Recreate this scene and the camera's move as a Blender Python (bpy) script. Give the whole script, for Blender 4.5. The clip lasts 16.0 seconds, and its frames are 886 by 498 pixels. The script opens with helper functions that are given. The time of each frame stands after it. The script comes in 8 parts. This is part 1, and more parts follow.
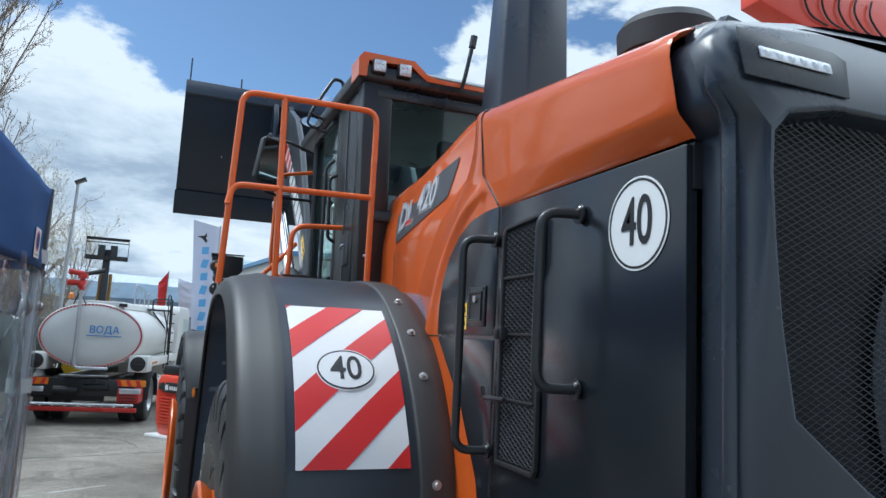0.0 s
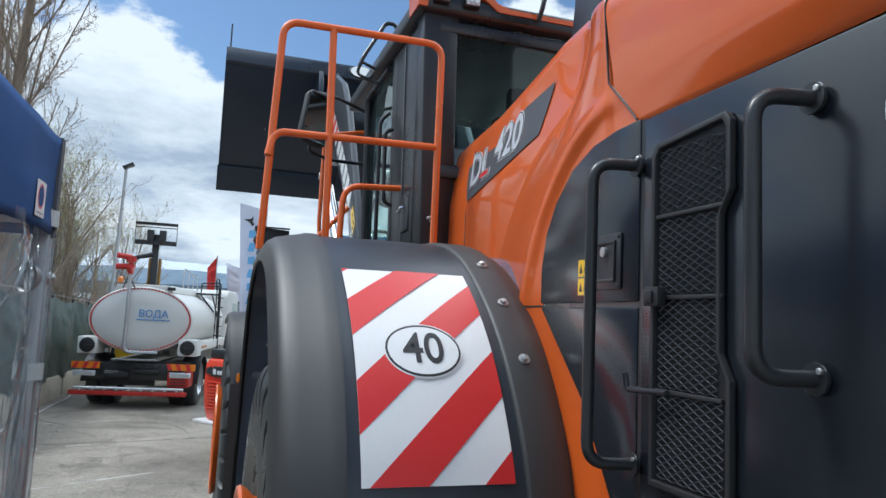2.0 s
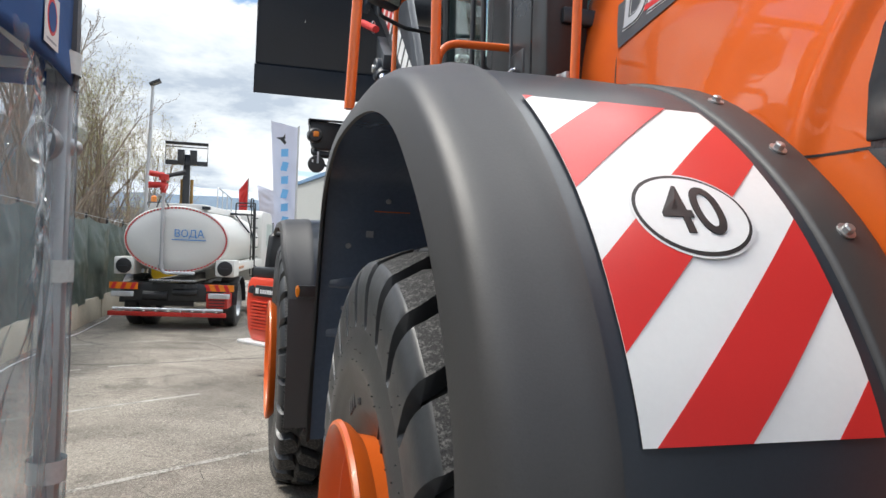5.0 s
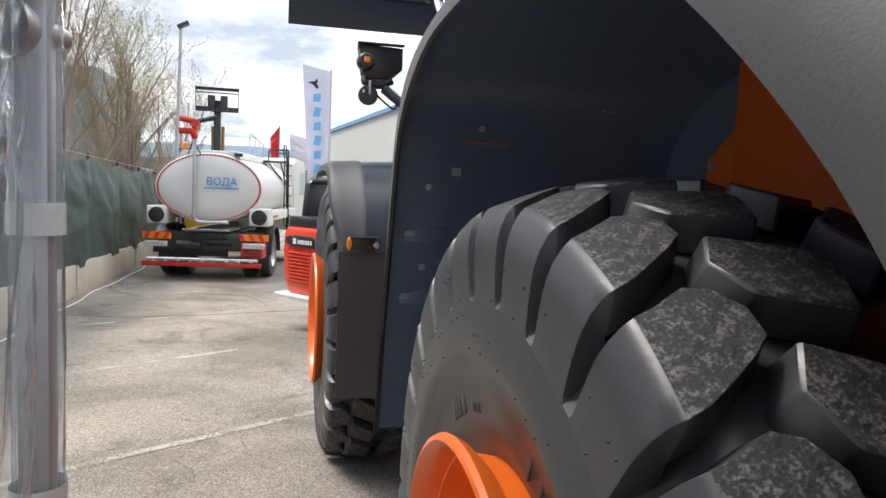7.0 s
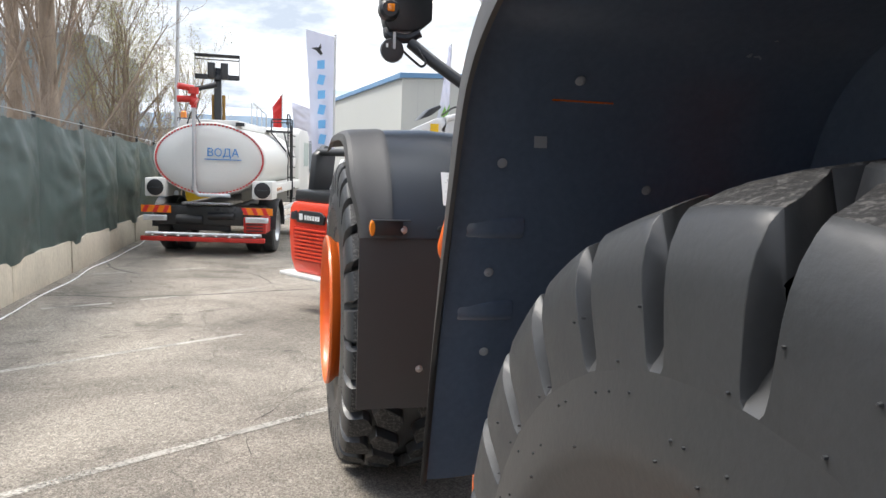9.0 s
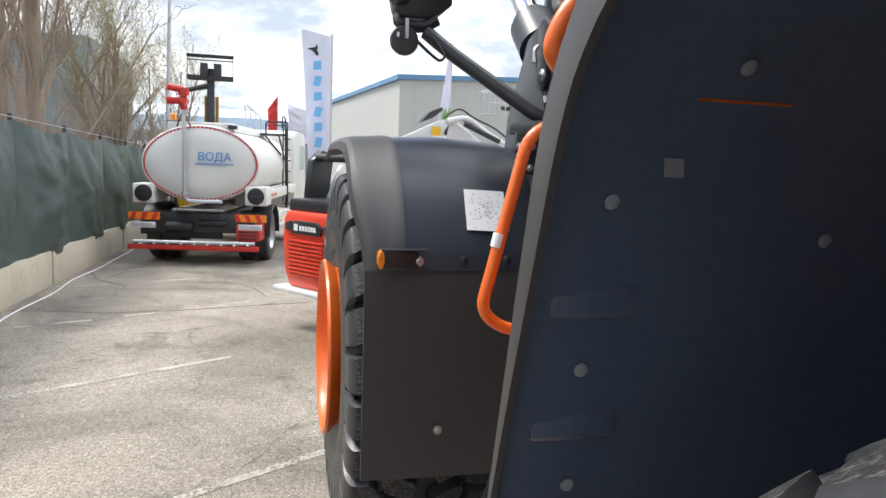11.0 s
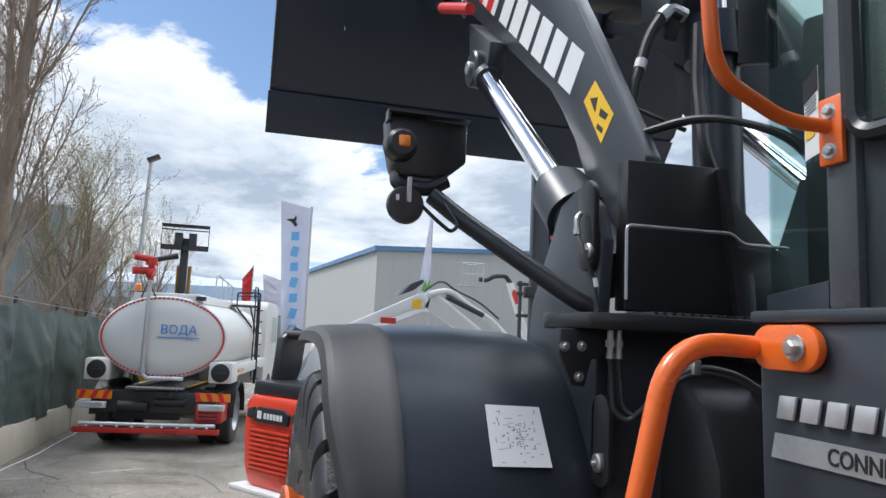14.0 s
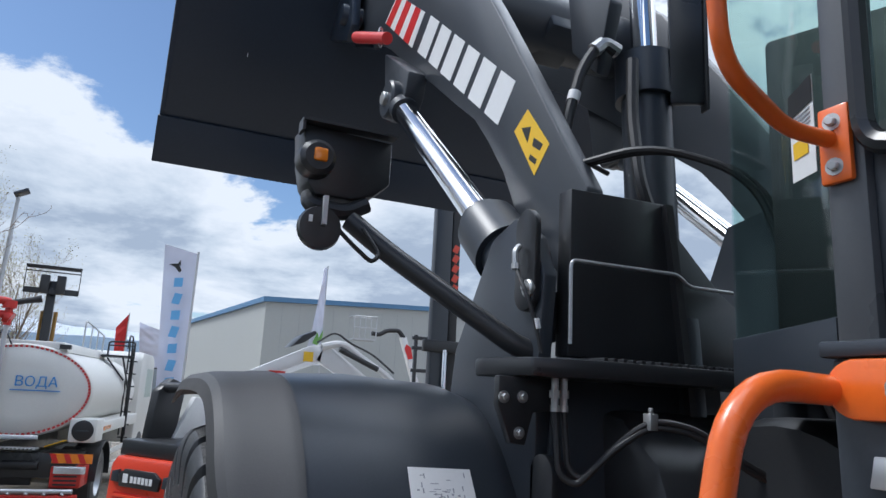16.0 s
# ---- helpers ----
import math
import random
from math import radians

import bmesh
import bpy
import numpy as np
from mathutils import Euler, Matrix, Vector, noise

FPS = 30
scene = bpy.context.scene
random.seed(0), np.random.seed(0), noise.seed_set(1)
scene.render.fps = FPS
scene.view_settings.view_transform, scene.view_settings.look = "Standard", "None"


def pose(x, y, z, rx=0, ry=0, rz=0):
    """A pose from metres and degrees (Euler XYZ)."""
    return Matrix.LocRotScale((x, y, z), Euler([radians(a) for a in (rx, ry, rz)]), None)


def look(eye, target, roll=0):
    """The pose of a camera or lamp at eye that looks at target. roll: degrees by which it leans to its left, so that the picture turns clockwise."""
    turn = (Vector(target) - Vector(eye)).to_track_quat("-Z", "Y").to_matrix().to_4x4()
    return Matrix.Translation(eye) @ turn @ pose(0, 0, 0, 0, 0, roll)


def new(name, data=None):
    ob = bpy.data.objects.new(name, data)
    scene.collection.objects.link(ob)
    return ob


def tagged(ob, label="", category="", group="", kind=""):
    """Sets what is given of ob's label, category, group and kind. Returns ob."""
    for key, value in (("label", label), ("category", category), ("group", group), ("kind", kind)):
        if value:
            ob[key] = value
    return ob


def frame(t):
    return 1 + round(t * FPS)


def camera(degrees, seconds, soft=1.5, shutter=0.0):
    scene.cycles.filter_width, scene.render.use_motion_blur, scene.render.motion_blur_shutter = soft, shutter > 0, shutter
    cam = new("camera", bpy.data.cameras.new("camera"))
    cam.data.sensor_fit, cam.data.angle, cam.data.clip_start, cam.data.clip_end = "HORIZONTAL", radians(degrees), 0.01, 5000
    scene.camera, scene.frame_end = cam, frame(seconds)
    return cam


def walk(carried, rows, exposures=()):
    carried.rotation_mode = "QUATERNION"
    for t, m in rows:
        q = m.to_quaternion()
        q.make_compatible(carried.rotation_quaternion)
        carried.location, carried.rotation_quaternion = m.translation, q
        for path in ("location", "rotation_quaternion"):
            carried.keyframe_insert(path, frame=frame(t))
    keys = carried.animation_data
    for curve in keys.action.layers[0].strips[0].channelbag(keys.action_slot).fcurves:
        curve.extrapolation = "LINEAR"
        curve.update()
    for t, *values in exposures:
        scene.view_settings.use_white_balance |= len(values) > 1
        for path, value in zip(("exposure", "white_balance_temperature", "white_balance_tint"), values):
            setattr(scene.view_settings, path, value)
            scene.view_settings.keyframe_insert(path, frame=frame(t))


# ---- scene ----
cam = camera(65.2, 16.0)
METRES, EYE, TURN = 4.4, 1.99, -21.5
ROWS = [
    (0.0, 0.0, 0.0, 0.0, -0.37, 7.4, -2.88),
    (0.5, -0.0096, 0.0309, -0.0062, 0.2, 7.38, -2.88),
    (1.0, -0.0183, 0.0715, -0.007, 0.88, 7.32, -2.77),
    (1.5, -0.0268, 0.1061, -0.0067, 2.05, 6.96, -2.74),
    (2.0, -0.035, 0.1351, -0.0093, 3.35, 5.91, -2.57),
    (2.5, -0.0463, 0.1579, -0.0131, 4.04, 4.88, -2.49),
    (3.0, -0.0618, 0.1839, -0.0158, 4.5, 4.04, -2.51),
    (3.5, -0.0783, 0.2101, -0.0196, 4.73, 3.51, -2.51),
    (4.0, -0.0961, 0.2383, -0.0265, 4.91, 2.51, -2.43),
    (4.5, -0.1133, 0.2638, -0.0341, 5.06, 1.04, -2.34),
    (7.0, -0.1975, 0.4262, -0.0482, 7.97, -4.69, -2.24),
    (7.5, -0.2177, 0.4588, -0.0481, 8.02, -5.45, -2.21),
    (8.0, -0.2334, 0.489, -0.05, 8.29, -6.37, -2.13),
    (10.5, -0.285, 0.654, -0.0371, 7.98, -7.33, -2.14),
    (11.0, -0.2976, 0.6857, -0.0355, 7.91, -6.95, -2.17),
    (11.5, -0.3092, 0.7154, -0.0288, 7.74, -5.98, -2.24),
    (12.0, -0.3185, 0.7429, -0.0248, 7.65, -4.09, -2.28),
    (12.5, -0.325, 0.7706, -0.0242, 7.47, -2.11, -2.26),
    (13.0, -0.3331, 0.8012, -0.0228, 6.85, 1.0, -2.35),
    (13.5, -0.3407, 0.8276, -0.0162, 6.2, 4.19, -2.35),
    (14.0, -0.3464, 0.8498, -0.0136, 5.83, 7.04, -2.45),
    (14.5, -0.3532, 0.8679, -0.0146, 5.11, 9.31, -2.51),
    (15.0, -0.3615, 0.8862, -0.0172, 4.17, 10.87, -2.59),
    (15.5, -0.3686, 0.9042, -0.0177, 1.85, 11.72, -2.61),
    (16.0, -0.3681, 0.9142, -0.0188, -3.21, 12.0, -2.86),
]
EXPOSURES = [(0.0, 0.76, 5600, 2), (1.5, 0.78, 5700, 3), (3.5, 1.02, 6250, 5), (4.5, 1.12, 6500, 7), (7.0, 1.40, 6650, 10), (8.0, 1.45, 6650, 10), (10.5, 1.48, 6600, 9), (11.5, 1.48, 6600, 9), (12.5, 1.44, 6550, 9), (13.5, 1.1, 6350, 9), (14.5, 0.85, 5950, 9), (16.0, 0.72, 5850, 9)]
walk(cam, [(t, pose(0, 0, EYE, 0, 0, TURN) @ pose(METRES * x, METRES * y, METRES * z, 90 + pitch, roll, yaw)) for t, x, y, z, yaw, pitch, roll in ROWS], EXPOSURES)

# ---- world and sun ----
SUN_EL, SUN_AZ = 56.0, -60.0      # degrees above the horizon; azimuth from +y, clockwise seen from above


def link(nt, a, b):
    nt.links.new(a, b)


def build_world():
    w = bpy.data.worlds.new("sky")
    scene.world = w
    w.use_nodes = True
    nt = w.node_tree
    nt.nodes.clear()
    N = nt.nodes.new
    out = N("ShaderNodeOutputWorld")
    sky = N("ShaderNodeTexSky")
    sky.sky_type = 'NISHITA'
    sky.sun_disc = False
    sky.sun_elevation = radians(SUN_EL)
    sky.sun_rotation = radians(SUN_AZ)
    sky.air_density, sky.dust_density, sky.ozone_density = 1.0, 0.6, 2.5
    blue = N("ShaderNodeBackground")
    blue.inputs[1].default_value = 0.075
    link(nt, sky.outputs[0], blue.inputs[0])
    tc = N("ShaderNodeTexCoord")
    sep = N("ShaderNodeSeparateXYZ")
    link(nt, tc.outputs["Generated"], sep.inputs[0])

    def m(op, a, b=None, c=None):
        n = N("ShaderNodeMath")
        n.operation = op
        for i, v in enumerate((a, b, c)):
            if v is None:
                continue
            if isinstance(v, (int, float)):
                n.inputs[i].default_value = v
            else:
                link(nt, v, n.inputs[i])
        return n.outputs[0]
    zc = m('MAXIMUM', sep.outputs[2], 0.0)
    den = m('ADD', zc, 0.22)
    cx, cy = m('DIVIDE', sep.outputs[0], den), m('DIVIDE', sep.outputs[1], den)
    comb = N("ShaderNodeCombineXYZ")
    link(nt, cx, comb.inputs[0])
    link(nt, cy, comb.inputs[1])

    def noise_at(scale, detail, rough, off, dist=0.0):
        mp = N("ShaderNodeMapping")
        mp.inputs["Location"].default_value = off
        link(nt, comb.outputs[0], mp.inputs[0])
        n = N("ShaderNodeTexNoise")
        n.inputs["Scale"].default_value = scale
        n.inputs["Detail"].default_value = detail
        n.inputs["Roughness"].default_value = rough
        n.inputs["Distortion"].default_value = dist
        link(nt, mp.outputs[0], n.inputs["Vector"])
        return n.outputs[0]
    big = noise_at(1.35, 13, 0.60, (3.1, 1.7, 0.4), 0.15)
    # an opening of blue ahead, closed cloud towards the horizon
    gap = N("ShaderNodeVectorMath")
    gap.operation = 'DOT_PRODUCT'
    gap.inputs[1].default_value = Vector((0.09, 0.88, 0.46)).normalized()
    link(nt, tc.outputs["Generated"], gap.inputs[0])
    hole = N("ShaderNodeMapRange")
    hole.interpolation_type = 'SMOOTHSTEP'
    for i, v in ((1, 0.945), (2, 0.998), (3, 0.0), (4, 0.15)):
        hole.inputs[i].default_value = v
    link(nt, gap.outputs["Value"], hole.inputs[0])
    low = N("ShaderNodeMapRange")
    low.interpolation_type = 'SMOOTHSTEP'
    for i, v in ((1, 0.14), (2, 0.46), (3, 0.17), (4, 0.0)):
        low.inputs[i].default_value = v
    link(nt, sep.outputs[2], low.inputs[0])
    wisp = m('MULTIPLY', m('SUBTRACT', noise_at(5.5, 8, 0.62, (1.3, 4.1, 0.0), 0.4), 0.5), 0.16)
    east = N("ShaderNodeMapRange")
    east.interpolation_type = 'SMOOTHSTEP'
    for i, v in ((1, 0.14), (2, 0.46), (3, 0.0), (4, 0.12)):
        east.inputs[i].default_value = v
    link(nt, sep.outputs[0], east.inputs[0])
    big = m('ADD', big, east.outputs[0])
    dens = m('ADD', m('ADD', m('SUBTRACT', big, hole.outputs[0]), low.outputs[0]), wisp)
    mask = N("ShaderNodeMapRange")
    mask.interpolation_type = 'SMOOTHSTEP'
    for i, v in ((1, 0.470), (2, 0.530), (3, 0.0), (4, 1.0)):
        mask.inputs[i].default_value = v
    link(nt, dens, mask.inputs[0])
    shade = noise_at(2.6, 9, 0.60, (7.3, 2.2, 1.0), 0.2)
    thick = m('MULTIPLY', m('SUBTRACT', dens, 0.5), 2.2)
    tone = m('SUBTRACT', m('ADD', shade, 0.42), thick)
    ramp = N("ShaderNodeValToRGB")
    ramp.color_ramp.elements[0].position, ramp.color_ramp.elements[0].color = 0.25, (0.40, 0.46, 0.55, 1)
    ramp.color_ramp.elements[1].position, ramp.color_ramp.elements[1].color = 0.80, (0.83, 0.845, 0.87, 1)
    e = ramp.color_ramp.elements.new(0.5)
    e.color = (0.62, 0.67, 0.73, 1)
    link(nt, tone, ramp.inputs[0])
    cloud = N("ShaderNodeBackground")
    cloud.inputs[1].default_value = 0.95
    link(nt, ramp.outputs[0], cloud.inputs[0])
    # an overcast sky grows brighter towards the zenith
    zen = N("ShaderNodeMapRange")
    zen.interpolation_type = 'SMOOTHSTEP'
    for i, v in ((1, 0.46), (2, 0.86), (3, 0.64), (4, 2.6)):
        zen.inputs[i].default_value = v
    link(nt, sep.outputs[2], zen.inputs[0])
    link(nt, zen.outputs[0], cloud.inputs[1])
    mix = N("ShaderNodeMixShader")
    link(nt, mask.outputs[0], mix.inputs[0])
    link(nt, blue.outputs[0], mix.inputs[1])
    link(nt, cloud.outputs[0], mix.inputs[2])
    link(nt, mix.outputs[0], out.inputs[0])


build_world()
sun_data = bpy.data.lights.new("sun", 'SUN')
sun_data.energy, sun_data.angle, sun_data.color = 1.4, radians(18), (1.0, 0.95, 0.88)
sun = new("sun", sun_data)
_az, _el = radians(SUN_AZ), radians(SUN_EL)
sun.matrix_world = look((0, 0, 30), Vector((0, 0, 30)) - Vector((math.sin(_az) * math.cos(_el), math.cos(_az) * math.cos(_el), math.sin(_el))))
tagged(sun, kind="structure")

# ---- materials ----


def nodes_of(name):
    mt = bpy.data.materials.new(name)
    mt.use_nodes = True
    nt = mt.node_tree
    return mt, nt, nt.nodes["Principled BSDF"]


def surf(name, col, rough=0.5, metal=0.0, var=0.12, big=1.3, fine=45.0, bump=0.06, rvar=0.12, coat=0.0, spec=0.5, isl=0.0, detail=6.0, stretch=None):
    """A painted, rubber, metal or stone surface: blotches and grain in colour, gloss and relief."""
    mt, nt, b = nodes_of(name)
    N = nt.nodes.new
    tc = N("ShaderNodeTexCoord")
    vec = tc.outputs["Object"]
    if stretch:
        mp = N("ShaderNodeMapping")
        mp.inputs["Scale"].default_value = stretch
        link(nt, vec, mp.inputs[0])
        vec = mp.outputs[0]
    n1, n2 = N("ShaderNodeTexNoise"), N("ShaderNodeTexNoise")
    for n, sc in ((n1, big), (n2, fine)):
        n.inputs["Scale"].default_value = sc
        n.inputs["Detail"].default_value = detail
        n.inputs["Roughness"].default_value = 0.6
        link(nt, vec, n.inputs["Vector"])
    mixf = N("ShaderNodeMix")
    mixf.inputs[0].default_value = 0.45
    link(nt, n1.outputs[0], mixf.inputs[2])
    link(nt, n2.outputs[0], mixf.inputs[3])
    f = mixf.outputs[0]
    if isl:
        oi = N("ShaderNodeObjectInfo")
        ad = N("ShaderNodeMath")
        ad.operation = 'MULTIPLY_ADD'
        link(nt, oi.outputs["Random"], ad.inputs[0])
        ad.inputs[1].default_value = isl
        link(nt, f, ad.inputs[2])
        f = ad.outputs[0]
    cr = N("ShaderNodeMapRange")
    cr.inputs[1].default_value, cr.inputs[2].default_value = 0.25, 0.75
    cr.inputs[3].default_value, cr.inputs[4].default_value = 1 - var, 1 + var
    link(nt, f, cr.inputs[0])
    mul = N("ShaderNodeVectorMath")
    mul.operation = 'SCALE'
    mul.inputs[0].default_value = col[:3]
    link(nt, cr.outputs[0], mul.inputs["Scale"])
    link(nt, mul.outputs[0], b.inputs["Base Color"])
    rr = N("ShaderNodeMapRange")
    rr.inputs[1].default_value, rr.inputs[2].default_value = 0.3, 0.7
    rr.inputs[3].default_value, rr.inputs[4].default_value = max(0.02, rough - rvar), min(1, rough + rvar)
    link(nt, n1.outputs[0], rr.inputs[0])
    link(nt, rr.outputs[0], b.inputs["Roughness"])
    b.inputs["Metallic"].default_value = metal
    b.inputs["Specular IOR Level"].default_value = spec
    b.inputs["Coat Weight"].default_value = coat
    b.inputs["Coat Roughness"].default_value = 0.06
    if bump:
        bp = N("ShaderNodeBump")
        bp.inputs["Strength"].default_value = bump
        bp.inputs["Distance"].default_value = 0.01
        link(nt, n2.outputs[0], bp.inputs["Height"])
        link(nt, bp.outputs[0], b.inputs["Normal"])
    return mt


def clear(name, tint, gloss_rough=0.02, haze=0.0, haze_col=(0.8, 0.85, 0.9), ior=1.45, wrinkle=0.0):
    """A thin clear sheet: tinted see-through with a mirror skin by Fresnel, and some milky haze."""
    mt, nt, b = nodes_of(name)
    N = nt.nodes.new
    nt.nodes.remove(b)
    out = nt.nodes["Material Output"]
    tr, gl, mx = N("ShaderNodeBsdfTransparent"), N("ShaderNodeBsdfGlossy"), N("ShaderNodeMixShader")
    lw, pw, fr = N("ShaderNodeLayerWeight"), N("ShaderNodeMath"), N("ShaderNodeMath")
    lw.inputs[0].default_value = 0.5
    pw.operation, fr.operation = 'POWER', 'MULTIPLY_ADD'
    pw.inputs[1].default_value = 4.5
    link(nt, lw.outputs["Facing"], pw.inputs[0])
    link(nt, pw.outputs[0], fr.inputs[0])
    fr.inputs[1].default_value, fr.inputs[2].default_value = 0.8 * (ior - 1) / 0.45, ((ior - 1) / (ior + 1)) ** 2
    tr.inputs[0].default_value = (*tint, 1)
    gl.inputs["Roughness"].default_value = gloss_rough
    link(nt, fr.outputs[0], mx.inputs[0])
    base = tr.outputs[0]
    tc = N("ShaderNodeTexCoord")
    if wrinkle:
        n = N("ShaderNodeTexNoise")
        n.inputs["Scale"].default_value = 6.0
        n.inputs["Detail"].default_value = 3.0
        mp = N("ShaderNodeMapping")
        mp.inputs["Scale"].default_value = (1.0, 2.2, 0.5)
        link(nt, tc.outputs["Object"], mp.inputs[0])
        link(nt, mp.outputs[0], n.inputs["Vector"])
        bp = N("ShaderNodeBump")
        bp.inputs["Strength"].default_value = wrinkle
        bp.inputs["Distance"].default_value = 0.08
        link(nt, n.outputs[0], bp.inputs["Height"])
        link(nt, bp.outputs[0], gl.inputs["Normal"])
    if haze:
        df, m2 = N("ShaderNodeBsdfDiffuse"), N("ShaderNodeMixShader")
        df.inputs[0].default_value = (*haze_col, 1)
        nz, mr = N("ShaderNodeTexNoise"), N("ShaderNodeMapRange")
        nz.inputs["Scale"].default_value = 3.0
        link(nt, tc.outputs["Object"], nz.inputs["Vector"])
        mr.inputs[3].default_value, mr.inputs[4].default_value = haze * 0.3, haze * 1.7
        link(nt, nz.outputs[0], mr.inputs[0])
        link(nt, mr.outputs[0], m2.inputs[0])
        link(nt, tr.outputs[0], m2.inputs[1])
        link(nt, df.outputs[0], m2.inputs[2])
        base = m2.outputs[0]
    link(nt, base, mx.inputs[1])
    link(nt, gl.outputs[0], mx.inputs[2])
    link(nt, mx.outputs[0], out.inputs[0])
    return mt


def asphalt():
    mt, nt, b = nodes_of("old_asphalt")
    N = nt.nodes.new
    tc = N("ShaderNodeTexCoord")

    def nz(scale, detail=6, rough=0.6, dist=0.0):
        n = N("ShaderNodeTexNoise")
        n.inputs["Scale"].default_value, n.inputs["Detail"].default_value = scale, detail
        n.inputs["Roughness"].default_value, n.inputs["Distortion"].default_value = rough, dist
        link(nt, tc.outputs["Object"], n.inputs["Vector"])
        return n.outputs[0]

    def rng(src, a, c, lo, hi):
        r = N("ShaderNodeMapRange")
        for i, v in ((1, a), (2, c), (3, lo), (4, hi)):
            r.inputs[i].default_value = v
        link(nt, src, r.inputs[0])
        return r.outputs[0]

    def mul(a, c):
        r = N("ShaderNodeMath")
        r.operation = 'MULTIPLY'
        link(nt, a, r.inputs[0])
        link(nt, c, r.inputs[1])
        return r.outputs[0]
    blot = rng(nz(0.55, 5, 0.62, 0.6), 0.32, 0.68, 0.54, 1.08)
    oil = rng(nz(0.9, 6, 0.66, 1.4), 0.56, 0.72, 1.0, 0.48)
    vor = N("ShaderNodeTexVoronoi")
    vor.inputs["Scale"].default_value = 130.0
    link(nt, tc.outputs["Object"], vor.inputs["Vector"])
    stone = rng(vor.outputs["Color"], 0.0, 1.0, 0.45, 1.55)
    grit = rng(nz(320, 3), 0.3, 0.7, 0.75, 1.25)
    chip = N("ShaderNodeTexVoronoi")
    chip.inputs["Scale"].default_value = 62.0
    link(nt, tc.outputs["Object"], chip.inputs["Vector"])
    chips = mul(rng(chip.outputs["Color"], 0.80, 0.97, 1.0, 1.55), rng(nz(34, 5, 0.7), 0.36, 0.64, 0.80, 1.16))
    warp = N("ShaderNodeTexNoise")
    warp.inputs["Scale"].default_value, warp.inputs["Detail"].default_value = 1.6, 5
    link(nt, tc.outputs["Object"], warp.inputs["Vector"])
    addv = N("ShaderNodeVectorMath")
    addv.operation = 'MULTIPLY_ADD'
    link(nt, warp.outputs["Color"], addv.inputs[0])
    addv.inputs[1].default_value = (0.9, 0.9, 0.0)
    link(nt, tc.outputs["Object"], addv.inputs[2])
    cell = N("ShaderNodeTexVoronoi")
    cell.feature = 'DISTANCE_TO_EDGE'
    cell.inputs["Scale"].default_value = 0.30
    link(nt, addv.outputs[0], cell.inputs["Vector"])
    crack = rng(cell.outputs["Distance"], 0.0005, 0.0030, 0.72, 1.0)
    v = mul(mul(mul(blot, oil), mul(mul(stone, grit), chips)), crack)
    sc = N("ShaderNodeVectorMath")
    sc.operation = 'SCALE'
    sc.inputs[0].default_value = (0.292, 0.262, 0.222)
    link(nt, v, sc.inputs["Scale"])
    link(nt, sc.outputs[0], b.inputs["Base Color"])
    b.inputs["Roughness"].default_value = 0.9
    b.inputs["Specular IOR Level"].default_value = 0.25
    bp = N("ShaderNodeBump")
    bp.inputs["Strength"].default_value, bp.inputs["Distance"].default_value = 0.7, 0.006
    link(nt, mul(stone, crack), bp.inputs["Height"])
    link(nt, bp.outputs[0], b.inputs["Normal"])
    return mt


ORANGE = surf("orange_paint", (0.66, 0.112, 0.012), 0.40, 0, 0.05, 0.8, 220, 0.008, 0.04, coat=0.8, spec=0.2)
ORANGE_TUBE = surf("orange_tube_paint", (0.78, 0.14, 0.015), 0.33, 0, 0.06, 3, 150, 0.02, 0.08, coat=0.3)
GREY = surf("charcoal_paint", (0.031, 0.037, 0.046), 0.35, 0, 0.16, 1.1, 160, 0.018, 0.03, spec=0.55)
PANEL = surf("charcoal_panel_paint", (0.012, 0.0145, 0.019), 0.21, 0, 0.14, 0.9, 200, 0.006, 0.03, coat=0.0, spec=0.58)
COWL = surf("charcoal_moulded_plastic", (0.027, 0.034, 0.046), 0.30, 0, 0.14, 1.4, 320, 0.04, 0.08, spec=0.65)
FLARE = surf("black_moulded_rubber", (0.037, 0.0355, 0.035), 0.50, 0, 0.22, 2.2, 260, 0.07, 0.04, spec=0.6)
TYRE = surf("tyre_rubber", (0.036, 0.037, 0.039), 0.40, 0, 0.20, 2.4, 90, 0.06, 0.06, spec=0.6)
TREAD = surf("tread_rubber", (0.033, 0.035, 0.038), 0.36, 0, 0.25, 5.0, 90, 0.06, 0.12, isl=0.1)


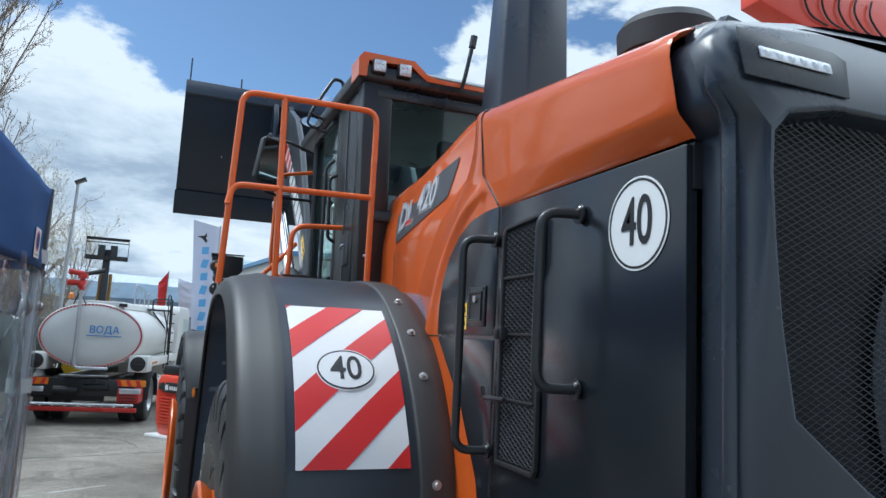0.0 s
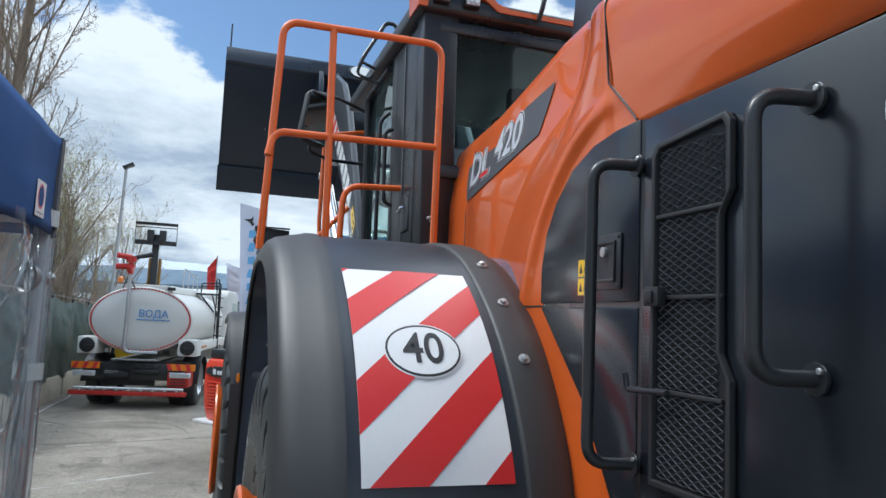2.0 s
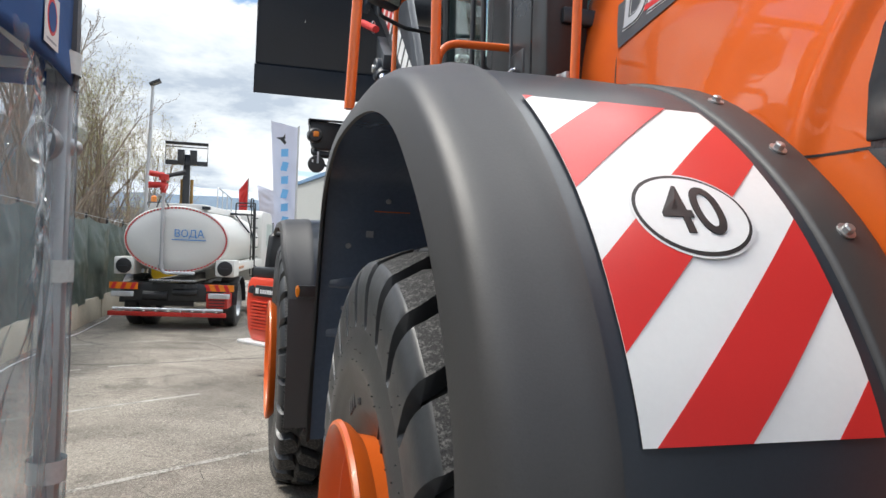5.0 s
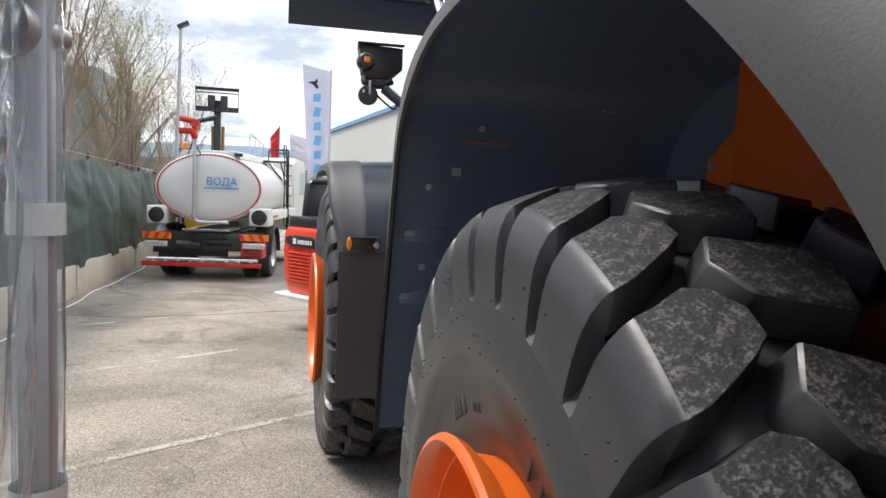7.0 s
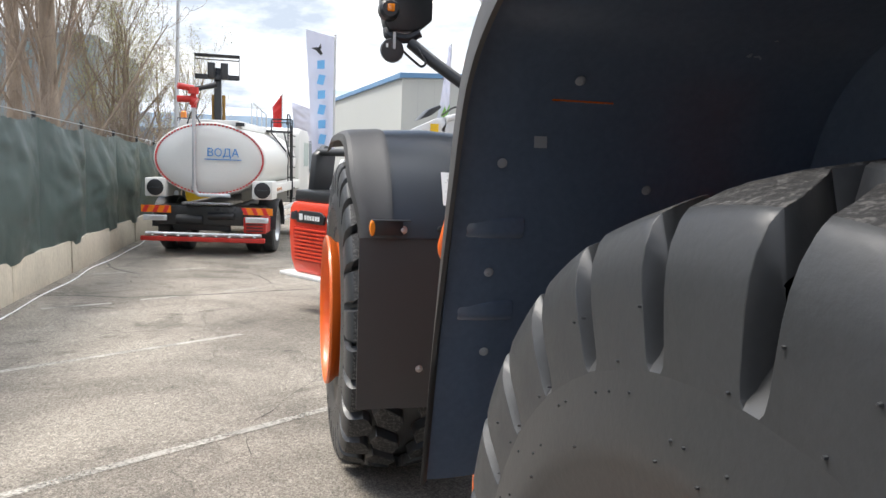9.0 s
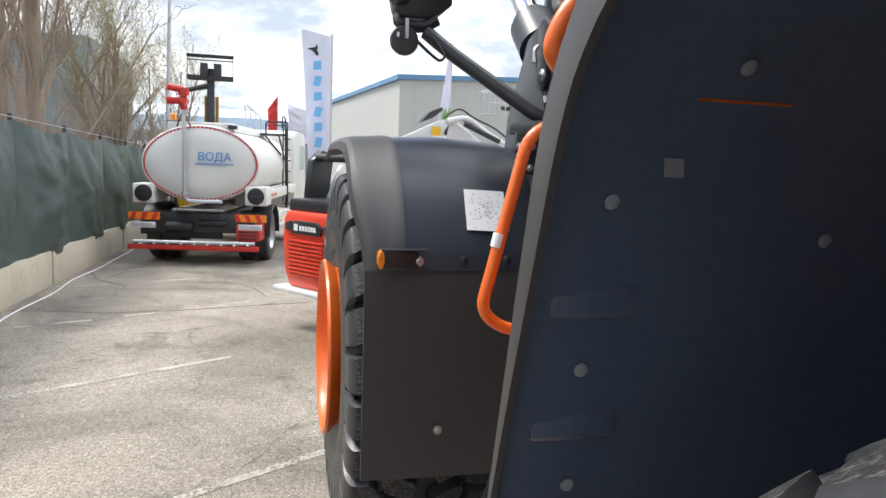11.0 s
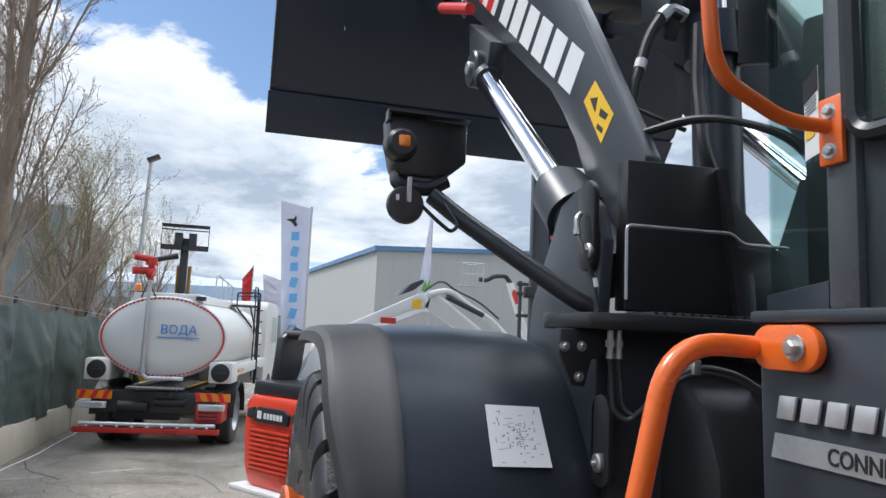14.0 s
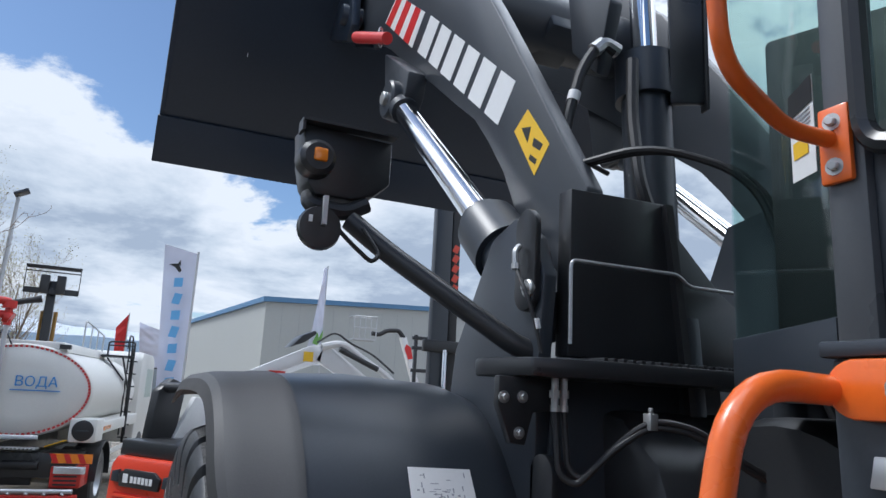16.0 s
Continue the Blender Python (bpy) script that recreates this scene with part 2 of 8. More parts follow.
def worn_tread():
    """Tread tops scuffed by the yard: dark rubber with pale chips of grit."""
    mt = surf("scuffed_tread_top", (0.026, 0.026, 0.027), 0.70, 0, 0.40, 6.0, 110, 0.45, 0.1, detail=9, spec=0.3)
    nt = mt.node_tree
    N = nt.nodes.new
    b = nt.nodes["Principled BSDF"]
    src = b.inputs["Base Color"].links[0].from_socket
    tc = N("ShaderNodeTexCoord")
    n1, n2 = N("ShaderNodeTexNoise"), N("ShaderNodeTexNoise")
    for n, sc, d in ((n1, 210, 5), (n2, 55, 6)):
        n.inputs["Scale"].default_value, n.inputs["Detail"].default_value = sc, d
        link(nt, tc.outputs["Object"], n.inputs["Vector"])
    mu = N("ShaderNodeMath")
    mu.operation = 'MULTIPLY'
    link(nt, n1.outputs[0], mu.inputs[0])
    link(nt, n2.outputs[0], mu.inputs[1])
    mr = N("ShaderNodeMapRange")
    for i, v in ((1, 0.24), (2, 0.38), (3, 0.0), (4, 0.70)):
        mr.inputs[i].default_value = v
    link(nt, mu.outputs[0], mr.inputs[0])
    mx = N("ShaderNodeMix")
    mx.data_type = 'RGBA'
    link(nt, mr.outputs[0], mx.inputs[0])
    link(nt, src, mx.inputs[6])
    mx.inputs[7].default_value = (0.165, 0.16, 0.155, 1)
    link(nt, mx.outputs[2], b.inputs["Base Color"])
    return mt


TREADTOP = worn_tread()
# bluer and paler than black plastic: veiling glare put into the colour
LINER = surf("fender_liner", (0.105, 0.138, 0.200), 0.26, 0, 0.20, 1.7, 60, 0.006, 0.02, spec=0.95)
BLACK = surf("black_paint", (0.024, 0.025, 0.027), 0.34, 0, 0.2, 2, 90, 0.02, 0.1)
MATT = surf("black_plastic", (0.020, 0.020, 0.021), 0.55, 0, 0.2, 3, 120, 0.05, 0.1)
RUBBER = surf("hose_rubber", (0.016, 0.016, 0.017), 0.45, 0, 0.2, 5, 200, 0.05, 0.1)
# near-black: the shade of unlit depths is put into this colour
DARK = surf("interior_shade", (0.006, 0.006, 0.007), 0.6, 0, 0.3, 2, 40, 0.05, 0.1)
MESHM = surf("black_expanded_metal", (0.105, 0.112, 0.125), 0.34, 0.0, 0.2, 3, 120, 0.0, 0.1)
BUCKET = surf("bucket_paint", (0.024, 0.034, 0.053), 0.36, 0, 0.22, 0.8, 60, 0.02, 0.06)
BOOM = surf("boom_paint", (0.034, 0.039, 0.047), 0.36, 0, 0.16, 1.2, 150, 0.02, 0.04)
ZINC = surf("zinc_bolt", (0.50, 0.50, 0.49), 0.42, 0.85, 0.2, 30, 300, 0.05, 0.12)
CHROME = surf("chrome_rod", (0.80, 0.81, 0.82), 0.10, 1.0, 0.05, 3, 80, 0.0, 0.04)
STEEL = surf("galvanised_steel", (0.50, 0.51, 0.52), 0.42, 0.7, 0.2, 4, 90, 0.04, 0.12)
WHITE = surf("white_vinyl", (0.78, 0.78, 0.77), 0.35, 0, 0.04, 2, 90, 0.01, 0.08)
SIGNRED = surf("red_reflective_vinyl", (0.62, 0.030, 0.028), 0.32, 0, 0.06, 2, 400, 0.02, 0.06)
SIGNBLACK = surf("black_print", (0.018, 0.018, 0.018), 0.45, 0, 0.1, 4, 90, 0.0, 0.05)
SILVER = surf("silver_print", (0.60, 0.61, 0.62), 0.34, 0.5, 0.08, 5, 90, 0.02, 0.08)
YELLOW = surf("yellow_label", (0.82, 0.50, 0.02), 0.38, 0, 0.06, 4, 120, 0.01, 0.06)
AMBER = surf("amber_lens", (0.85, 0.25, 0.02), 0.18, 0, 0.05, 6, 60, 0.02, 0.05, coat=0.6)
LENS = surf("clear_lamp_lens", (0.72, 0.74, 0.76), 0.15, 0.3, 0.1, 30, 120, 0.1, 0.06, coat=0.6)
PAPER = surf("white_paper_label", (0.74, 0.74, 0.73), 0.5, 0, 0.04, 4, 90, 0.01, 0.05)
GREYPRINT = surf("grey_print", (0.30, 0.31, 0.33), 0.5, 0, 0.1, 4, 90, 0.0, 0.05)
BADGEGREY = surf("dark_grey_film", (0.075, 0.078, 0.085), 0.40, 0, 0.06, 2, 120, 0.01, 0.05)
GREYWHITE = surf("pale_grey_print", (0.52, 0.53, 0.55), 0.40, 0, 0.05, 4, 90, 0.0, 0.05)
TANKW = surf("white_tank_paint", (0.68, 0.675, 0.64), 0.50, 0, 0.06, 0.9, 40, 0.01, 0.08)
WHITEMC = surf("white_machine_paint", (0.68, 0.68, 0.67), 0.38, 0, 0.08, 1.5, 60, 0.02, 0.08)
TRUCKRED = surf("red_truck_paint", (0.50, 0.030, 0.022), 0.35, 0, 0.12, 2, 60, 0.02, 0.1)
MCRED = surf("red_machine_paint", (0.72, 0.060, 0.025), 0.34, 0, 0.08, 1.6, 80, 0.02, 0.08, coat=0.25)
BLUEPRINT = surf("blue_print", (0.06, 0.27, 0.62), 0.4, 0, 0.05, 3, 90, 0.0, 0.05)
CANVAS = surf("blue_canopy_fabric", (0.018, 0.075, 0.235), 0.75, 0, 0.14, 2.5, 400, 0.12, 0.08)
NET = surf("green_shade_net", (0.060, 0.088, 0.082), 0.42, 0, 0.30, 1.4, 300, 0.25, 0.08, stretch=(1, 1, 2.5))
CONCRETE = surf("weathered_concrete", (0.50, 0.45, 0.36), 0.9, 0, 0.32, 1.1, 26, 0.35, 0.06, stretch=(1, 1, 0.45))
LINEP = surf("worn_white_line", (0.36, 0.34, 0.30), 0.85, 0, 0.6, 3.5, 40, 0.25, 0.06, detail=10)
PILLAR = surf("grey_cab_paint", (0.085, 0.090, 0.098), 0.32, 0, 0.1, 1.1, 160, 0.018, 0.08)
CLAD = surf("grey_wall_cladding", (0.43, 0.44, 0.42), 0.55, 0.1, 0.05, 0.2, 6, 0.02, 0.08)
ROOFB = surf("blue_roof_trim", (0.10, 0.22, 0.38), 0.5, 0, 0.1, 0.5, 10, 0.02, 0.08)
BARK = surf("poplar_bark", (0.27, 0.215, 0.165), 0.92, 0, 0.45, 2.4, 22, 0.8, 0.05, stretch=(1, 1, 0.25))
TWIG = surf("bare_twig", (0.24, 0.19, 0.15), 0.9, 0, 0.3, 3, 30, 0.2, 0.05)
BUD = surf("spring_leaf", (0.30, 0.29, 0.14), 0.7, 0, 0.35, 3, 30, 0.05, 0.05, isl=0.0)
FLAGW = surf("white_flag_cloth", (0.66, 0.68, 0.79), 0.8, 0, 0.06, 2, 200, 0.06, 0.05)
FLAGB = surf("blue_flag_print", (0.16, 0.42, 0.72), 0.8, 0, 0.06, 2, 200, 0.06, 0.05)
FLAGR = surf("red_flag_cloth", (0.55, 0.03, 0.03), 0.8, 0, 0.1, 2, 200, 0.06, 0.05)
FLAGG = surf("green_flag_print", (0.16, 0.36, 0.08), 0.8, 0, 0.1, 2, 200, 0.06, 0.05)
# the air's blue haze is mixed into the hill and snow colours
HILL = surf("hazed_hill", (0.165, 0.215, 0.270), 1.0, 0, 0.35, 0.006, 0.05, 0.0, 0.0, spec=0.0)
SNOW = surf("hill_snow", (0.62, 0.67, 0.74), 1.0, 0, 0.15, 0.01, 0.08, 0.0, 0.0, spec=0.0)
# pale blue-grey walls: haze of distance painted in, no real mist
HAZE = surf("far_town_haze", (0.26, 0.29, 0.31), 1.0, 0, 0.3, 0.02, 0.2, 0.0, 0.0, spec=0.1)
ASPHALT = asphalt()


def wear_through(mt, scale, lo, hi):
    """Paint flaked away in patches, so that what lies below shows."""
    nt = mt.node_tree
    N = nt.nodes.new
    b, out = nt.nodes["Principled BSDF"], nt.nodes["Material Output"]
    tc, n1, n2, mu = N("ShaderNodeTexCoord"), N("ShaderNodeTexNoise"), N("ShaderNodeTexNoise"), N("ShaderNodeMix")
    for n, sc in ((n1, scale), (n2, scale * 22)):
        n.inputs["Scale"].default_value, n.inputs["Detail"].default_value = sc, 8
        link(nt, tc.outputs["Object"], n.inputs["Vector"])
    mu.inputs[0].default_value = 0.5
    link(nt, n1.outputs[0], mu.inputs[2])
    link(nt, n2.outputs[0], mu.inputs[3])
    mr, tr, mx = N("ShaderNodeMapRange"), N("ShaderNodeBsdfTransparent"), N("ShaderNodeMixShader")
    mr.inputs[1].default_value, mr.inputs[2].default_value = lo, hi
    link(nt, mu.outputs[0], mr.inputs[0])
    link(nt, mr.outputs[0], mx.inputs[0])
    link(nt, tr.outputs[0], mx.inputs[1])
    link(nt, b.outputs[0], mx.inputs[2])
    link(nt, mx.outputs[0], out.inputs[0])
    return mt


wear_through(LINEP, 2.2, 0.30, 0.52)
TAR = wear_through(surf("old_tar_seam", (0.075, 0.068, 0.060), 0.85, 0, 0.3, 3, 40, 0.1, 0.05), 3.0, 0.36, 0.50)
GLASS = clear("cab_glass", (0.84, 0.91, 0.91), 0.01, 0.0, ior=1.4)
SIDEGLASS = clear("tinted_cab_glass", (0.88, 0.955, 0.94), 0.01, 0.0, ior=1.30)
SHEET = clear("clear_plastic_sheet", (0.90, 0.92, 0.94), 0.07, 0.07, (0.74, 0.78, 0.84), 1.42, wrinkle=0.9)
MIRROR = surf("mirror_glass", (0.75, 0.77, 0.78), 0.03, 1.0, 0.02, 2, 50, 0.0, 0.01)
SEATM = surf("seat_cloth", (0.05, 0.05, 0.055), 0.8, 0, 0.2, 4, 120, 0.1, 0.05)
OCHRE = surf("ochre_machine_paint", (0.30, 0.17, 0.035), 0.45, 0, 0.2, 2, 60, 0.02, 0.08)
WRAP = surf("clear_wrap", (0.55, 0.60, 0.60), 0.2, 0, 0.2, 8, 60, 0.2, 0.1)

# ---- mesh helpers: every maker returns (vertices, faces) ----


def join(*geos):
    vs, fs = [], []
    for v, f in geos:
        o = len(vs)
        vs.extend(v)
        fs.extend([tuple(i + o for i in q) for q in f])
    return vs, fs


def move(geo, m):
    return [tuple(m @ Vector(v)) for v in geo[0]], geo[1]


def flip_x(geo, c):
    return [(2 * c - x, y, z) for x, y, z in geo[0]], [tuple(reversed(q)) for q in geo[1]]


def box(x0, x1, y0, y1, z0, z1):
    v = [(x, y, z) for z in (z0, z1) for y in (y0, y1) for x in (x0, x1)]
    return v, [(0, 2, 3, 1), (4, 5, 7, 6), (0, 1, 5, 4), (2, 6, 7, 3), (0, 4, 6, 2), (1, 3, 7, 5)]


def loft(rings, closed=True, caps=True):
    """Rings of equally many points, skinned in order."""
    n = len(rings[0])
    vs = [tuple(p) for r in rings for p in r]
    fs = []
    for i in range(len(rings) - 1):
        for j in range(n if closed else n - 1):
            k = (j + 1) % n
            fs.append((i * n + j, i * n + k, (i + 1) * n + k, (i + 1) * n + j))
    if caps and closed:
        fs.append(tuple(reversed(range(n))))
        fs.append(tuple((len(rings) - 1) * n + j for j in range(n)))
    return vs, fs


def prism_x(poly, x0, x1):
    """A (y, z) outline carried along x."""
    return loft([[(x, y, z) for y, z in poly] for x in (x0, x1)])


def prism_y(poly, y0, y1):
    return loft([[(x, y, z) for x, z in poly] for y in (y0, y1)])


def prism_z(poly, z0, z1):
    return loft([[(x, y, z) for x, y in poly] for z in (z0, z1)])


def lathe(profile, centre, axis='x', n=32, caps=False):
    """(along, radius) pairs turned round an axis through centre."""
    rings = []
    for a, r in profile:
        ring = []
        for k in range(n):
            t = 2 * math.pi * k / n
            c, s = r * math.cos(t), r * math.sin(t)
            ring.append({'x': (a, c, s), 'y': (c, a, s), 'z': (c, s, a)}[axis])
        rings.append([tuple(Vector(p) + Vector(centre)) for p in ring])
    return loft(rings, True, caps)


def fillet(pts, rad, seg=6):
    pts = [Vector(p) for p in pts]
    out = [pts[0]]
    for a, b, c in zip(pts, pts[1:], pts[2:]):
        u, v = (a - b), (c - b)
        r = min(rad, u.length * 0.49, v.length * 0.49)
        p, q = b + u.normalized() * r, b + v.normalized() * r
        for i in range(seg + 1):
            t = i / seg
            out.append(p * (1 - t) ** 2 + b * 2 * t * (1 - t) + q * t * t)
    out.append(pts[-1])
    return out


def tube(pts, r, n=10, rad=0.0, seg=6, caps=True):
    pts = fillet(pts, rad, seg) if rad else [Vector(p) for p in pts]
    rr = r if isinstance(r, (list, tuple)) else [r] * len(pts)
    t0 = (pts[1] - pts[0]).normalized()
    u = t0.orthogonal().normalized()
    rings = []
    for i, p in enumerate(pts):
        a = pts[max(i - 1, 0)]
        b = pts[min(i + 1, len(pts) - 1)]
        t = (b - a)
        t = t.normalized() if t.length > 1e-9 else t0
        u = (u - t * u.dot(t))
        u = u.normalized() if u.length > 1e-6 else t.orthogonal().normalized()
        w = t.cross(u)
        rings.append([tuple(p + (u * math.cos(2 * math.pi * k / n) + w * math.sin(2 * math.pi * k / n)) * rr[i]) for k in range(n)])
    return loft(rings, True, caps)


def rod(a, b, r, n=12, r2=None):
    return tube([a, b], [r, r if r2 is None else r2], n)


def make_mesh(name, geo, material, bevel=0.0, smooth=True, angle=32, segs=2):
    me = bpy.data.meshes.new(name)
    me.from_pydata([tuple(v) for v in geo[0]], [], geo[1])
    me.validate()
    bm = bmesh.new()
    bm.from_mesh(me)
    if bevel:
        bmesh.ops.remove_doubles(bm, verts=bm.verts, dist=1e-5)
    bmesh.ops.recalc_face_normals(bm, faces=bm.faces)
    if bevel:
        es = [e for e in bm.edges if len(e.link_faces) == 2 and e.calc_face_angle(0) > radians(25)]
        bmesh.ops.bevel(bm, geom=es, offset=bevel, offset_type='OFFSET', segments=segs, profile=0.5, affect='EDGES', clamp_overlap=True)
    bm.to_mesh(me)
    bm.free()
    if smooth:
        me.polygons.foreach_set("use_smooth", [True] * len(me.polygons))
        me.set_sharp_from_angle(angle=radians(angle))
    me.materials.append(material)
    return me


def root(name, at, label, category, group="", kind=""):
    ob = new(name)
    ob.location = at
    ob.empty_display_size = 0.2
    return tagged(ob, label, category, group, kind)


def hang(ob, parent):
    ob.parent = parent
    up = parent
    if up.type == 'EMPTY' and up.parent is None:
        ob.matrix_parent_inverse = Matrix.Translation(-up.location)
    return ob


def part(name, geo, material, parent, label="", bevel=0.0, smooth=True, angle=32, kind="", segs=2):
    ob = new(name, make_mesh(name, geo, material, bevel, smooth, angle, segs))
    hang(ob, parent)
    return tagged(ob, label, kind=kind)


def thing(name, geo, material, label, category, group="", kind="", bevel=0.0, smooth=True, angle=32):
    return tagged(new(name, make_mesh(name, geo, material, bevel, smooth, angle)), label, category, group, kind)


def piece(name, me, m, parent):
    """One more object on a shared mesh, at the pose m in the world."""
    ob = new(name, me)
    hang(ob, parent)
    ob.matrix_basis = m
    return ob


def lettering(name, text, material, parent, m, size, depth=0.002, shear=0.0, bold=0.0, sx=1.0, label=""):
    """Writing in the built-in font, as a mesh, centred on the pose m and read along its x axis."""
    cu = bpy.data.curves.new(name, 'FONT')
    cu.body, cu.size, cu.extrude, cu.align_x, cu.align_y, cu.shear, cu.offset = text, size, depth, 'CENTER', 'CENTER', shear, bold
    tmp = bpy.data.objects.new(name, cu)
    scene.collection.objects.link(tmp)
    dg = bpy.context.evaluated_depsgraph_get()
    dg.update()
    me = bpy.data.meshes.new_from_object(tmp.evaluated_get(dg))
    bpy.data.objects.remove(tmp)
    me.transform(m @ Matrix.Diagonal((sx, 1, 1, 1)))
    me.materials.clear()
    me.materials.append(material)
    ob = new(name, me)
    hang(ob, parent)
    return tagged(ob, label)


def facing(origin, right, up):
    """A pose whose x runs along right and y along up."""
    r, u = Vector(right).normalized(), Vector(up).normalized()
    n = r.cross(u).normalized()
    u = n.cross(r)
    m = Matrix((r, u, n)).transposed().to_4x4()
    m.translation = Vector(origin)
    return m


def disc_poly(rx, ry, n=40, a0=0.0):
    return [(rx * math.cos(2 * math.pi * k / n + a0), ry * math.sin(2 * math.pi * k / n + a0)) for k in range(n)]


def plate(poly, m, thick):
    """A flat outline in the pose's x, y, with its thickness towards the pose's +z."""
    return move(loft([[(x, y, z) for x, y in poly] for z in (0, thick)]), m)


def hex_bolt(scale=1.0):
    ring = lambda r, z, n=6: [(r * math.cos(2 * math.pi * k / 12), r * math.sin(2 * math.pi * k / 12), z) for k in range(12)]
    hexr = lambda r, z: [(r * (1.0 if k % 2 == 0 else 0.9) * math.cos(2 * math.pi * k / 12), r * (1.0 if k % 2 == 0 else 0.9) * math.sin(2 * math.pi * k / 12), z) for k in range(12)]
    return loft([ring(0.016, 0), ring(0.016, 0.003), hexr(0.0095, 0.003), hexr(0.0095, 0.011), hexr(0.007, 0.013)])


def smooth_step(a, b, x):
    t = min(1.0, max(0.0, (x - a) / (b - a)))
    return t * t * (3 - 2 * t)

# ---- the wheel loader ----
CX = 1.69                         # its middle plane
REAR_AXLE, FRONT_AXLE, AXLE_Z = 3.20, 6.79, 0.893
loader = root("wheel_loader", (CX, 5.0, 0), "large orange and charcoal wheel loader with its bucket raised and tipped", "wheel loader")
bolt_mesh = make_mesh("bolt", hex_bolt(), ZINC)


def bolt(parent, at, out, size=1.0):
    m = facing(at, Vector(out).orthogonal(), Vector(out).cross(Vector(out).orthogonal()))
    return piece("bolt", bolt_mesh, m @ Matrix.Diagonal((size, size, size, 1)), parent)


# --- tyres and rims ---
def tyre_body(cx, cy, side):
    half = [(0.27, 0.39), (0.285, 0.425), (0.300, 0.450), (0.306, 0.475), (0.310, 0.518), (0.3135, 0.523), (0.319, 0.550), (0.3290, 0.574), (0.3335, 0.588), (0.3345, 0.602), (0.3318, 0.630), (0.3275, 0.660), (0.3248, 0.684), (0.3100, 0.700), (0.2900, 0.735), (0.2750, 0.775), (0.2500, 0.812), (0.215, 0.832), (0.12, 0.848), (0, 0.853)]
    prof = [(-a, r) for a, r in half] + [(a, r) for a, r in reversed(half[:-1])]
    return lathe([(a * side, r * 1.012) for a, r in prof], (cx, cy, AXLE_Z), 'x', 88)


LUGS = 28                         # pitches round one tyre


def crown(a):
    """Radius of the tread's top at a distance from the tyre's middle."""
    return 0.919 - 0.70 * a * a


def turn_ring(pts, mirror):
    """(across, radius, degrees round) to points about the x axis."""
    return [(a * mirror, r * math.sin(math.radians(d)), r * math.cos(math.radians(d))) for a, r, d in pts]


def lug_geo(mirror=1):
    """One shoulder block at the top of the tyre, running down the wall; mirror turns it for the other half."""
    hp = 180 / LUGS
    rows = [  # across, radius, rear and front edge (degrees), depth, how far the depth turns from sideways to inwards
        (-0.3250, 0.680, -hp, hp, 0.004, 0.0), (-0.3250, 0.6835, 0.85 - hp, hp - 0.85, 0.014, 0.0), (-0.3250, 0.691, 1.30 - hp, hp - 1.30, 0.024, 0.0), (-0.3252, 0.708, 1.52 - hp, hp - 1.52, 0.032, 0.05), (-0.3257, 0.738, 1.58 - hp, hp - 1.58, 0.040, 0.1),
        (-0.3258, 0.770, -4.75, 4.75, 0.048, 0.25), (-0.3238, 0.796, -4.70, 4.70, 0.054, 0.4), (-0.3185, 0.820, -4.65, 4.65, 0.060, 0.6), (-0.3085, 0.843, -4.6, 4.6, 0.064, 0.8), (-0.3035, 0.8500, -4.65, 4.6, 0.064, 0.9), (-0.2960, crown(0.296), -4.7, 4.65, 0.062, 1.0),
        (-0.270, crown(0.27), -4.1, 5.1, 0.060, 1.0), (-0.232, crown(0.232), -2.5, 6.3, 0.058, 1.0), (-0.205, crown(0.205), -1.2, 5.4, 0.056, 1.0), (-0.182, crown(0.182), 0.2, 3.0, 0.056, 1.0)]
    rings = []
    for a, r, e0, e1, dep, k in rows:
        s0, s1 = 0.9 * min(1, dep / 0.05), 0.9 * min(1, dep / 0.05)
        rings.append(turn_ring([(a, r, e0)] + [(a, r, e0 + (e1 - e0) * q / 4) for q in (1, 2, 3)] + [(a, r, e1), (a + dep * (1 - k), r - dep * k, e1 + s1), (a + dep * (1 - k), r - dep * k, e0 - s0)], mirror))
    return loft(rings)


def mid_geo(mirror=1):
    """One slanted block beside the tyre's middle."""
    top = [(-0.155, -0.6), (-0.045, -4.4), (-0.030, -6.5), (-0.058, -11.6), (-0.160, -8.6), (-0.184, -4.4)]
    ca, cd = -0.11, -6.0
    base = [(ca + (a - ca) * 1.12, cd + (d - cd) * 1.14) for a, d in top]
    return loft([turn_ring([(a, crown(abs(a)) - 0.058, d) for a, d in base], mirror), turn_ring([(a, crown(abs(a)), d) for a, d in top], mirror)])


def rim_geo(cx, cy, side):
    prof = [(0.272, 0.400), (0.300, 0.430), (0.322, 0.442), (0.333, 0.438), (0.336, 0.428), (0.328, 0.418), (0.300, 0.408), (0.22, 0.392), (0.12, 0.380), (0.095, 0.35), (0.085, 0.31), (0.10, 0.245), (0.15, 0.235), (0.17, 0.21), (0.175, 0.10), (0.17, 0.0)]
    return lathe([((a + 0.042 * smooth_step(0.23, 0.40, r)) * side, r) for a, r in prof], (cx, cy, AXLE_Z), 'x', 64)


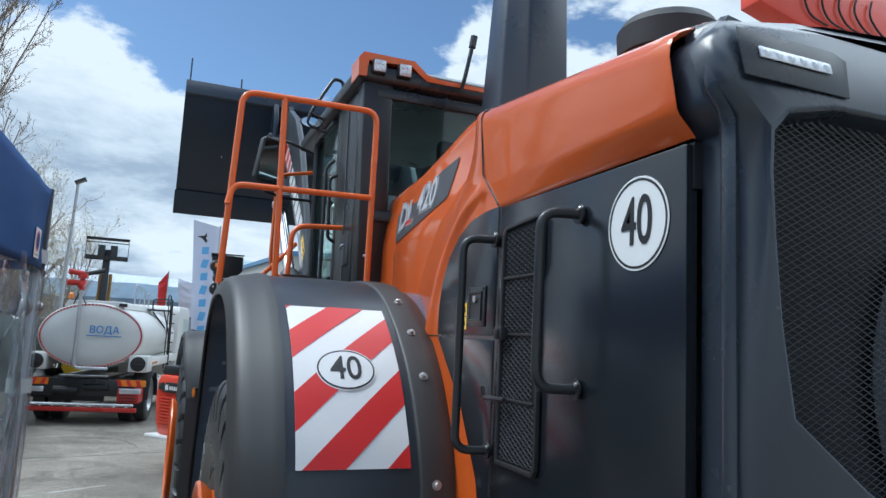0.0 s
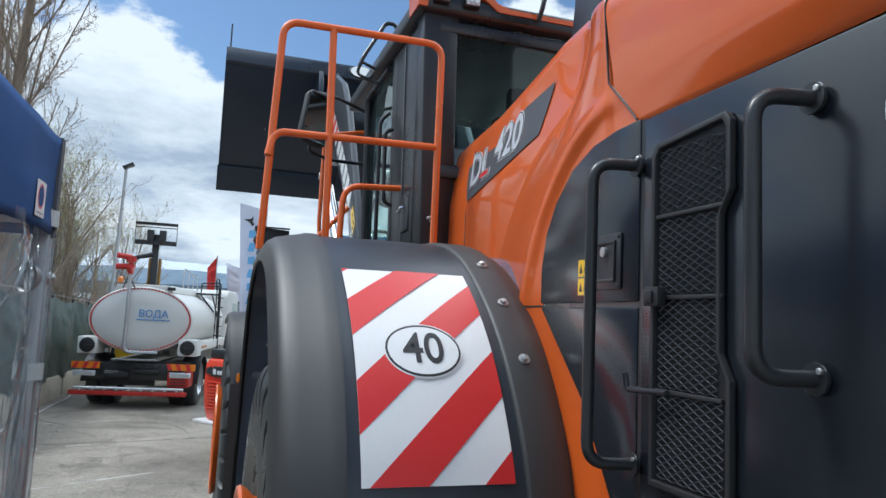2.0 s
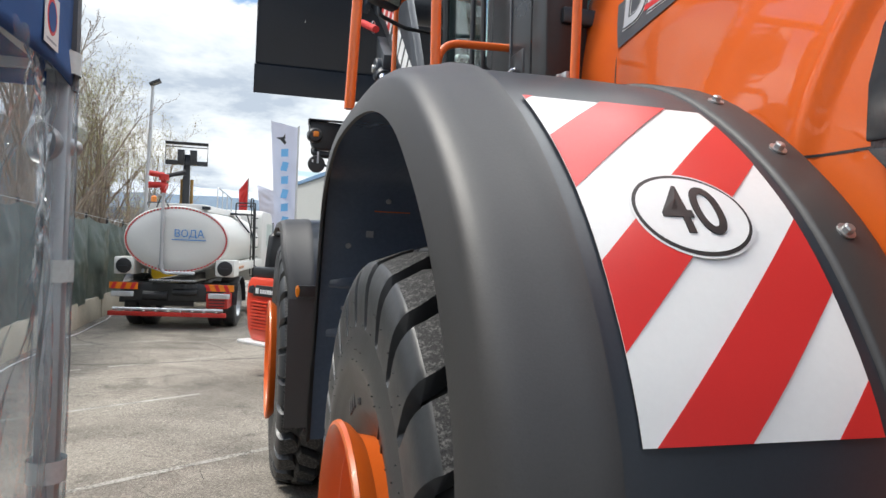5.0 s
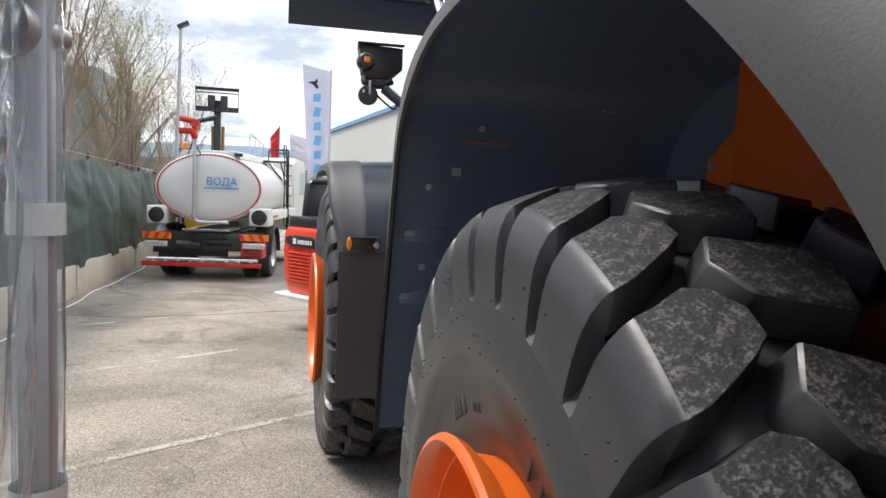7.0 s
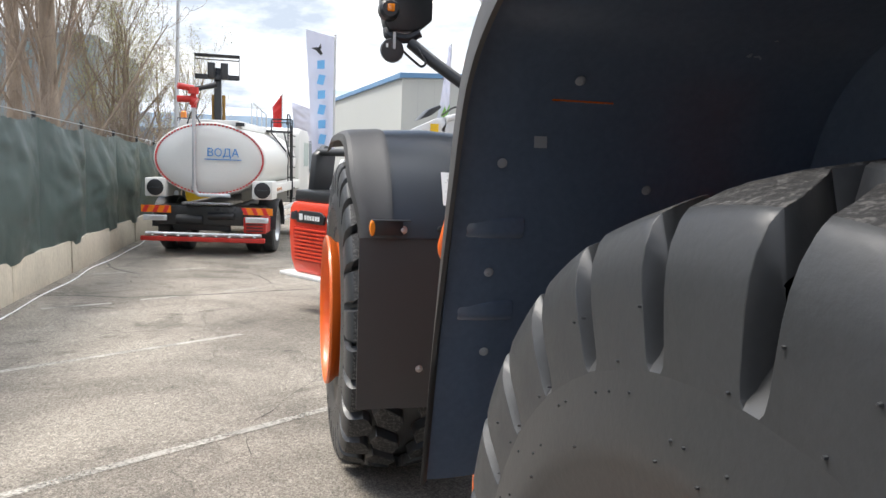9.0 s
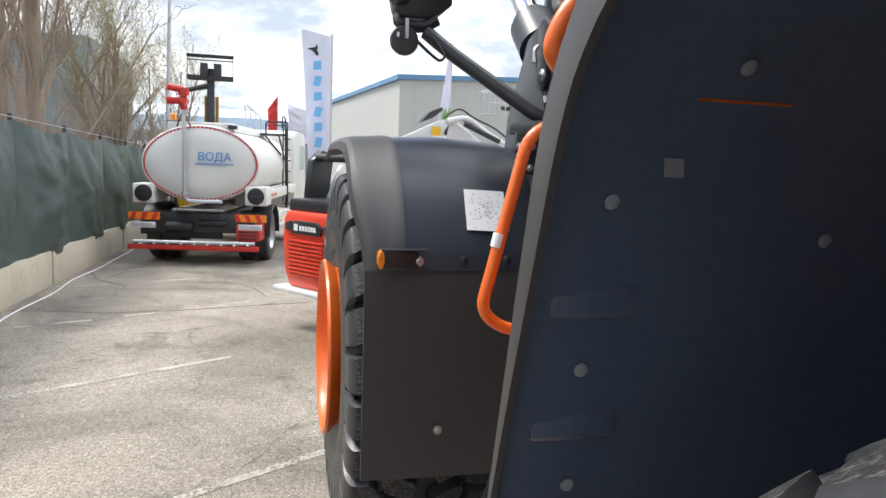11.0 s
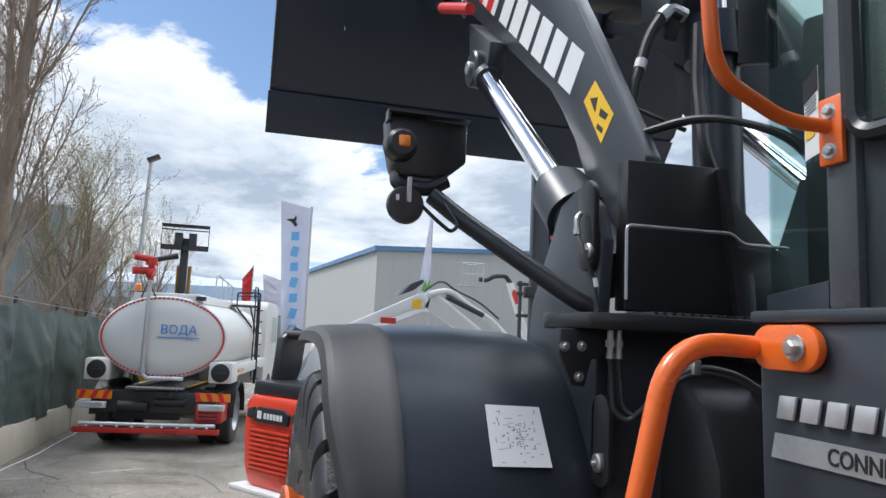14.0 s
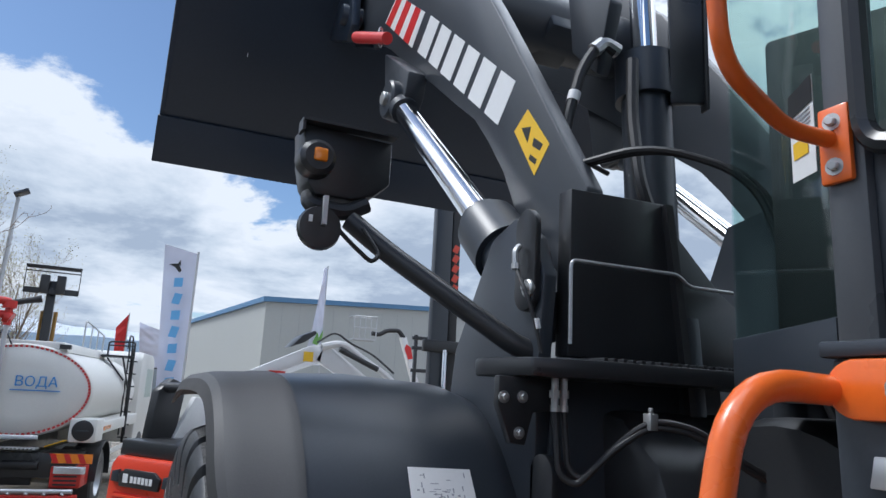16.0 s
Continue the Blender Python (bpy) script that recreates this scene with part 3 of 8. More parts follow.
lug_l, lug_r, mid_l, mid_r = [make_mesh("tread_block", g, TREAD, 0.004, True, 32, 1) for g in (lug_geo(1), lug_geo(-1), mid_geo(1), mid_geo(-1))]
for me_ in (lug_l, lug_r, mid_l, mid_r):
    me_.materials.append(TREADTOP)
    for pl in me_.polygons:
        c = pl.center
        if abs(c.x) < 0.302 and c.length > crown(c.x) - 0.012 and abs(pl.normal.x) < 0.55 and pl.normal.z > 0.55:
            pl.material_index = 1
PH = 3.96                         # degrees by which a shoulder block stands ahead of the top
for cy, ph in ((REAR_AXLE, math.radians(-PH)), (FRONT_AXLE, 0.11)):
    track = 0.572 if cy == REAR_AXLE else 0.507
    for cx, side in ((track, -1), (2 * CX - track, 1)):
        ty = part("tyre", tyre_body(cx, cy, side), TYRE, loader, "black earthmover tyre with deep tread blocks")
        rim = part("rim", rim_geo(cx, cy, side), ORANGE_TUBE, loader, "orange steel wheel rim", angle=40)
        for k in range(LUGS):
            for me, half in ((lug_l, 0.0), (mid_l, 0.0), (lug_r, 0.5), (mid_r, 0.5)):
                a = -2 * math.pi * (k + half) / LUGS + ph
                piece("tread_block", me, Matrix.Translation((cx, cy, AXLE_Z)) @ Matrix.Rotation(a, 4, 'X') @ Matrix.Diagonal((1, 1.012, 1.012, 1)), ty)
        for k in range(12):
            a = 2 * math.pi * k / 12
            bolt(rim, (cx + side * 0.07, cy + 0.27 * math.cos(a), AXLE_Z + 0.27 * math.sin(a)), (side, 0, 0), 1.3)
        if side < 0:
            # raised strokes and mould vents on the outer wall
            for a0, w, h in ((24, 0.014, 0.062), (28, 0.012, 0.062), (30.6, 0.010, 0.062), (33, 0.016, 0.062), (12, 0.006, 0.02), (14, 0.006, 0.02), (16, 0.006, 0.02), (-20, 0.014, 0.06), (-26, 0.014, 0.06)):
                g = box(-0.3105, -0.300, -w / 2, w / 2, 0.478, 0.478 + h)
                part("moulded_stroke", move(g, Matrix.Translation((cx, cy, AXLE_Z)) @ Matrix.Rotation(-math.radians(a0), 4, 'X')), TYRE, ty, bevel=0.002)
            random.seed(44)
            dots = []
            for k in range(150):
                rr_, d = random.choice((0.602, 0.630, 0.665, 0.700, 0.762)), math.radians(k * 2.4 + random.uniform(-0.8, 0.8))
                aa = 0.3345 if rr_ < 0.61 else 0.3318 if rr_ < 0.64 else 0.3270 if rr_ < 0.68 else 0.3250 if rr_ < 0.75 else 0.3257
                dots.append(move(lathe([(-aa + 0.002, 0.0022), (-aa - 0.0035, 0.0018), (-aa - 0.004, 0)], (0, 0, 0), 'x', 5), Matrix.Translation((cx, cy + rr_ * math.sin(d), AXLE_Z + rr_ * math.cos(d)))))
            part("mould_vent", join(*dots), TREAD, ty, kind="stuff")
part("rear_axle", join(rod((0.6, REAR_AXLE, AXLE_Z), (2.78, REAR_AXLE, AXLE_Z), 0.16, 20), lathe([(-0.3, 0.16), (-0.2, 0.3), (0.2, 0.3), (0.3, 0.16)], (CX, REAR_AXLE, AXLE_Z), 'x', 24)), GREY, loader)
part("front_axle", join(rod((0.6, FRONT_AXLE, AXLE_Z), (2.78, FRONT_AXLE, AXLE_Z), 0.16, 20), lathe([(-0.3, 0.16), (-0.2, 0.3), (0.2, 0.3), (0.3, 0.16)], (CX, FRONT_AXLE, AXLE_Z), 'x', 24)), GREY, loader)

# --- rear frame below the hood ---
part("rear_frame", join(box(1.20, 2.18, 1.1, 5.0, 0.72, 1.35), box(1.0, 2.38, 0.95, 1.6, 0.70, 1.28)), GREY, loader, bevel=0.02)
part("counterweight", prism_z([(0.92, 1.75), (0.92, 1.0), (1.02, 0.80), (1.3, 0.70), (2.08, 0.70), (2.36, 0.80), (2.46, 1.0), (2.46, 1.75)], 0.78, 1.36), GREY, loader, "charcoal cast counterweight", bevel=0.03)


# --- orange hood: rear saddle and the front part that flows down to the fender ---
HOODLINE = [(0.9, 2.60), (2.0, 2.782), (2.1, 2.803), (2.2, 2.838), (2.3, 2.872), (2.45, 2.905), (2.6, 2.898), (2.8, 2.868), (3.2, 2.812), (3.9, 2.775)]


def top_z(y):
    """Height of the hood's crown line near its edge."""
    for (y0, z0), (y1, z1) in zip(HOODLINE, HOODLINE[1:]):
        if y <= y1:
            return z0 + (z1 - z0) * (y - y0) / (y1 - y0)
    return HOODLINE[-1][1]


def step_in(y):
    """How far the front hood has stepped in behind its arch: 0 at the seam, 1 further forward."""
    return smooth_step(2.0, 2.45, y)


def mirror_ring(half):
    return list(half) + [(2 * CX - x, y, z) for x, y, z in reversed(half)]


def swoop_x(y, z):
    """Side of the front hood: flush with the panels, stepping in past a flowing crease."""
    dy, dz = y - 1.84, max(z - 1.86, 0)
    a, b = math.hypot(dy, dz) / 0.60 - 1, 1 - math.hypot(dy / 1.235, dz / 0.868)
    u = 0.0 if a <= 0 else 1.0 if b <= 0 else a / (a + b)      # 0 at the panels, 1 at the sharp crease
    k = step_in(y)
    x = 0.918 + 0.045 * max(0, y - 2.0) + k * (0.10 * u ** 2.2 + 0.045 * smooth_step(2.45, 2.8, z))
    x -= (1 - k) * 0.075 * max(0, min(z, 2.71) - 2.483)
    x -= 0.022 * smooth_step(1.88, 2.15, y) * math.exp(-((u - 0.17) / 0.13) ** 2)
    return x


HOOD_REAR = [(0.908, 2.396), (0.902, 2.402), (0.896, 2.409), (0.868, 2.436), (0.862, 2.448), (0.859, 2.465), (0.8445, 2.548), (0.845, 2.570), (0.853, 2.590), (0.872, 2.606), (0.945, 2.640), (1.15, 2.680), (1.4, 2.705)]
HOOD_SEAM = [(0.926, 2.396), (0.922, 2.402), (0.9205, 2.410), (0.9175, 2.468), (0.917, 2.480), (0.9155, 2.497), (0.9015, 2.690), (0.902, 2.712), (0.908, 2.730), (0.925, 2.743), (0.985, 2.758), (1.15, 2.794), (1.4, 2.826)]


def saddle_ring(y, inset=0.0):
    """Hood section: a band that leans out from the panels to a fold, a flat flank, a tight shoulder and a low crown."""
    k = (y - 1.03) / 0.97
    half = []
    for (xa, za), (xb, zb) in zip(HOOD_REAR + [(CX, 2.715)], HOOD_SEAM + [(CX, 2.838)]):
        z = za + (zb - za) * k
        end = min(max(1.886 + (z - 2.405) * 0.966, 1.886), 1.998)      # the seam slants back below the fold
        half.append((xa + (xb - xa) * k + inset, 1.03 + (y - 1.03) * ((end - 1.03) / 0.968 if y > 1.03 else 1), z - (inset if z > 2.5 else 0.0)))
    return mirror_ring(half)


part("hood", loft([saddle_ring(1.034, 0.010), saddle_ring(1.022, 0.003)] + [saddle_ring(1.03 + 0.968 * k / 16) for k in range(17)], closed=False), ORANGE, loader, "glossy orange engine hood", angle=30)
part("hood_underside", join(box(0.915, 2.465, 1.03, 1.88, 2.30, 2.39), prism_y([(0.93, 2.39), (2.45, 2.39), (2.42, 2.60), (0.96, 2.60)], 1.04, 1.10)), BLACK, loader)


def front_hood():
    ny, nz, rings = 150, 130, []
    for i in range(ny + 1):
        y = 1.855 + (3.74 - 1.855) * i / ny
        low = 0.007 if y < 1.997 else 0.0                      # tucked under the engine hood
        top, r = top_z(y) - 0.07 - low, 0.035 + 0.055 * step_in(y)
        half = []
        for j in range(nz + 1):
            z = 1.30 + (top - 1.30) * j / nz
            half.append((swoop_x(y, z) + low, y, z))
        xs = half[-1][0]
        for a in range(1, 7):
            q = a / 6 * math.pi / 2
            half.append((xs + r * (1 - math.cos(q)), y, top + 0.95 * r * math.sin(q)))
        half += [(xs + 0.25, y, top + 0.95 * r + 0.044), (1.45, y, top + 0.95 * r + 0.080), (CX, y, top + 0.95 * r + 0.090)]
        rings.append(mirror_ring(half))
    return loft(rings, closed=False)


part("front_hood", front_hood(), ORANGE, loader, "glossy orange front hood flowing down to the fender", angle=40)


seam_top = top_z(2.0) - 0.07
seam_line = [(swoop_x(y, z) - 0.0005, y, z) for y, z in ((1.886, 2.405), (1.915, 2.437), (1.944, 2.467), (1.998, 2.521), (2.0, 2.60), (2.0, 2.66), (2.0, seam_top))]
seam_x = seam_line[-1][0]
seam_line += [(seam_x + 0.035 * (1 - math.cos(q)), 2.0, seam_top + 0.0335 * math.sin(q)) for q in (0.3, 0.7, 1.1, 1.57)] + [(seam_x + 0.25, 2.0, seam_top + 0.079), (1.45, 2.0, seam_top + 0.115)]
part("hood_seam", tube(seam_line, 0.0028, 6), BLACK, loader)
part("flank_seam", tube([(swoop_x(3.43, z) - 0.0003, 3.43, z) for z in (2.10, 2.25, 2.40, 2.55, 2.70)], 0.0028, 6), BLACK, loader)


def on_hood(y, z, out=0.003):
    return (swoop_x(y, z) - out, y, z)


# dark slanted badge with the model number
BADGE_FOOT = [(3.415, 2.468), (2.676, 2.585)]                                # along y, z
BADGE_TOP = [(3.47, 2.63), (3.055, 2.659), (2.861, 2.733), (2.612, 2.752)]


def on_line(line, t):
    s = t * (len(line) - 1)
    k = min(int(s), len(line) - 2)
    return Vector(line[k]).lerp(Vector(line[k + 1]), s - k)


bv = [on_hood(*on_line(BADGE_FOOT, i / 24).lerp(on_line(BADGE_TOP, i / 24), j / 8), 0.004) for i in range(25) for j in range(9)]
bf = [(i * 9 + j, i * 9 + j + 1, i * 9 + j + 10, i * 9 + j + 9) for i in range(24) for j in range(8)]
part("model_badge", (bv, bf), BADGEGREY, loader, "dark slanted badge")


def badge_writing(name, text, quad, material, bold, out):
    """Letters stretched over a slanted field of the flank: foot rear, foot front, top front, top rear."""
    ob = lettering(name, text, material, loader, Matrix.Identity(4), 1.0, 0.02, 0.0, bold)
    ref = lettering(name, text, material, loader, Matrix.Identity(4), 1.0, 0.02, 0.0, 0.0)
    xs, ys = [v.co.x for v in ref.data.vertices], [v.co.y for v in ref.data.vertices]
    x0, x1, y0, y1 = min(xs), max(xs), min(ys), max(ys)
    bpy.data.objects.remove(ref)
    c = [Vector(p) for p in quad]
    for v in ob.data.vertices:
        a, b = (v.co.x - x0) / (x1 - x0), (v.co.y - y0) / (y1 - y0)
        p = c[0].lerp(c[1], a).lerp(c[3].lerp(c[2], a), b)
        v.co = on_hood(p.x, p.y, out + (0.0006 if v.co.z > 0 else 0.0))


for txt, quad in (("DL", ((3.384, 2.530), (3.158, 2.545), (3.190, 2.661), (3.414, 2.672))), ("420", ((3.110, 2.578), (2.846, 2.586), (2.862, 2.722), (3.138, 2.702)))):
    for mat_, bold, out_ in ((WHITE, 0.062, 0.0052), (SIGNBLACK, 0.046, 0.0062), (GREYWHITE, 0.020, 0.0072)):
        badge_writing("model_number", txt, quad, mat_, bold, out_)
av = [on_hood(y, z, 0.0086) for y, z in ((3.262, 2.541), (3.160, 2.547), (3.166, 2.566), (3.266, 2.560))]
part("model_accent", (av, [(0, 1, 2, 3)]), SIGNRED, loader)

# --- charcoal side panels of the engine bay ---
for mir in (0, 1):
    f = (lambda g: flip_x(g, CX)) if mir else (lambda g: g)
    lab = "satin charcoal side panel"
    pan = part("side_panel", f(prism_x([(1.035, 1.36), (1.832, 1.36), (1.832, 2.388), (1.035, 2.388)], 0.900, 0.93)), PANEL, loader, lab, bevel=0.006)
    up = [(1.845, 2.006), (2.298, 2.006), (2.298, 2.10), (2.275, 2.19), (2.222, 2.27), (2.14, 2.338), (2.04, 2.378), (1.94, 2.392), (1.845, 2.394)]
    part("access_door", f(prism_x(up, 0.899, 0.93)), PANEL, loader, "charcoal access door", bevel=0.005)
    part("lower_panel", f(prism_x([(1.845, 1.36), (1.88, 1.40), (1.935, 1.58), (2.07, 1.78), (2.298, 1.996), (1.845, 1.996)], 0.900, 0.93)), PANEL, loader, bevel=0.005)
part("panel_seam", join(*[loft([[on_hood(y0 + 0.02 * k, z, 0.001) for z in (1.9985, 2.0035)] + [on_hood(y0 + 0.02 * k, z, -0.004) for z in (2.0035, 1.9985)] for k in (0, 1)]) for y0 in [2.30 + 0.02 * q for q in range(10)]]), BLACK, loader)
part("panel_gasket", join(box(0.9035, 0.93, 1.845, 2.290, 1.9945, 2.0075), box(0.9035, 0.93, 1.830, 1.847, 1.40, 2.39)), BLACK, loader)
# round speed sign
c40 = facing((0.8985, 1.18, 2.25), (0, -1, 0), (0, 0, 1))
part("speed_sign", plate(disc_poly(0.100, 0.100, 56), c40, 0.0015), WHITE, loader, "round white speed sticker")
ring = [loft([[(r * math.cos(2 * math.pi * k / 56), r * math.sin(2 * math.pi * k / 56), z) for k in range(56)] for r, z in ((0.0955, 0.0016), (0.0955, 0.0024), (0.0905, 0.0024), (0.0905, 0.0016))], True, False)]
part("sign_ring", move(ring[0], c40), SIGNBLACK, loader)
lettering("speed_number", "40", SIGNBLACK, loader, c40 @ Matrix.Translation((0, 0.0, 0.003)), 0.146, 0.0006, 0, 0.0012, 0.70)


# --- expanded metal ---
def expanded(x0, x1, z0, z1, cell_w, cell_h, wire, depth):
    """Zig-zag strands that meet in diamonds, in the plane of right and up; strands lean back by depth."""
    v, f = [], []
    rows = int((z1 - z0) / (cell_h / 2))
    cols = int((x1 - x0) / (cell_w / 2))
    for r in range(rows + 1):
        zc = z0 + r * cell_h / 2
        base = len(v)
        for c in range(cols + 1):
            x = x0 + c * cell_w / 2
            up = 1 if (c + r) % 2 == 0 else -1
            z = zc + up * (cell_h / 4 - wire * 0.25)
            z = min(max(z, z0), z1)
            v += [(x, z - wire / 2, 0.0), (x, z + wire / 2, depth), (x, z + wire / 2 - wire * 0.15, -0.001)]
        for c in range(cols):
            a = base + c * 3
            f += [(a, a + 3, a + 4, a + 1), (a + 1, a + 4, a + 5, a + 2), (a + 2, a + 5, a + 3, a)]
    return v, f


# vent in the side panel: frame, four meshes, a near-black sheet as the shade behind
vm = facing((0.8965, 1.67, 2.0), (0, -1, 0), (0, 0, 1))      # x to the rear, y up
vent_out = [(-0.112, -0.345), (0.098, -0.345), (0.112, -0.325), (0.112, -0.130), (0.086, -0.085), (0.086, 0.155), (0.112, 0.195), (0.112, 0.315), (0.100, 0.332), (-0.098, 0.318), (-0.112, 0.300)]
vent_in = [(x * 0.90, y * 0.965) for x, y in vent_out]
part("vent_shade", plate(vent_out, vm @ Matrix.Translation((0, 0, -0.001)), 0.002), DARK, loader)
fr = loft([[(x, y, z) for x, y in p] for p, z in ((vent_out, 0.0), (vent_out, 0.012), (vent_in, 0.012), (vent_in, 0.0))], True, False)
vent = part("vent_frame", move(fr, vm), MATT, loader, "black vent frame", bevel=0.003)
for y in (-0.165, 0.012, 0.17):
    part("vent_bar", move(box(-0.10, 0.09, y - 0.0042, y + 0.0042, 0.002, 0.010), vm), MATT, vent, bevel=0.002)
for y0, y1 in ((-0.327, -0.171), (-0.159, 0.006), (0.018, 0.164), (0.176, 0.300)):
    part("vent_mesh", move(expanded(-0.092, 0.075 if y0 > -0.2 and y1 < 0.2 else 0.092, y0, y1, 0.030, 0.0155, 0.0021, 0.003), vm @ Matrix.Translation((0, 0, 0.004))), MESHM, vent, smooth=False, kind="stuff")
part("vent_catch", move(join(box(-0.108, -0.062, -0.005, 0.032, 0.010, 0.030), box(-0.10, -0.075, 0.0, 0.026, 0.03, 0.036)), vm), MATT, vent, bevel=0.004)
part("vent_latch", join(tube([(0.895, 1.83, 1.83), (0.868, 1.83, 1.83), (0.868, 1.70, 1.836)], 0.006, 8, 0.01), tube([(0.868, 1.83, 1.83), (0.868, 1.838, 1.86)], 0.006, 8)), BLACK, loader)
# grab bars
for yb, yt, z0, z1, out in ((1.842, 2.02, 1.68, 2.29, 0.0), (1.39, 1.555, 1.89, 2.30, 0.0)):
    o = 0.895
    dx = -0.105
    pts = [(o, yb, z1), (o + dx * 0.92, yb + 0.02, z1), (o + dx * 0.92, yb + 0.02, z0), (o, yb, z0)]
    gb = part("grab_bar", tube(pts, 0.0125, 14, 0.045, 8), BLACK, loader, "black tubular grab bar")
    for z in (z0, z1):
        part("bar_foot", lathe([(0, 0.024), (0.006, 0.024), (0.010, 0.019)], (0.886, yb, z), 'x', 16, True), BLACK, gb)
        bolt(gb, (0.888, yb - 0.012, z + 0.012), (-1, 0, 0), 0.55)
# paddle lock and yellow pictograms on the access door
lk = facing((0.8985, 1.965, 2.095), (0, -1, 0), (0, 0, 1))
lock = part("paddle_lock", plate([(-0.062, -0.062), (0.062, -0.062), (0.062, 0.062), (-0.062, 0.062)], lk, 0.006), BLACK, loader, bevel=0.004)
part("lock_recess", move(loft([[(x * s, y * s, z) for x, y in ((-0.045, -0.045), (0.045, -0.045), (0.045, 0.045), (-0.045, 0.045))] for s, z in ((1, 0.006), (1, 0.011), (0.9, 0.011), (0.85, 0.007))], True, True), lk), MATT, lock, bevel=0.001)
part("lock_barrel", move(lathe([(0.006, 0.011), (0.015, 0.011), (0.016, 0.008), (0.016, 0)], (0.004, 0.022, 0), 'z', 16), lk), ZINC, lock)
for sx in (-1, 1):
    for sy in (-1, 1):
        part("rivet", move(lathe([(0.005, 0.005), (0.008, 0.004), (0.009, 0)], (0.054 * sx, 0.054 * sy, 0), 'z', 8), lk), MATT, lock)
for z in (2.088, 2.044):
    ym = facing((0.8985, 2.068, z), (0, -1, 0), (0, 0, 1))
    yl = part("warning_label", plate([(-0.024, -0.020), (0.024, -0.020), (0.024, 0.020), (-0.024, 0.020)], ym, 0.001), YELLOW, loader, "yellow pictogram label")
    part("pictogram", plate([(-0.018, -0.012), (-0.003, -0.012), (-0.0105, 0.011)], ym @ Matrix.Translation((0, 0, 0.0011)), 0.0004), SIGNBLACK, yl)
    part("pictogram", plate([(0.004, -0.010), (0.018, -0.006), (0.012, 0.010), (0.006, 0.004)], ym @ Matrix.Translation((0, 0, 0.0011)), 0.0004), SIGNBLACK, yl)


# --- rear cowl with the big grille ---
def both_sides(left, low):
    """An outline from its left edge over the top, mirrored, and closed below by the left low points mirrored."""
    return left + [(2 * CX - x, z) for x, z in reversed(left)] + [(2 * CX - x, z) for x, z in low] + list(reversed(low))


OPEN = both_sides([(0.950, 2.18), (0.945, 2.30), (0.949, 2.375), (0.985, 2.415), (1.10, 2.44), (1.35, 2.445)], [(0.962, 2.04), (0.988, 1.888), (1.155, 1.765), (1.32, 1.68)])


def cowl_face():
    """The rear face: a rounded slab with the grille's opening through it."""
    outer = both_sides([(0.910, 2.28), (0.902, 2.412), (0.866, 2.452), (0.852, 2.545), (0.90, 2.600), (1.10, 2.628)], [(0.906, 1.97), (0.905, 1.82), (0.915, 1.50), (0.93, 1.32)])

    def toward(p, s):
        return [(x + (CX - x) * s, z + (1.97 - z) * s) for x, z in p]
    rings = [(outer, 0.955), (outer, 0.915), (toward(outer, 0.010), 0.897), (toward(outer, 0.035), 0.880), (toward(OPEN, -0.016), 0.868), (toward(OPEN, -0.006), 0.868), (toward(OPEN, 0.004), 0.876), (toward(OPEN, 0.014), 0.905), (toward(OPEN, 0.020), 0.96)]
    return loft([[(x, y + 0.045 * smooth_step(2.44, 2.66, z), z) for x, z in p] for p, y in rings], True, False)


part("rear_cowl", cowl_face(), COWL, loader, "charcoal rear cowl round the radiator grille", angle=62)
part("cowl_neck", loft([saddle_ring(0.955, 0.022), saddle_ring(1.045, 0.022)], closed=False), COWL, loader, angle=50)
for mir in (0, 1):
    base = [(0.935, 1.032), (0.932, 0.99), (0.930, 0.955), (0.900, 0.945), (0.893, 0.925), (0.90, 0.912), (0.94, 0.92), (0.97, 1.032)]
    g = loft([[(x - 0.036 * smooth_step(2.40, 2.455, z) + 0.05 * smooth_step(2.54, 2.61, z), y + 0.03 * smooth_step(2.42, 2.6, z), z) for x, y in base] for z in (1.30, 1.7, 2.1, 2.36, 2.40, 2.425, 2.455, 2.50, 2.55, 2.58, 2.61)])
    part("cowl_side", flip_x(g, CX) if mir else g, COWL, loader, angle=50)
part("cowl_top", loft([mirror_ring([(0.895, 1.035, 2.612 + z), (0.93, y, 2.622 + z), (1.10, y - 0.01, 2.650 + z), (CX, y - 0.02, 2.685 + z)]) for y, z in ((0.945, -0.03), (0.97, -0.008), (1.0, 0.004), (1.045, 0.006))], False), COWL, loader)
# near-black sheet paints the unlit depth behind the grille
part("shaded_core", box(0.93, 2.45, 0.965, 0.98, 1.34, 2.52), DARK, loader)
part("fan_shroud", lathe([(0.945, 0.42), (0.94, 0.40), (0.94, 0.12), (0.935, 0.0)], (CX, 0, 1.95), 'y', 40), GREY, loader)
gm = facing((CX, 0.925, 1.9), (1, 0, 0), (0, 0, 1))
part("grille_mesh", move(expanded(-0.755, 0.755, -0.50, 0.54, 0.027, 0.0135, 0.0019, 0.0025), gm), MESHM, loader, "black expanded-metal grille", smooth=False, kind="stuff")
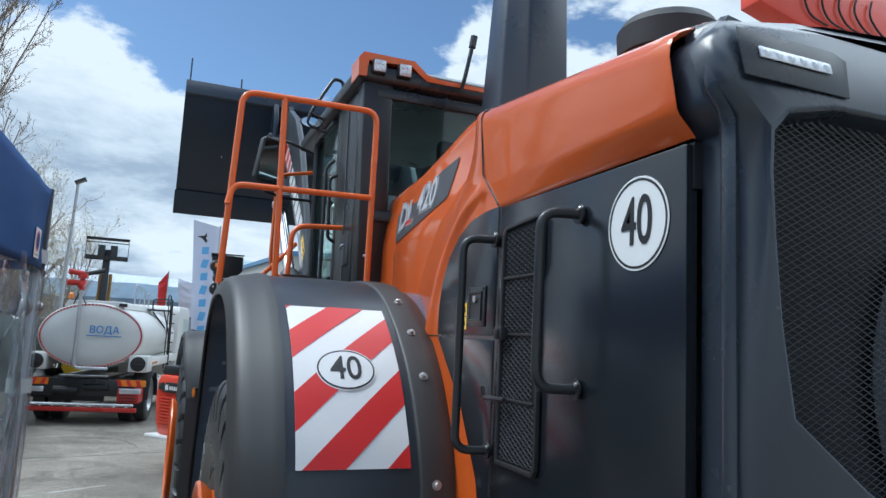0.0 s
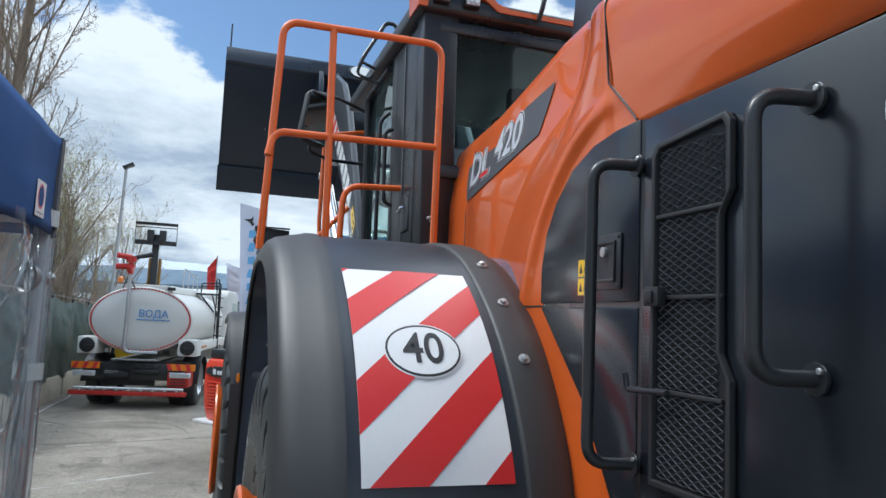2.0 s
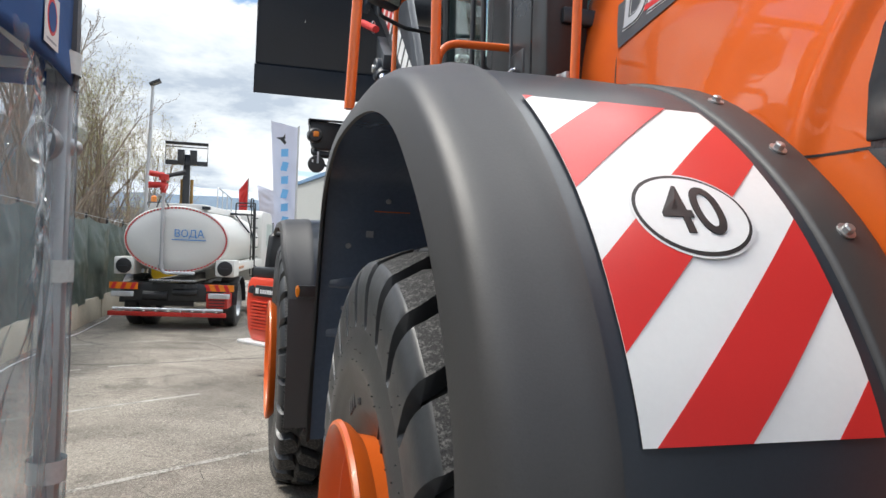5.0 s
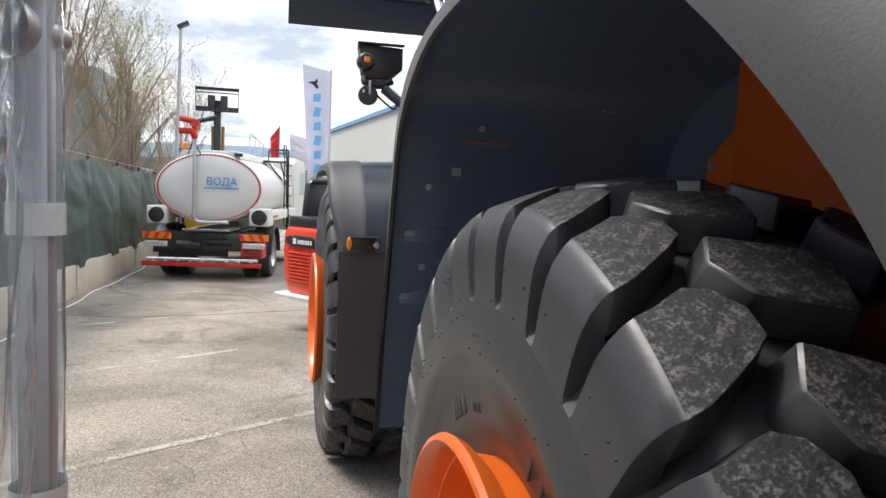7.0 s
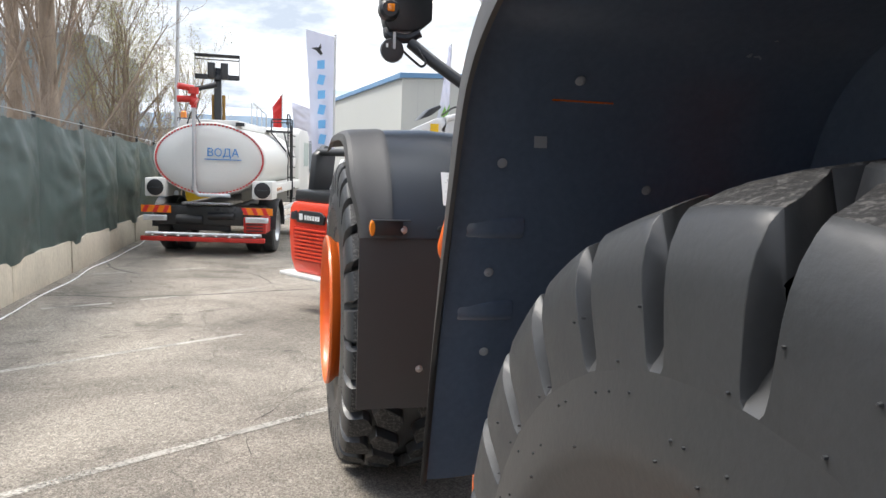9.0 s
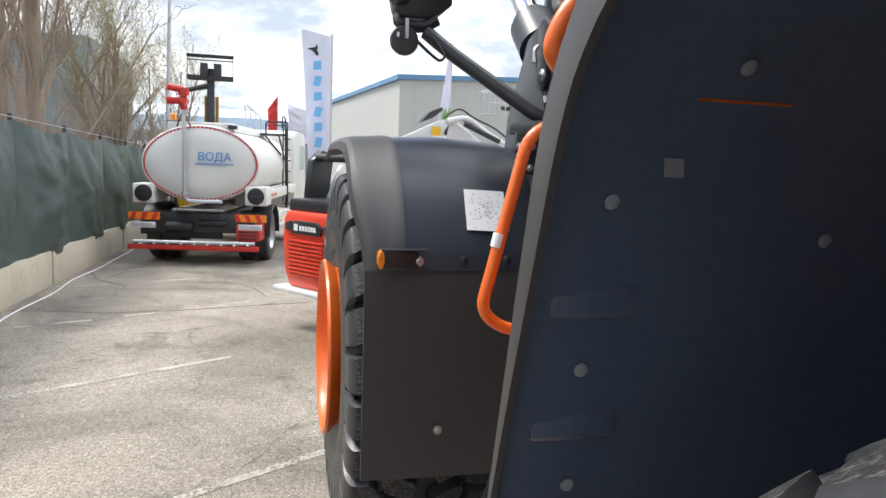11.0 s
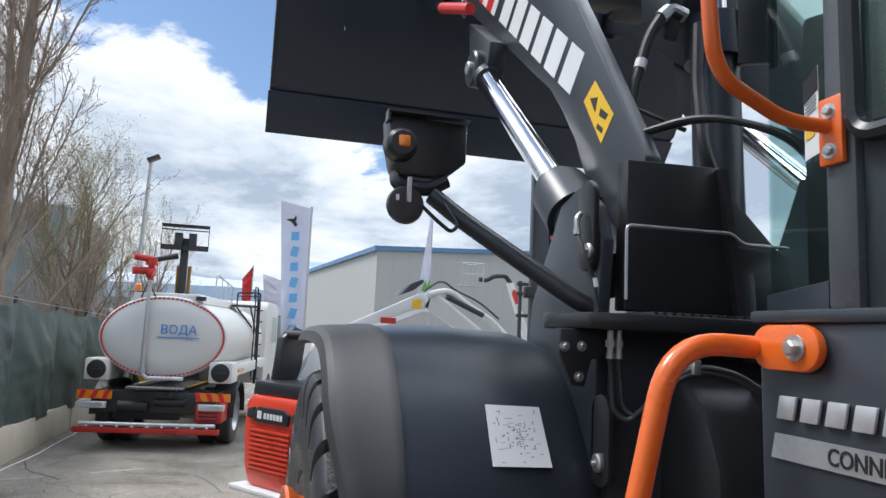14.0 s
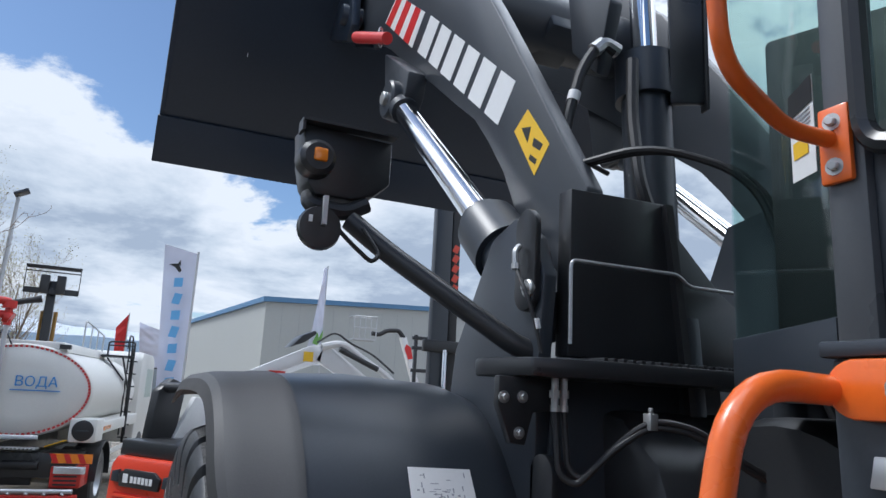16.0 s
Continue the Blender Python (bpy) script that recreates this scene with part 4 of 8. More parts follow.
# work lamp in the cowl
for mir in (0, 1):
    f = (lambda g: flip_x(g, CX)) if mir else (lambda g: g)
    lm = facing((1.005, 0.882, 2.515), (1, 0, 0), (0, 0.22, 1))
    lp = part("work_lamp", f(plate([(-0.125, -0.052), (0.125, -0.052), (0.14, 0.03), (0.11, 0.045), (-0.125, 0.045)], lm, 0.003)), BLACK, loader, "black lamp bar with clear lens", bevel=0.004)
    part("lamp_lens", f(plate([(-0.085, -0.011), (0.088, -0.011), (0.088, 0.011), (-0.085, 0.011)], lm @ Matrix.Translation((0, 0, 0.004)), 0.004)), LENS, lp, bevel=0.004)
    for k in range(6):
        part("lamp_cell", f(move(lathe([(0.008, 0.0095), (0.010, 0.007), (0.011, 0)], (-0.070 + k * 0.029, 0, 0), 'z', 10), lm)), LENS, lp)
# intake cap and exhaust stack
part("intake_cap", lathe([(2.66, 0.140), (2.86, 0.140), (2.862, 0.148), (2.935, 0.152), (2.962, 0.135), (2.970, 0)], (1.335, 1.62, 0), 'z', 36, False), MATT, loader, "round black air-intake cap")
stack = [[(1.33, 2.78), (1.33, 3.02), (1.42, 3.12), (1.66, 3.12), (1.66, 2.70), (1.44, 2.70)], [(1.365, 2.80), (1.365, 2.96), (1.45, 3.04), (1.66, 3.04), (1.66, 2.74), (1.46, 2.74)]]
part("exhaust_shroud", loft([[(x, y, 2.72) for x, y in stack[0]], [(x, y, 3.70) for x, y in stack[1]], [(x + (1.47 - x) * 0.4, y + (2.94 - y) * 0.4, 3.76) for x, y in stack[1]]]), COWL, loader, "tall charcoal exhaust shroud", bevel=0.012)
part("hood_rail", tube([(1.25, 2.45, 2.84), (1.22, 2.47, 2.90), (1.22, 2.95, 2.88), (1.25, 2.98, 2.76)], 0.009, 10, 0.03), STEEL, loader)

# --- rear fenders ---
REARF = [(2.10, 1.16), (2.095, 1.38), (2.125, 1.575), (2.20, 1.73), (2.30, 1.87), (2.42, 1.985), (2.55, 2.078), (2.68, 2.148), (2.84, 2.196), (3.05, 2.222), (3.35, 2.225), (3.62, 2.212), (3.83, 2.178), (3.992, 2.116), (4.103, 2.020), (4.165, 1.910), (4.207, 1.77), (4.278, 1.48), (4.348, 1.18), (4.388, 0.98)]


def along(curve, n=60):
    """Evenly spaced points on a smooth curve through the given ones, with outward normals."""
    pts = [Vector((p[0], p[1], 0)) for p in curve]
    dense = []
    for i in range(len(pts) - 1):
        p0, p1, p2, p3 = pts[max(i - 1, 0)], pts[i], pts[i + 1], pts[min(i + 2, len(pts) - 1)]
        for k in range(12):
            t = k / 12
            dense.append(0.5 * ((2 * p1) + (p2 - p0) * t + (2 * p0 - 5 * p1 + 4 * p2 - p3) * t * t + (3 * p1 - p0 - 3 * p2 + p3) * t ** 3))
    dense.append(pts[-1])
    ln = [0.0]
    for a, b in zip(dense, dense[1:]):
        ln.append(ln[-1] + (b - a).length)
    out, j = [], 0
    for k in range(n + 1):
        d = ln[-1] * k / n
        while j < len(ln) - 2 and ln[j + 1] < d:
            j += 1
        t = (d - ln[j]) / max(ln[j + 1] - ln[j], 1e-9)
        out.append(dense[j].lerp(dense[j + 1], t))
    res = []
    for i, p in enumerate(out):
        tg = (out[min(i + 1, n)] - out[max(i - 1, 0)]).normalized()
        res.append((p.x, p.y, -tg.y, tg.x))
    return res


def fender_strip(path, section):
    """A cross-section of (x, lift along the normal) carried along the fender's line."""
    return loft([[(x, y + ny * h, z + nz * h) for x, h in section] for y, z, ny, nz in path])


def fender_lip(path, section):
    """The same with a section that changes along the line; section(y, z) gives its points."""
    return loft([[(x, y + ny * h, z + nz * h) for x, h in section(y, z)] for y, z, ny, nz in path])


def rear_lip(y, z):
    """The rubber flare hangs deep behind the wheel and is slim before it."""
    d = 0.142 - 0.060 * smooth_step(2.35, 3.4, y) + 0.032 * smooth_step(3.6, 4.02, y) - 0.045 * smooth_step(3.6, 4.02, y) * smooth_step(1.95, 1.25, z)
    return [(0.372, 0.008), (0.343, 0.008), (0.332, 0.004), (0.275, -0.007), (0.248, -0.013), (0.230, -0.024), (0.219, -0.040), (0.212, -d), (0.222, -d - 0.002), (0.240, -0.034 - 0.1 * (d - 0.06)), (0.30, -0.028), (0.372, -0.018)]


rear_path = along(REARF, 72)
SKIN = [(0.365, 0.0), (0.62, 0.004), (0.86, 0.0), (0.862, -0.020), (0.365, -0.020)]
for mir in (0, 1):
    f = (lambda g: flip_x(g, CX)) if mir else (lambda g: g)
    fd = part("rear_fender", f(fender_strip(rear_path, SKIN)), GREY, loader, "satin charcoal rear fender", angle=40)
    part("fender_flare", f(fender_lip(rear_path, rear_lip)), FLARE, fd, "black rubber fender flare", angle=75)
    part("fender_seal", f(fender_strip(rear_path[:52], [(0.792, 0.0025), (0.797, 0.0085), (0.803, 0.010), (0.880, 0.010), (0.900, 0.007), (0.925, -0.008), (0.948, -0.017), (0.948, -0.024), (0.792, -0.012)])), FLARE, fd, angle=50)
    part("fender_liner", f(fender_strip(rear_path, [(0.226, -0.040), (0.300, -0.038), (0.375, -0.030), (0.86, -0.026), (1.138, -0.030), (1.138, -0.040), (0.86, -0.036), (0.375, -0.038), (0.300, -0.046), (0.226, -0.047)])), LINER, fd, "dark moulded fender liner", angle=40)
    part("frame_plate", f(prism_x([(2.6, 1.25), (3.495, 1.25), (3.498, 2.17), (2.6, 2.17)], 1.128, 1.1415)), ORANGE_TUBE, fd, "orange frame plate", bevel=0.004)
    part("frame_plate", f(prism_x([(3.505, 1.25), (3.905, 1.25), (3.905, 1.90), (3.87, 1.925), (3.70, 2.058), (3.505, 2.054)], 1.128, 1.1415)), ORANGE_TUBE, fd, "orange frame plate", bevel=0.004)
    part("frame_plate", f(prism_x([(3.505, 2.062), (3.69, 2.066), (3.545, 2.17), (3.505, 2.17)], 1.128, 1.1415)), ORANGE_TUBE, fd, "orange frame plate", bevel=0.004)
    part("frame_wall", f(box(1.1425, 1.19, 2.2, 4.36, 0.9, 2.24)), LINER, fd)
    part("fender_step", f(join(box(0.43, 0.73, 2.02, 2.11, 1.395, 1.412), box(0.43, 0.73, 2.015, 2.03, 1.37, 1.412))), FLARE, fd, bevel=0.004)
for y, z in ((3.462, 1.848), (3.543, 1.840), (3.874, 1.885), (3.665, 2.03)):
    bolt(loader, (1.128, y, z), (-1, 0, 0), 1.0)
for y, z in ((2.606, 2.112), (2.448, 1.996), (2.300, 1.862), (2.120, 1.55)):
    k = min(range(len(rear_path)), key=lambda i: (rear_path[i][0] - y) ** 2 + (rear_path[i][1] - z) ** 2)
    yy, zz, ny, nz = rear_path[k]
    bolt(loader, (0.848, yy + ny * 0.010, zz + nz * 0.010), (0, ny, nz), 1.0)


def fender_frame(s):
    """Pose on the fender's skin at an arc length index (float)."""
    i = max(0, min(len(rear_path) - 2, int(s)))
    t = s - i
    a, b = rear_path[i], rear_path[i + 1]
    return [a[k] + (b[k] - a[k]) * t for k in range(4)]


def near_index(y, z):
    best = min(((fender_frame(i / 10)[0] - y) ** 2 + (fender_frame(i / 10)[1] - z) ** 2, i / 10) for i in range(0, 10 * (len(rear_path) - 1)))
    return best[1]


part("plate_rib", rod((1.126, 3.66, 1.885), (1.126, 3.80, 1.887), 0.006, 6), ORANGE_TUBE, loader)
S0, S1 = near_index(2.125, 1.578), near_index(2.55, 2.078)


def on_fender(u, v, lift):
    """u across from 0 to 1 of the warning board, v from its foot to its top."""
    y, z, ny, nz = fender_frame(S0 + (S1 - S0) * v)
    x = 0.402 + 0.362 * u
    bow = 0.004 * (1 - abs((x - 0.62) / 0.25))
    return (x, y + ny * (lift + bow), z + nz * (lift + bow))


def fender_patch(outline, lift, thick=0.0008, cut=18):
    """A flat outline in (u, v), cut into strips that follow the fender's bend."""
    v, f, seen = [], [], {}

    def vert(a, b, low):
        key = (round(a, 4), round(b, 4), low)
        if key not in seen:
            seen[key] = len(v)
            v.append(on_fender(a, b, lift - (thick if low else 0)))
        return seen[key]
    for i in range(cut):
        seg = clip_band(outline, i / cut, (i + 1) / cut)
        if len(seg) < 3:
            continue
        up, dn = [vert(a, b, 0) for a, b in seg], [vert(a, b, 1) for a, b in seg]
        n = len(seg)
        if len(set(up)) < 3:
            continue
        f.append(tuple(dict.fromkeys(up)))
        for k in range(n):
            b0, b1 = seg[k][1], seg[(k + 1) % n][1]
            cutline = abs(b0 - b1) < 1e-6 and any(abs(b0 - j / cut) < 1e-6 for j in range(1, cut))
            if not cutline and up[k] != up[(k + 1) % n]:
                f.append((up[k], dn[k], dn[(k + 1) % n], up[(k + 1) % n]))
    return v, f


def clip_band(poly, lo, hi):
    def cut(p, keep, at):
        res = []
        for a, b in zip(p, p[1:] + p[:1]):
            ia, ib = keep(a[1]), keep(b[1])
            if ia:
                res.append(a)
            if ia != ib:
                t = (at - a[1]) / (b[1] - a[1])
                res.append((a[0] + (b[0] - a[0]) * t, at))
        return res
    p = cut(list(poly), lambda y: y >= lo, lo)
    return cut(p, lambda y: y <= hi, hi) if len(p) > 2 else p


board = part("warning_board", fender_patch([(0, 0), (1, 0), (1, 1), (0, 1)], 0.0055, 0.001), WHITE, loader, "white warning board with red diagonal stripes", angle=60)
# red stripes rise from the outer edge to the inner one
for s0, s1 in ((0.972, 1.2), (0.572, 0.772), (0.172, 0.372), (-0.228, -0.028), (-0.628, -0.428)):
    k = 0.54
    para = [(0, s0 - 0.0), (0, s1), (1, s1 + k), (1, s0 + k)]
    c = clip_band(para, 0.0, 1.0)
    if len(c) > 2:
        part("red_stripe", fender_patch(c, 0.0064, 0.0007), SIGNRED, board, angle=60)
OV = (near_index(2.30, 1.87) - S0) / (S1 - S0)
oval = [(0.485 + 0.270 * math.cos(2 * math.pi * k / 48), OV + 0.120 * math.sin(2 * math.pi * k / 48)) for k in range(48)]
oval_rim = [(0.485 + 0.280 * math.cos(2 * math.pi * k / 48), OV + 0.126 * math.sin(2 * math.pi * k / 48)) for k in range(48)]
oval_in = [(0.485 + 0.255 * math.cos(2 * math.pi * k / 48), OV + 0.110 * math.sin(2 * math.pi * k / 48)) for k in range(48)]
part("oval_white", fender_patch(oval_rim, 0.0072, 0.0007), WHITE, board, angle=60)
part("oval_ring", fender_patch(oval, 0.0080, 0.0007), SIGNBLACK, board, angle=60)
part("oval_field", fender_patch(oval_in, 0.0088, 0.0007), WHITE, board, angle=60)
number = lettering("speed_number", "40", SIGNBLACK, board, Matrix.Identity(4), 1.0, 0.004, 0, 0.008, 0.80)
for v_ in number.data.vertices:   # laid on the fender's bend
    v_.co = on_fender(0.485 + 0.375 * v_.co.x, OV + 0.198 * v_.co.y, 0.0096 + 0.2 * v_.co.z)

# --- guard rail on the rear fender ---
rr = 0.0155
part("guard_rail", join(
    tube([(0.222, 3.45, 2.20), (0.258, 3.45, 3.155), (0.945, 3.45, 3.165), (0.945, 3.45, 2.215)], rr, 12, 0.07, 7),
    tube([(0.482, 3.45, 2.19), (0.462, 3.45, 3.16)], rr, 12),
    tube([(0.228, 3.43, 2.58), (0.248, 3.45, 2.685), (0.945, 3.45, 2.70)], rr, 12, 0.05, 6)), ORANGE_TUBE, loader, "orange tubular guard rail on the fender")
part("side_rail", tube([(0.62, 4.0, 2.10), (0.64, 4.02, 2.60), (0.95, 4.05, 2.62)], rr, 12, 0.09, 6), ORANGE_TUBE, loader)

# --- cab ---
cab = part("cab_base", join(prism_x([(3.70, 2.25), (4.22, 2.25), (4.40, 1.96), (5.04, 1.96), (5.05, 2.30), (5.04, 2.34), (3.70, 2.34)], 0.97, 2.41)), GREY, loader, "charcoal cab base", bevel=0.02)
for mir in (0, 1):
    f = (lambda g: flip_x(g, CX)) if mir else (lambda g: g)
    part("rear_pillar", f(loft([[(0.955, 3.70, z), (0.955, 3.84, z), (1.12, 3.84, z), (1.12, 3.70, z)] if z < 2.4 else [(0.915, 3.67, z), (0.915, 3.80, z), (1.09, 3.80, z), (1.09, 3.67, z)] for z in (2.26, 3.42)])), BLACK, cab, bevel=0.015)
    part("front_pillar", f(loft([[(0.953, 4.985, 2.0), (0.953, 5.055, 2.0), (1.0, 5.055, 2.0), (1.0, 4.985, 2.0)], [(0.953, 4.985, 2.34), (0.953, 5.055, 2.34), (1.0, 5.055, 2.34), (1.0, 4.985, 2.34)], [(0.93, 4.96, 3.42), (0.93, 5.03, 3.42), (0.98, 5.03, 3.42), (0.98, 4.96, 3.42)]])), PILLAR, cab, "grey cab pillar", bevel=0.012)
    part("middle_pillar", f(loft([[(0.95, 4.26, z), (0.95, 4.33, z), (1.0, 4.33, z), (1.0, 4.26, z)] if z < 2.4 else [(0.925, 4.24, z), (0.925, 4.31, z), (0.98, 4.31, z), (0.98, 4.24, z)] for z in (2.0, 3.42)])), BLACK, cab, bevel=0.01)
    part("side_window", f(loft([[(0.962, 4.33, 2.35), (0.962, 5.02, 2.35), (0.934, 5.0, 3.40), (0.934, 4.31, 3.40)], [(0.967, 4.33, 2.35), (0.967, 5.02, 2.35), (0.939, 5.0, 3.40), (0.939, 4.31, 3.40)]])), SIDEGLASS, cab)
    part("quarter_panel", f(loft([[(0.950, 3.84, 2.26), (0.950, 4.26, 2.26), (0.924, 4.24, 3.40), (0.924, 3.80, 3.40)], [(0.985, 3.84, 2.26), (0.985, 4.26, 2.26), (0.960, 4.24, 3.40), (0.960, 3.80, 3.40)]])), BLACK, cab, "black quarter panel behind the cab door", bevel=0.008)
    part("panel_strip", f(loft([[(0.944, 4.02, 2.30), (0.944, 4.035, 2.30), (0.918, 4.02, 3.36), (0.918, 4.005, 3.36)], [(0.952, 4.02, 2.30), (0.952, 4.035, 2.30), (0.926, 4.02, 3.36), (0.926, 4.005, 3.36)]])), PILLAR, cab)
    part("corner_window", f(loft([[(0.965, 5.055, 2.02), (1.158, 5.43, 2.02), (1.135, 5.40, 3.40), (0.945, 5.03, 3.40)], [(0.970, 5.053, 2.02), (1.163, 5.428, 2.02), (1.140, 5.398, 3.40), (0.95, 5.028, 3.40)]])), SIDEGLASS, cab)
    part("door_frame", f(tube([(0.945, 4.36, 2.30), (0.945, 4.98, 2.30), (0.918, 4.96, 3.36), (0.918, 4.36, 3.36)], 0.018, 8, 0.06)), BLACK, cab)
part("cab_skirt", prism_z([(0.953, 5.052), (1.150, 5.438), (2.230, 5.438), (2.427, 5.052)], 1.93, 2.058), GREY, cab, bevel=0.006)
part("windscreen", loft([[(1.158, 5.435, 2.02), (2.222, 5.435, 2.02), (2.245, 5.405, 3.40), (1.135, 5.405, 3.40)], [(1.158, 5.430, 2.02), (2.222, 5.430, 2.02), (2.245, 5.400, 3.40), (1.135, 5.400, 3.40)]]), SIDEGLASS, cab)
part("rear_window", loft([[(1.05, 3.715, 2.60), (2.33, 3.715, 2.60), (2.36, 3.685, 3.40), (1.02, 3.685, 3.40)], [(1.05, 3.720, 2.60), (2.33, 3.720, 2.60), (2.36, 3.690, 3.40), (1.02, 3.690, 3.40)]]), GLASS, cab)
part("rear_wall", box(1.05, 2.33, 3.70, 3.73, 2.26, 2.60), BLACK, cab, bevel=0.006)
for t in (0, 1):
    z = 3.33 if t else 2.62
    part("rear_frame_bar", box(1.0, 2.38, 3.668, 3.70, z, z + 0.06), BLACK, cab, bevel=0.01)
part("roof", loft([[(0.93, 3.70, 3.40), (2.45, 3.70, 3.40), (2.45, 5.38, 3.40), (0.93, 5.38, 3.40)], [(0.88, 3.64, 3.42), (2.50, 3.64, 3.42), (2.50, 5.46, 3.42), (0.88, 5.46, 3.42)], [(0.88, 3.64, 3.50), (2.50, 3.64, 3.50), (2.50, 5.46, 3.50), (0.88, 5.46, 3.50)], [(1.0, 3.76, 3.56), (2.38, 3.76, 3.56), (2.38, 5.3, 3.56), (1.0, 5.3, 3.56)]]), BLACK, cab, "black cab roof", bevel=0.012)
part("roof_trim", loft([[(x, 3.632, z) for x, z in ((0.875, 3.425), (0.87, 3.53), (0.90, 3.565), (1.20, 3.565), (1.28, 3.50), (1.34, 3.485), (2.04, 3.485), (2.10, 3.50), (2.18, 3.565), (2.48, 3.565), (2.51, 3.53), (2.505, 3.425), (2.46, 3.425), (2.45, 3.52), (2.2, 3.53), (2.10, 3.46), (1.28, 3.46), (1.18, 3.53), (0.93, 3.52), (0.92, 3.425))], [(x, 3.80, z) for x, z in ((0.875, 3.425), (0.87, 3.53), (0.90, 3.575), (1.20, 3.575), (1.28, 3.52), (1.34, 3.505), (2.04, 3.505), (2.10, 3.52), (2.18, 3.575), (2.48, 3.575), (2.51, 3.53), (2.505, 3.425), (2.46, 3.425), (2.45, 3.52), (2.2, 3.53), (2.10, 3.46), (1.28, 3.46), (1.18, 3.53), (0.93, 3.52), (0.92, 3.425))]]), ORANGE, cab, "orange roof trim", angle=25)
for x in (0.985, 1.135, 2.245, 2.395):
    wl = part("work_light", box(x - 0.04, x + 0.04, 3.60, 3.66, 3.445, 3.525), BLACK, cab, "square white work light", bevel=0.008)
    part("light_face", box(x - 0.034, x + 0.034, 3.590, 3.605, 3.451, 3.519), LENS, wl, bevel=0.006)
    for dx in (-0.015, 0.015):
        for dz in (-0.015, 0.015):
            part("light_cell", lathe([(-0.004, 0.010), (0.0, 0.012), (0.004, 0.012)], (x + dx, 3.589, 3.485 + dz), 'y', 10, True), LENS, wl)
part("camera_mast", join(tube([(1.49, 3.62, 3.45), (1.495, 3.59, 3.50), (1.535, 3.585, 3.72)], 0.013, 8, 0.02), rod((1.532, 3.586, 3.70), (1.542, 3.584, 3.77), 0.021, 10)), BLACK, cab)
seat = part("driver_seat", join(box(1.45, 1.95, 4.15, 4.65, 2.45, 2.60), box(1.47, 1.93, 4.08, 4.22, 2.55, 3.10), box(1.55, 1.85, 4.08, 4.18, 3.12, 3.28)), SEATM, cab, "dark cloth driver's seat", bevel=0.04)
part("steering_column", join(rod((CX, 5.1, 2.3), (CX, 4.9, 2.75), 0.05, 10), lathe([(0, 0.19), (0.02, 0.2), (0.03, 0.19), (0.02, 0.175)], (CX, 4.88, 2.78), 'z', 24)), MATT, cab)
part("wrapped_papers", loft([[(1.25 + 0.2 * math.cos(a) * r, 3.85 + 0.1 * math.sin(a) * r, 2.62 + h + 0.03 * math.sin(3 * a)) for a in [k * math.pi / 8 for k in range(16)]] for r, h in ((1.1, 0.0), (1.25, 0.05), (1.0, 0.12), (0.5, 0.17))]), WRAP, cab)
# dash set high, it and the lining near-black: cab's inner shade as colour
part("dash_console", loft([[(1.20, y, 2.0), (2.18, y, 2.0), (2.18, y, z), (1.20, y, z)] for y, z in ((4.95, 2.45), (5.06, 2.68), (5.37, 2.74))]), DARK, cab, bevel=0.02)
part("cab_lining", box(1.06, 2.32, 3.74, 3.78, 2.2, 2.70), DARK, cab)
# door gear seen along the side
part("door_grip", tube([(0.93, 4.20, 2.55), (0.885, 4.20, 2.57), (0.875, 4.20, 2.95), (0.92, 4.20, 2.97)], 0.011, 10, 0.03), BLACK, cab)
dl = part("door_lock", box(0.935, 0.962, 3.88, 4.02, 2.38, 2.58), BLACK, cab, bevel=0.015)
part("door_handle", tube([(0.932, 3.92, 2.50), (0.915, 3.92, 2.50), (0.915, 4.0, 2.49), (0.932, 4.0, 2.49)], 0.009, 8, 0.01), CHROME, dl)
# long grab rails beside the door
part("door_rail", tube([(0.94, 4.34, 2.15), (0.885, 4.34, 2.2), (0.875, 4.34, 3.05), (0.925, 4.34, 3.1)], 0.012, 10, 0.05), BLACK, cab)
# mirrors
for y, z, x, w, h in ((4.80, 3.15, 0.585, 0.095, 0.17),):
    mr = part("rear_mirror", move(prism_y([(-w, -h + 0.03), (-w + 0.03, -h), (w - 0.02, -h), (w, -h + 0.03), (w, h - 0.03), (w - 0.03, h), (-w + 0.03, h), (-w, h - 0.03)], 0, 0.06), Matrix.Translation((x, y, z)) @ Matrix.Rotation(radians(20), 4, 'Z') @ Matrix.Rotation(radians(9), 4, 'Y')), MATT, cab, "black rear-view mirror", bevel=0.015)
    part("mirror_glass", move(box(-w + 0.015, w - 0.015, -0.004, 0.0, -h + 0.02, h - 0.02), Matrix.Translation((x, y, z)) @ Matrix.Rotation(radians(20), 4, 'Z') @ Matrix.Rotation(radians(9), 4, 'Y')), MIRROR, mr)
    part("mirror_arm", tube([(0.93, 5.05, 3.30), (0.72, 4.95, 3.34), (0.58, 4.86, 3.33)], 0.011, 8, 0.03), BLACK, mr)
    part("mirror_arm", tube([(0.93, 5.05, 2.95), (0.70, 4.95, 2.93), (0.55, 4.86, 2.95), (0.55, 4.86, 3.0)], 0.011, 8, 0.03), BLACK, mr)
tm_ = part("mirror_frame", join(tube([(1.02, 4.60, 3.56), (1.00, 4.60, 3.735), (0.935, 4.60, 3.74), (0.80, 4.60, 3.49), (0.77, 4.60, 3.39), (0.88, 4.60, 3.355), (0.935, 4.58, 3.36)], 0.0125, 10, 0.03), rod((0.935, 4.60, 3.42), (0.80, 4.60, 3.47), 0.010, 8)), BLACK, cab, "black tubular mirror frame on the roof edge")
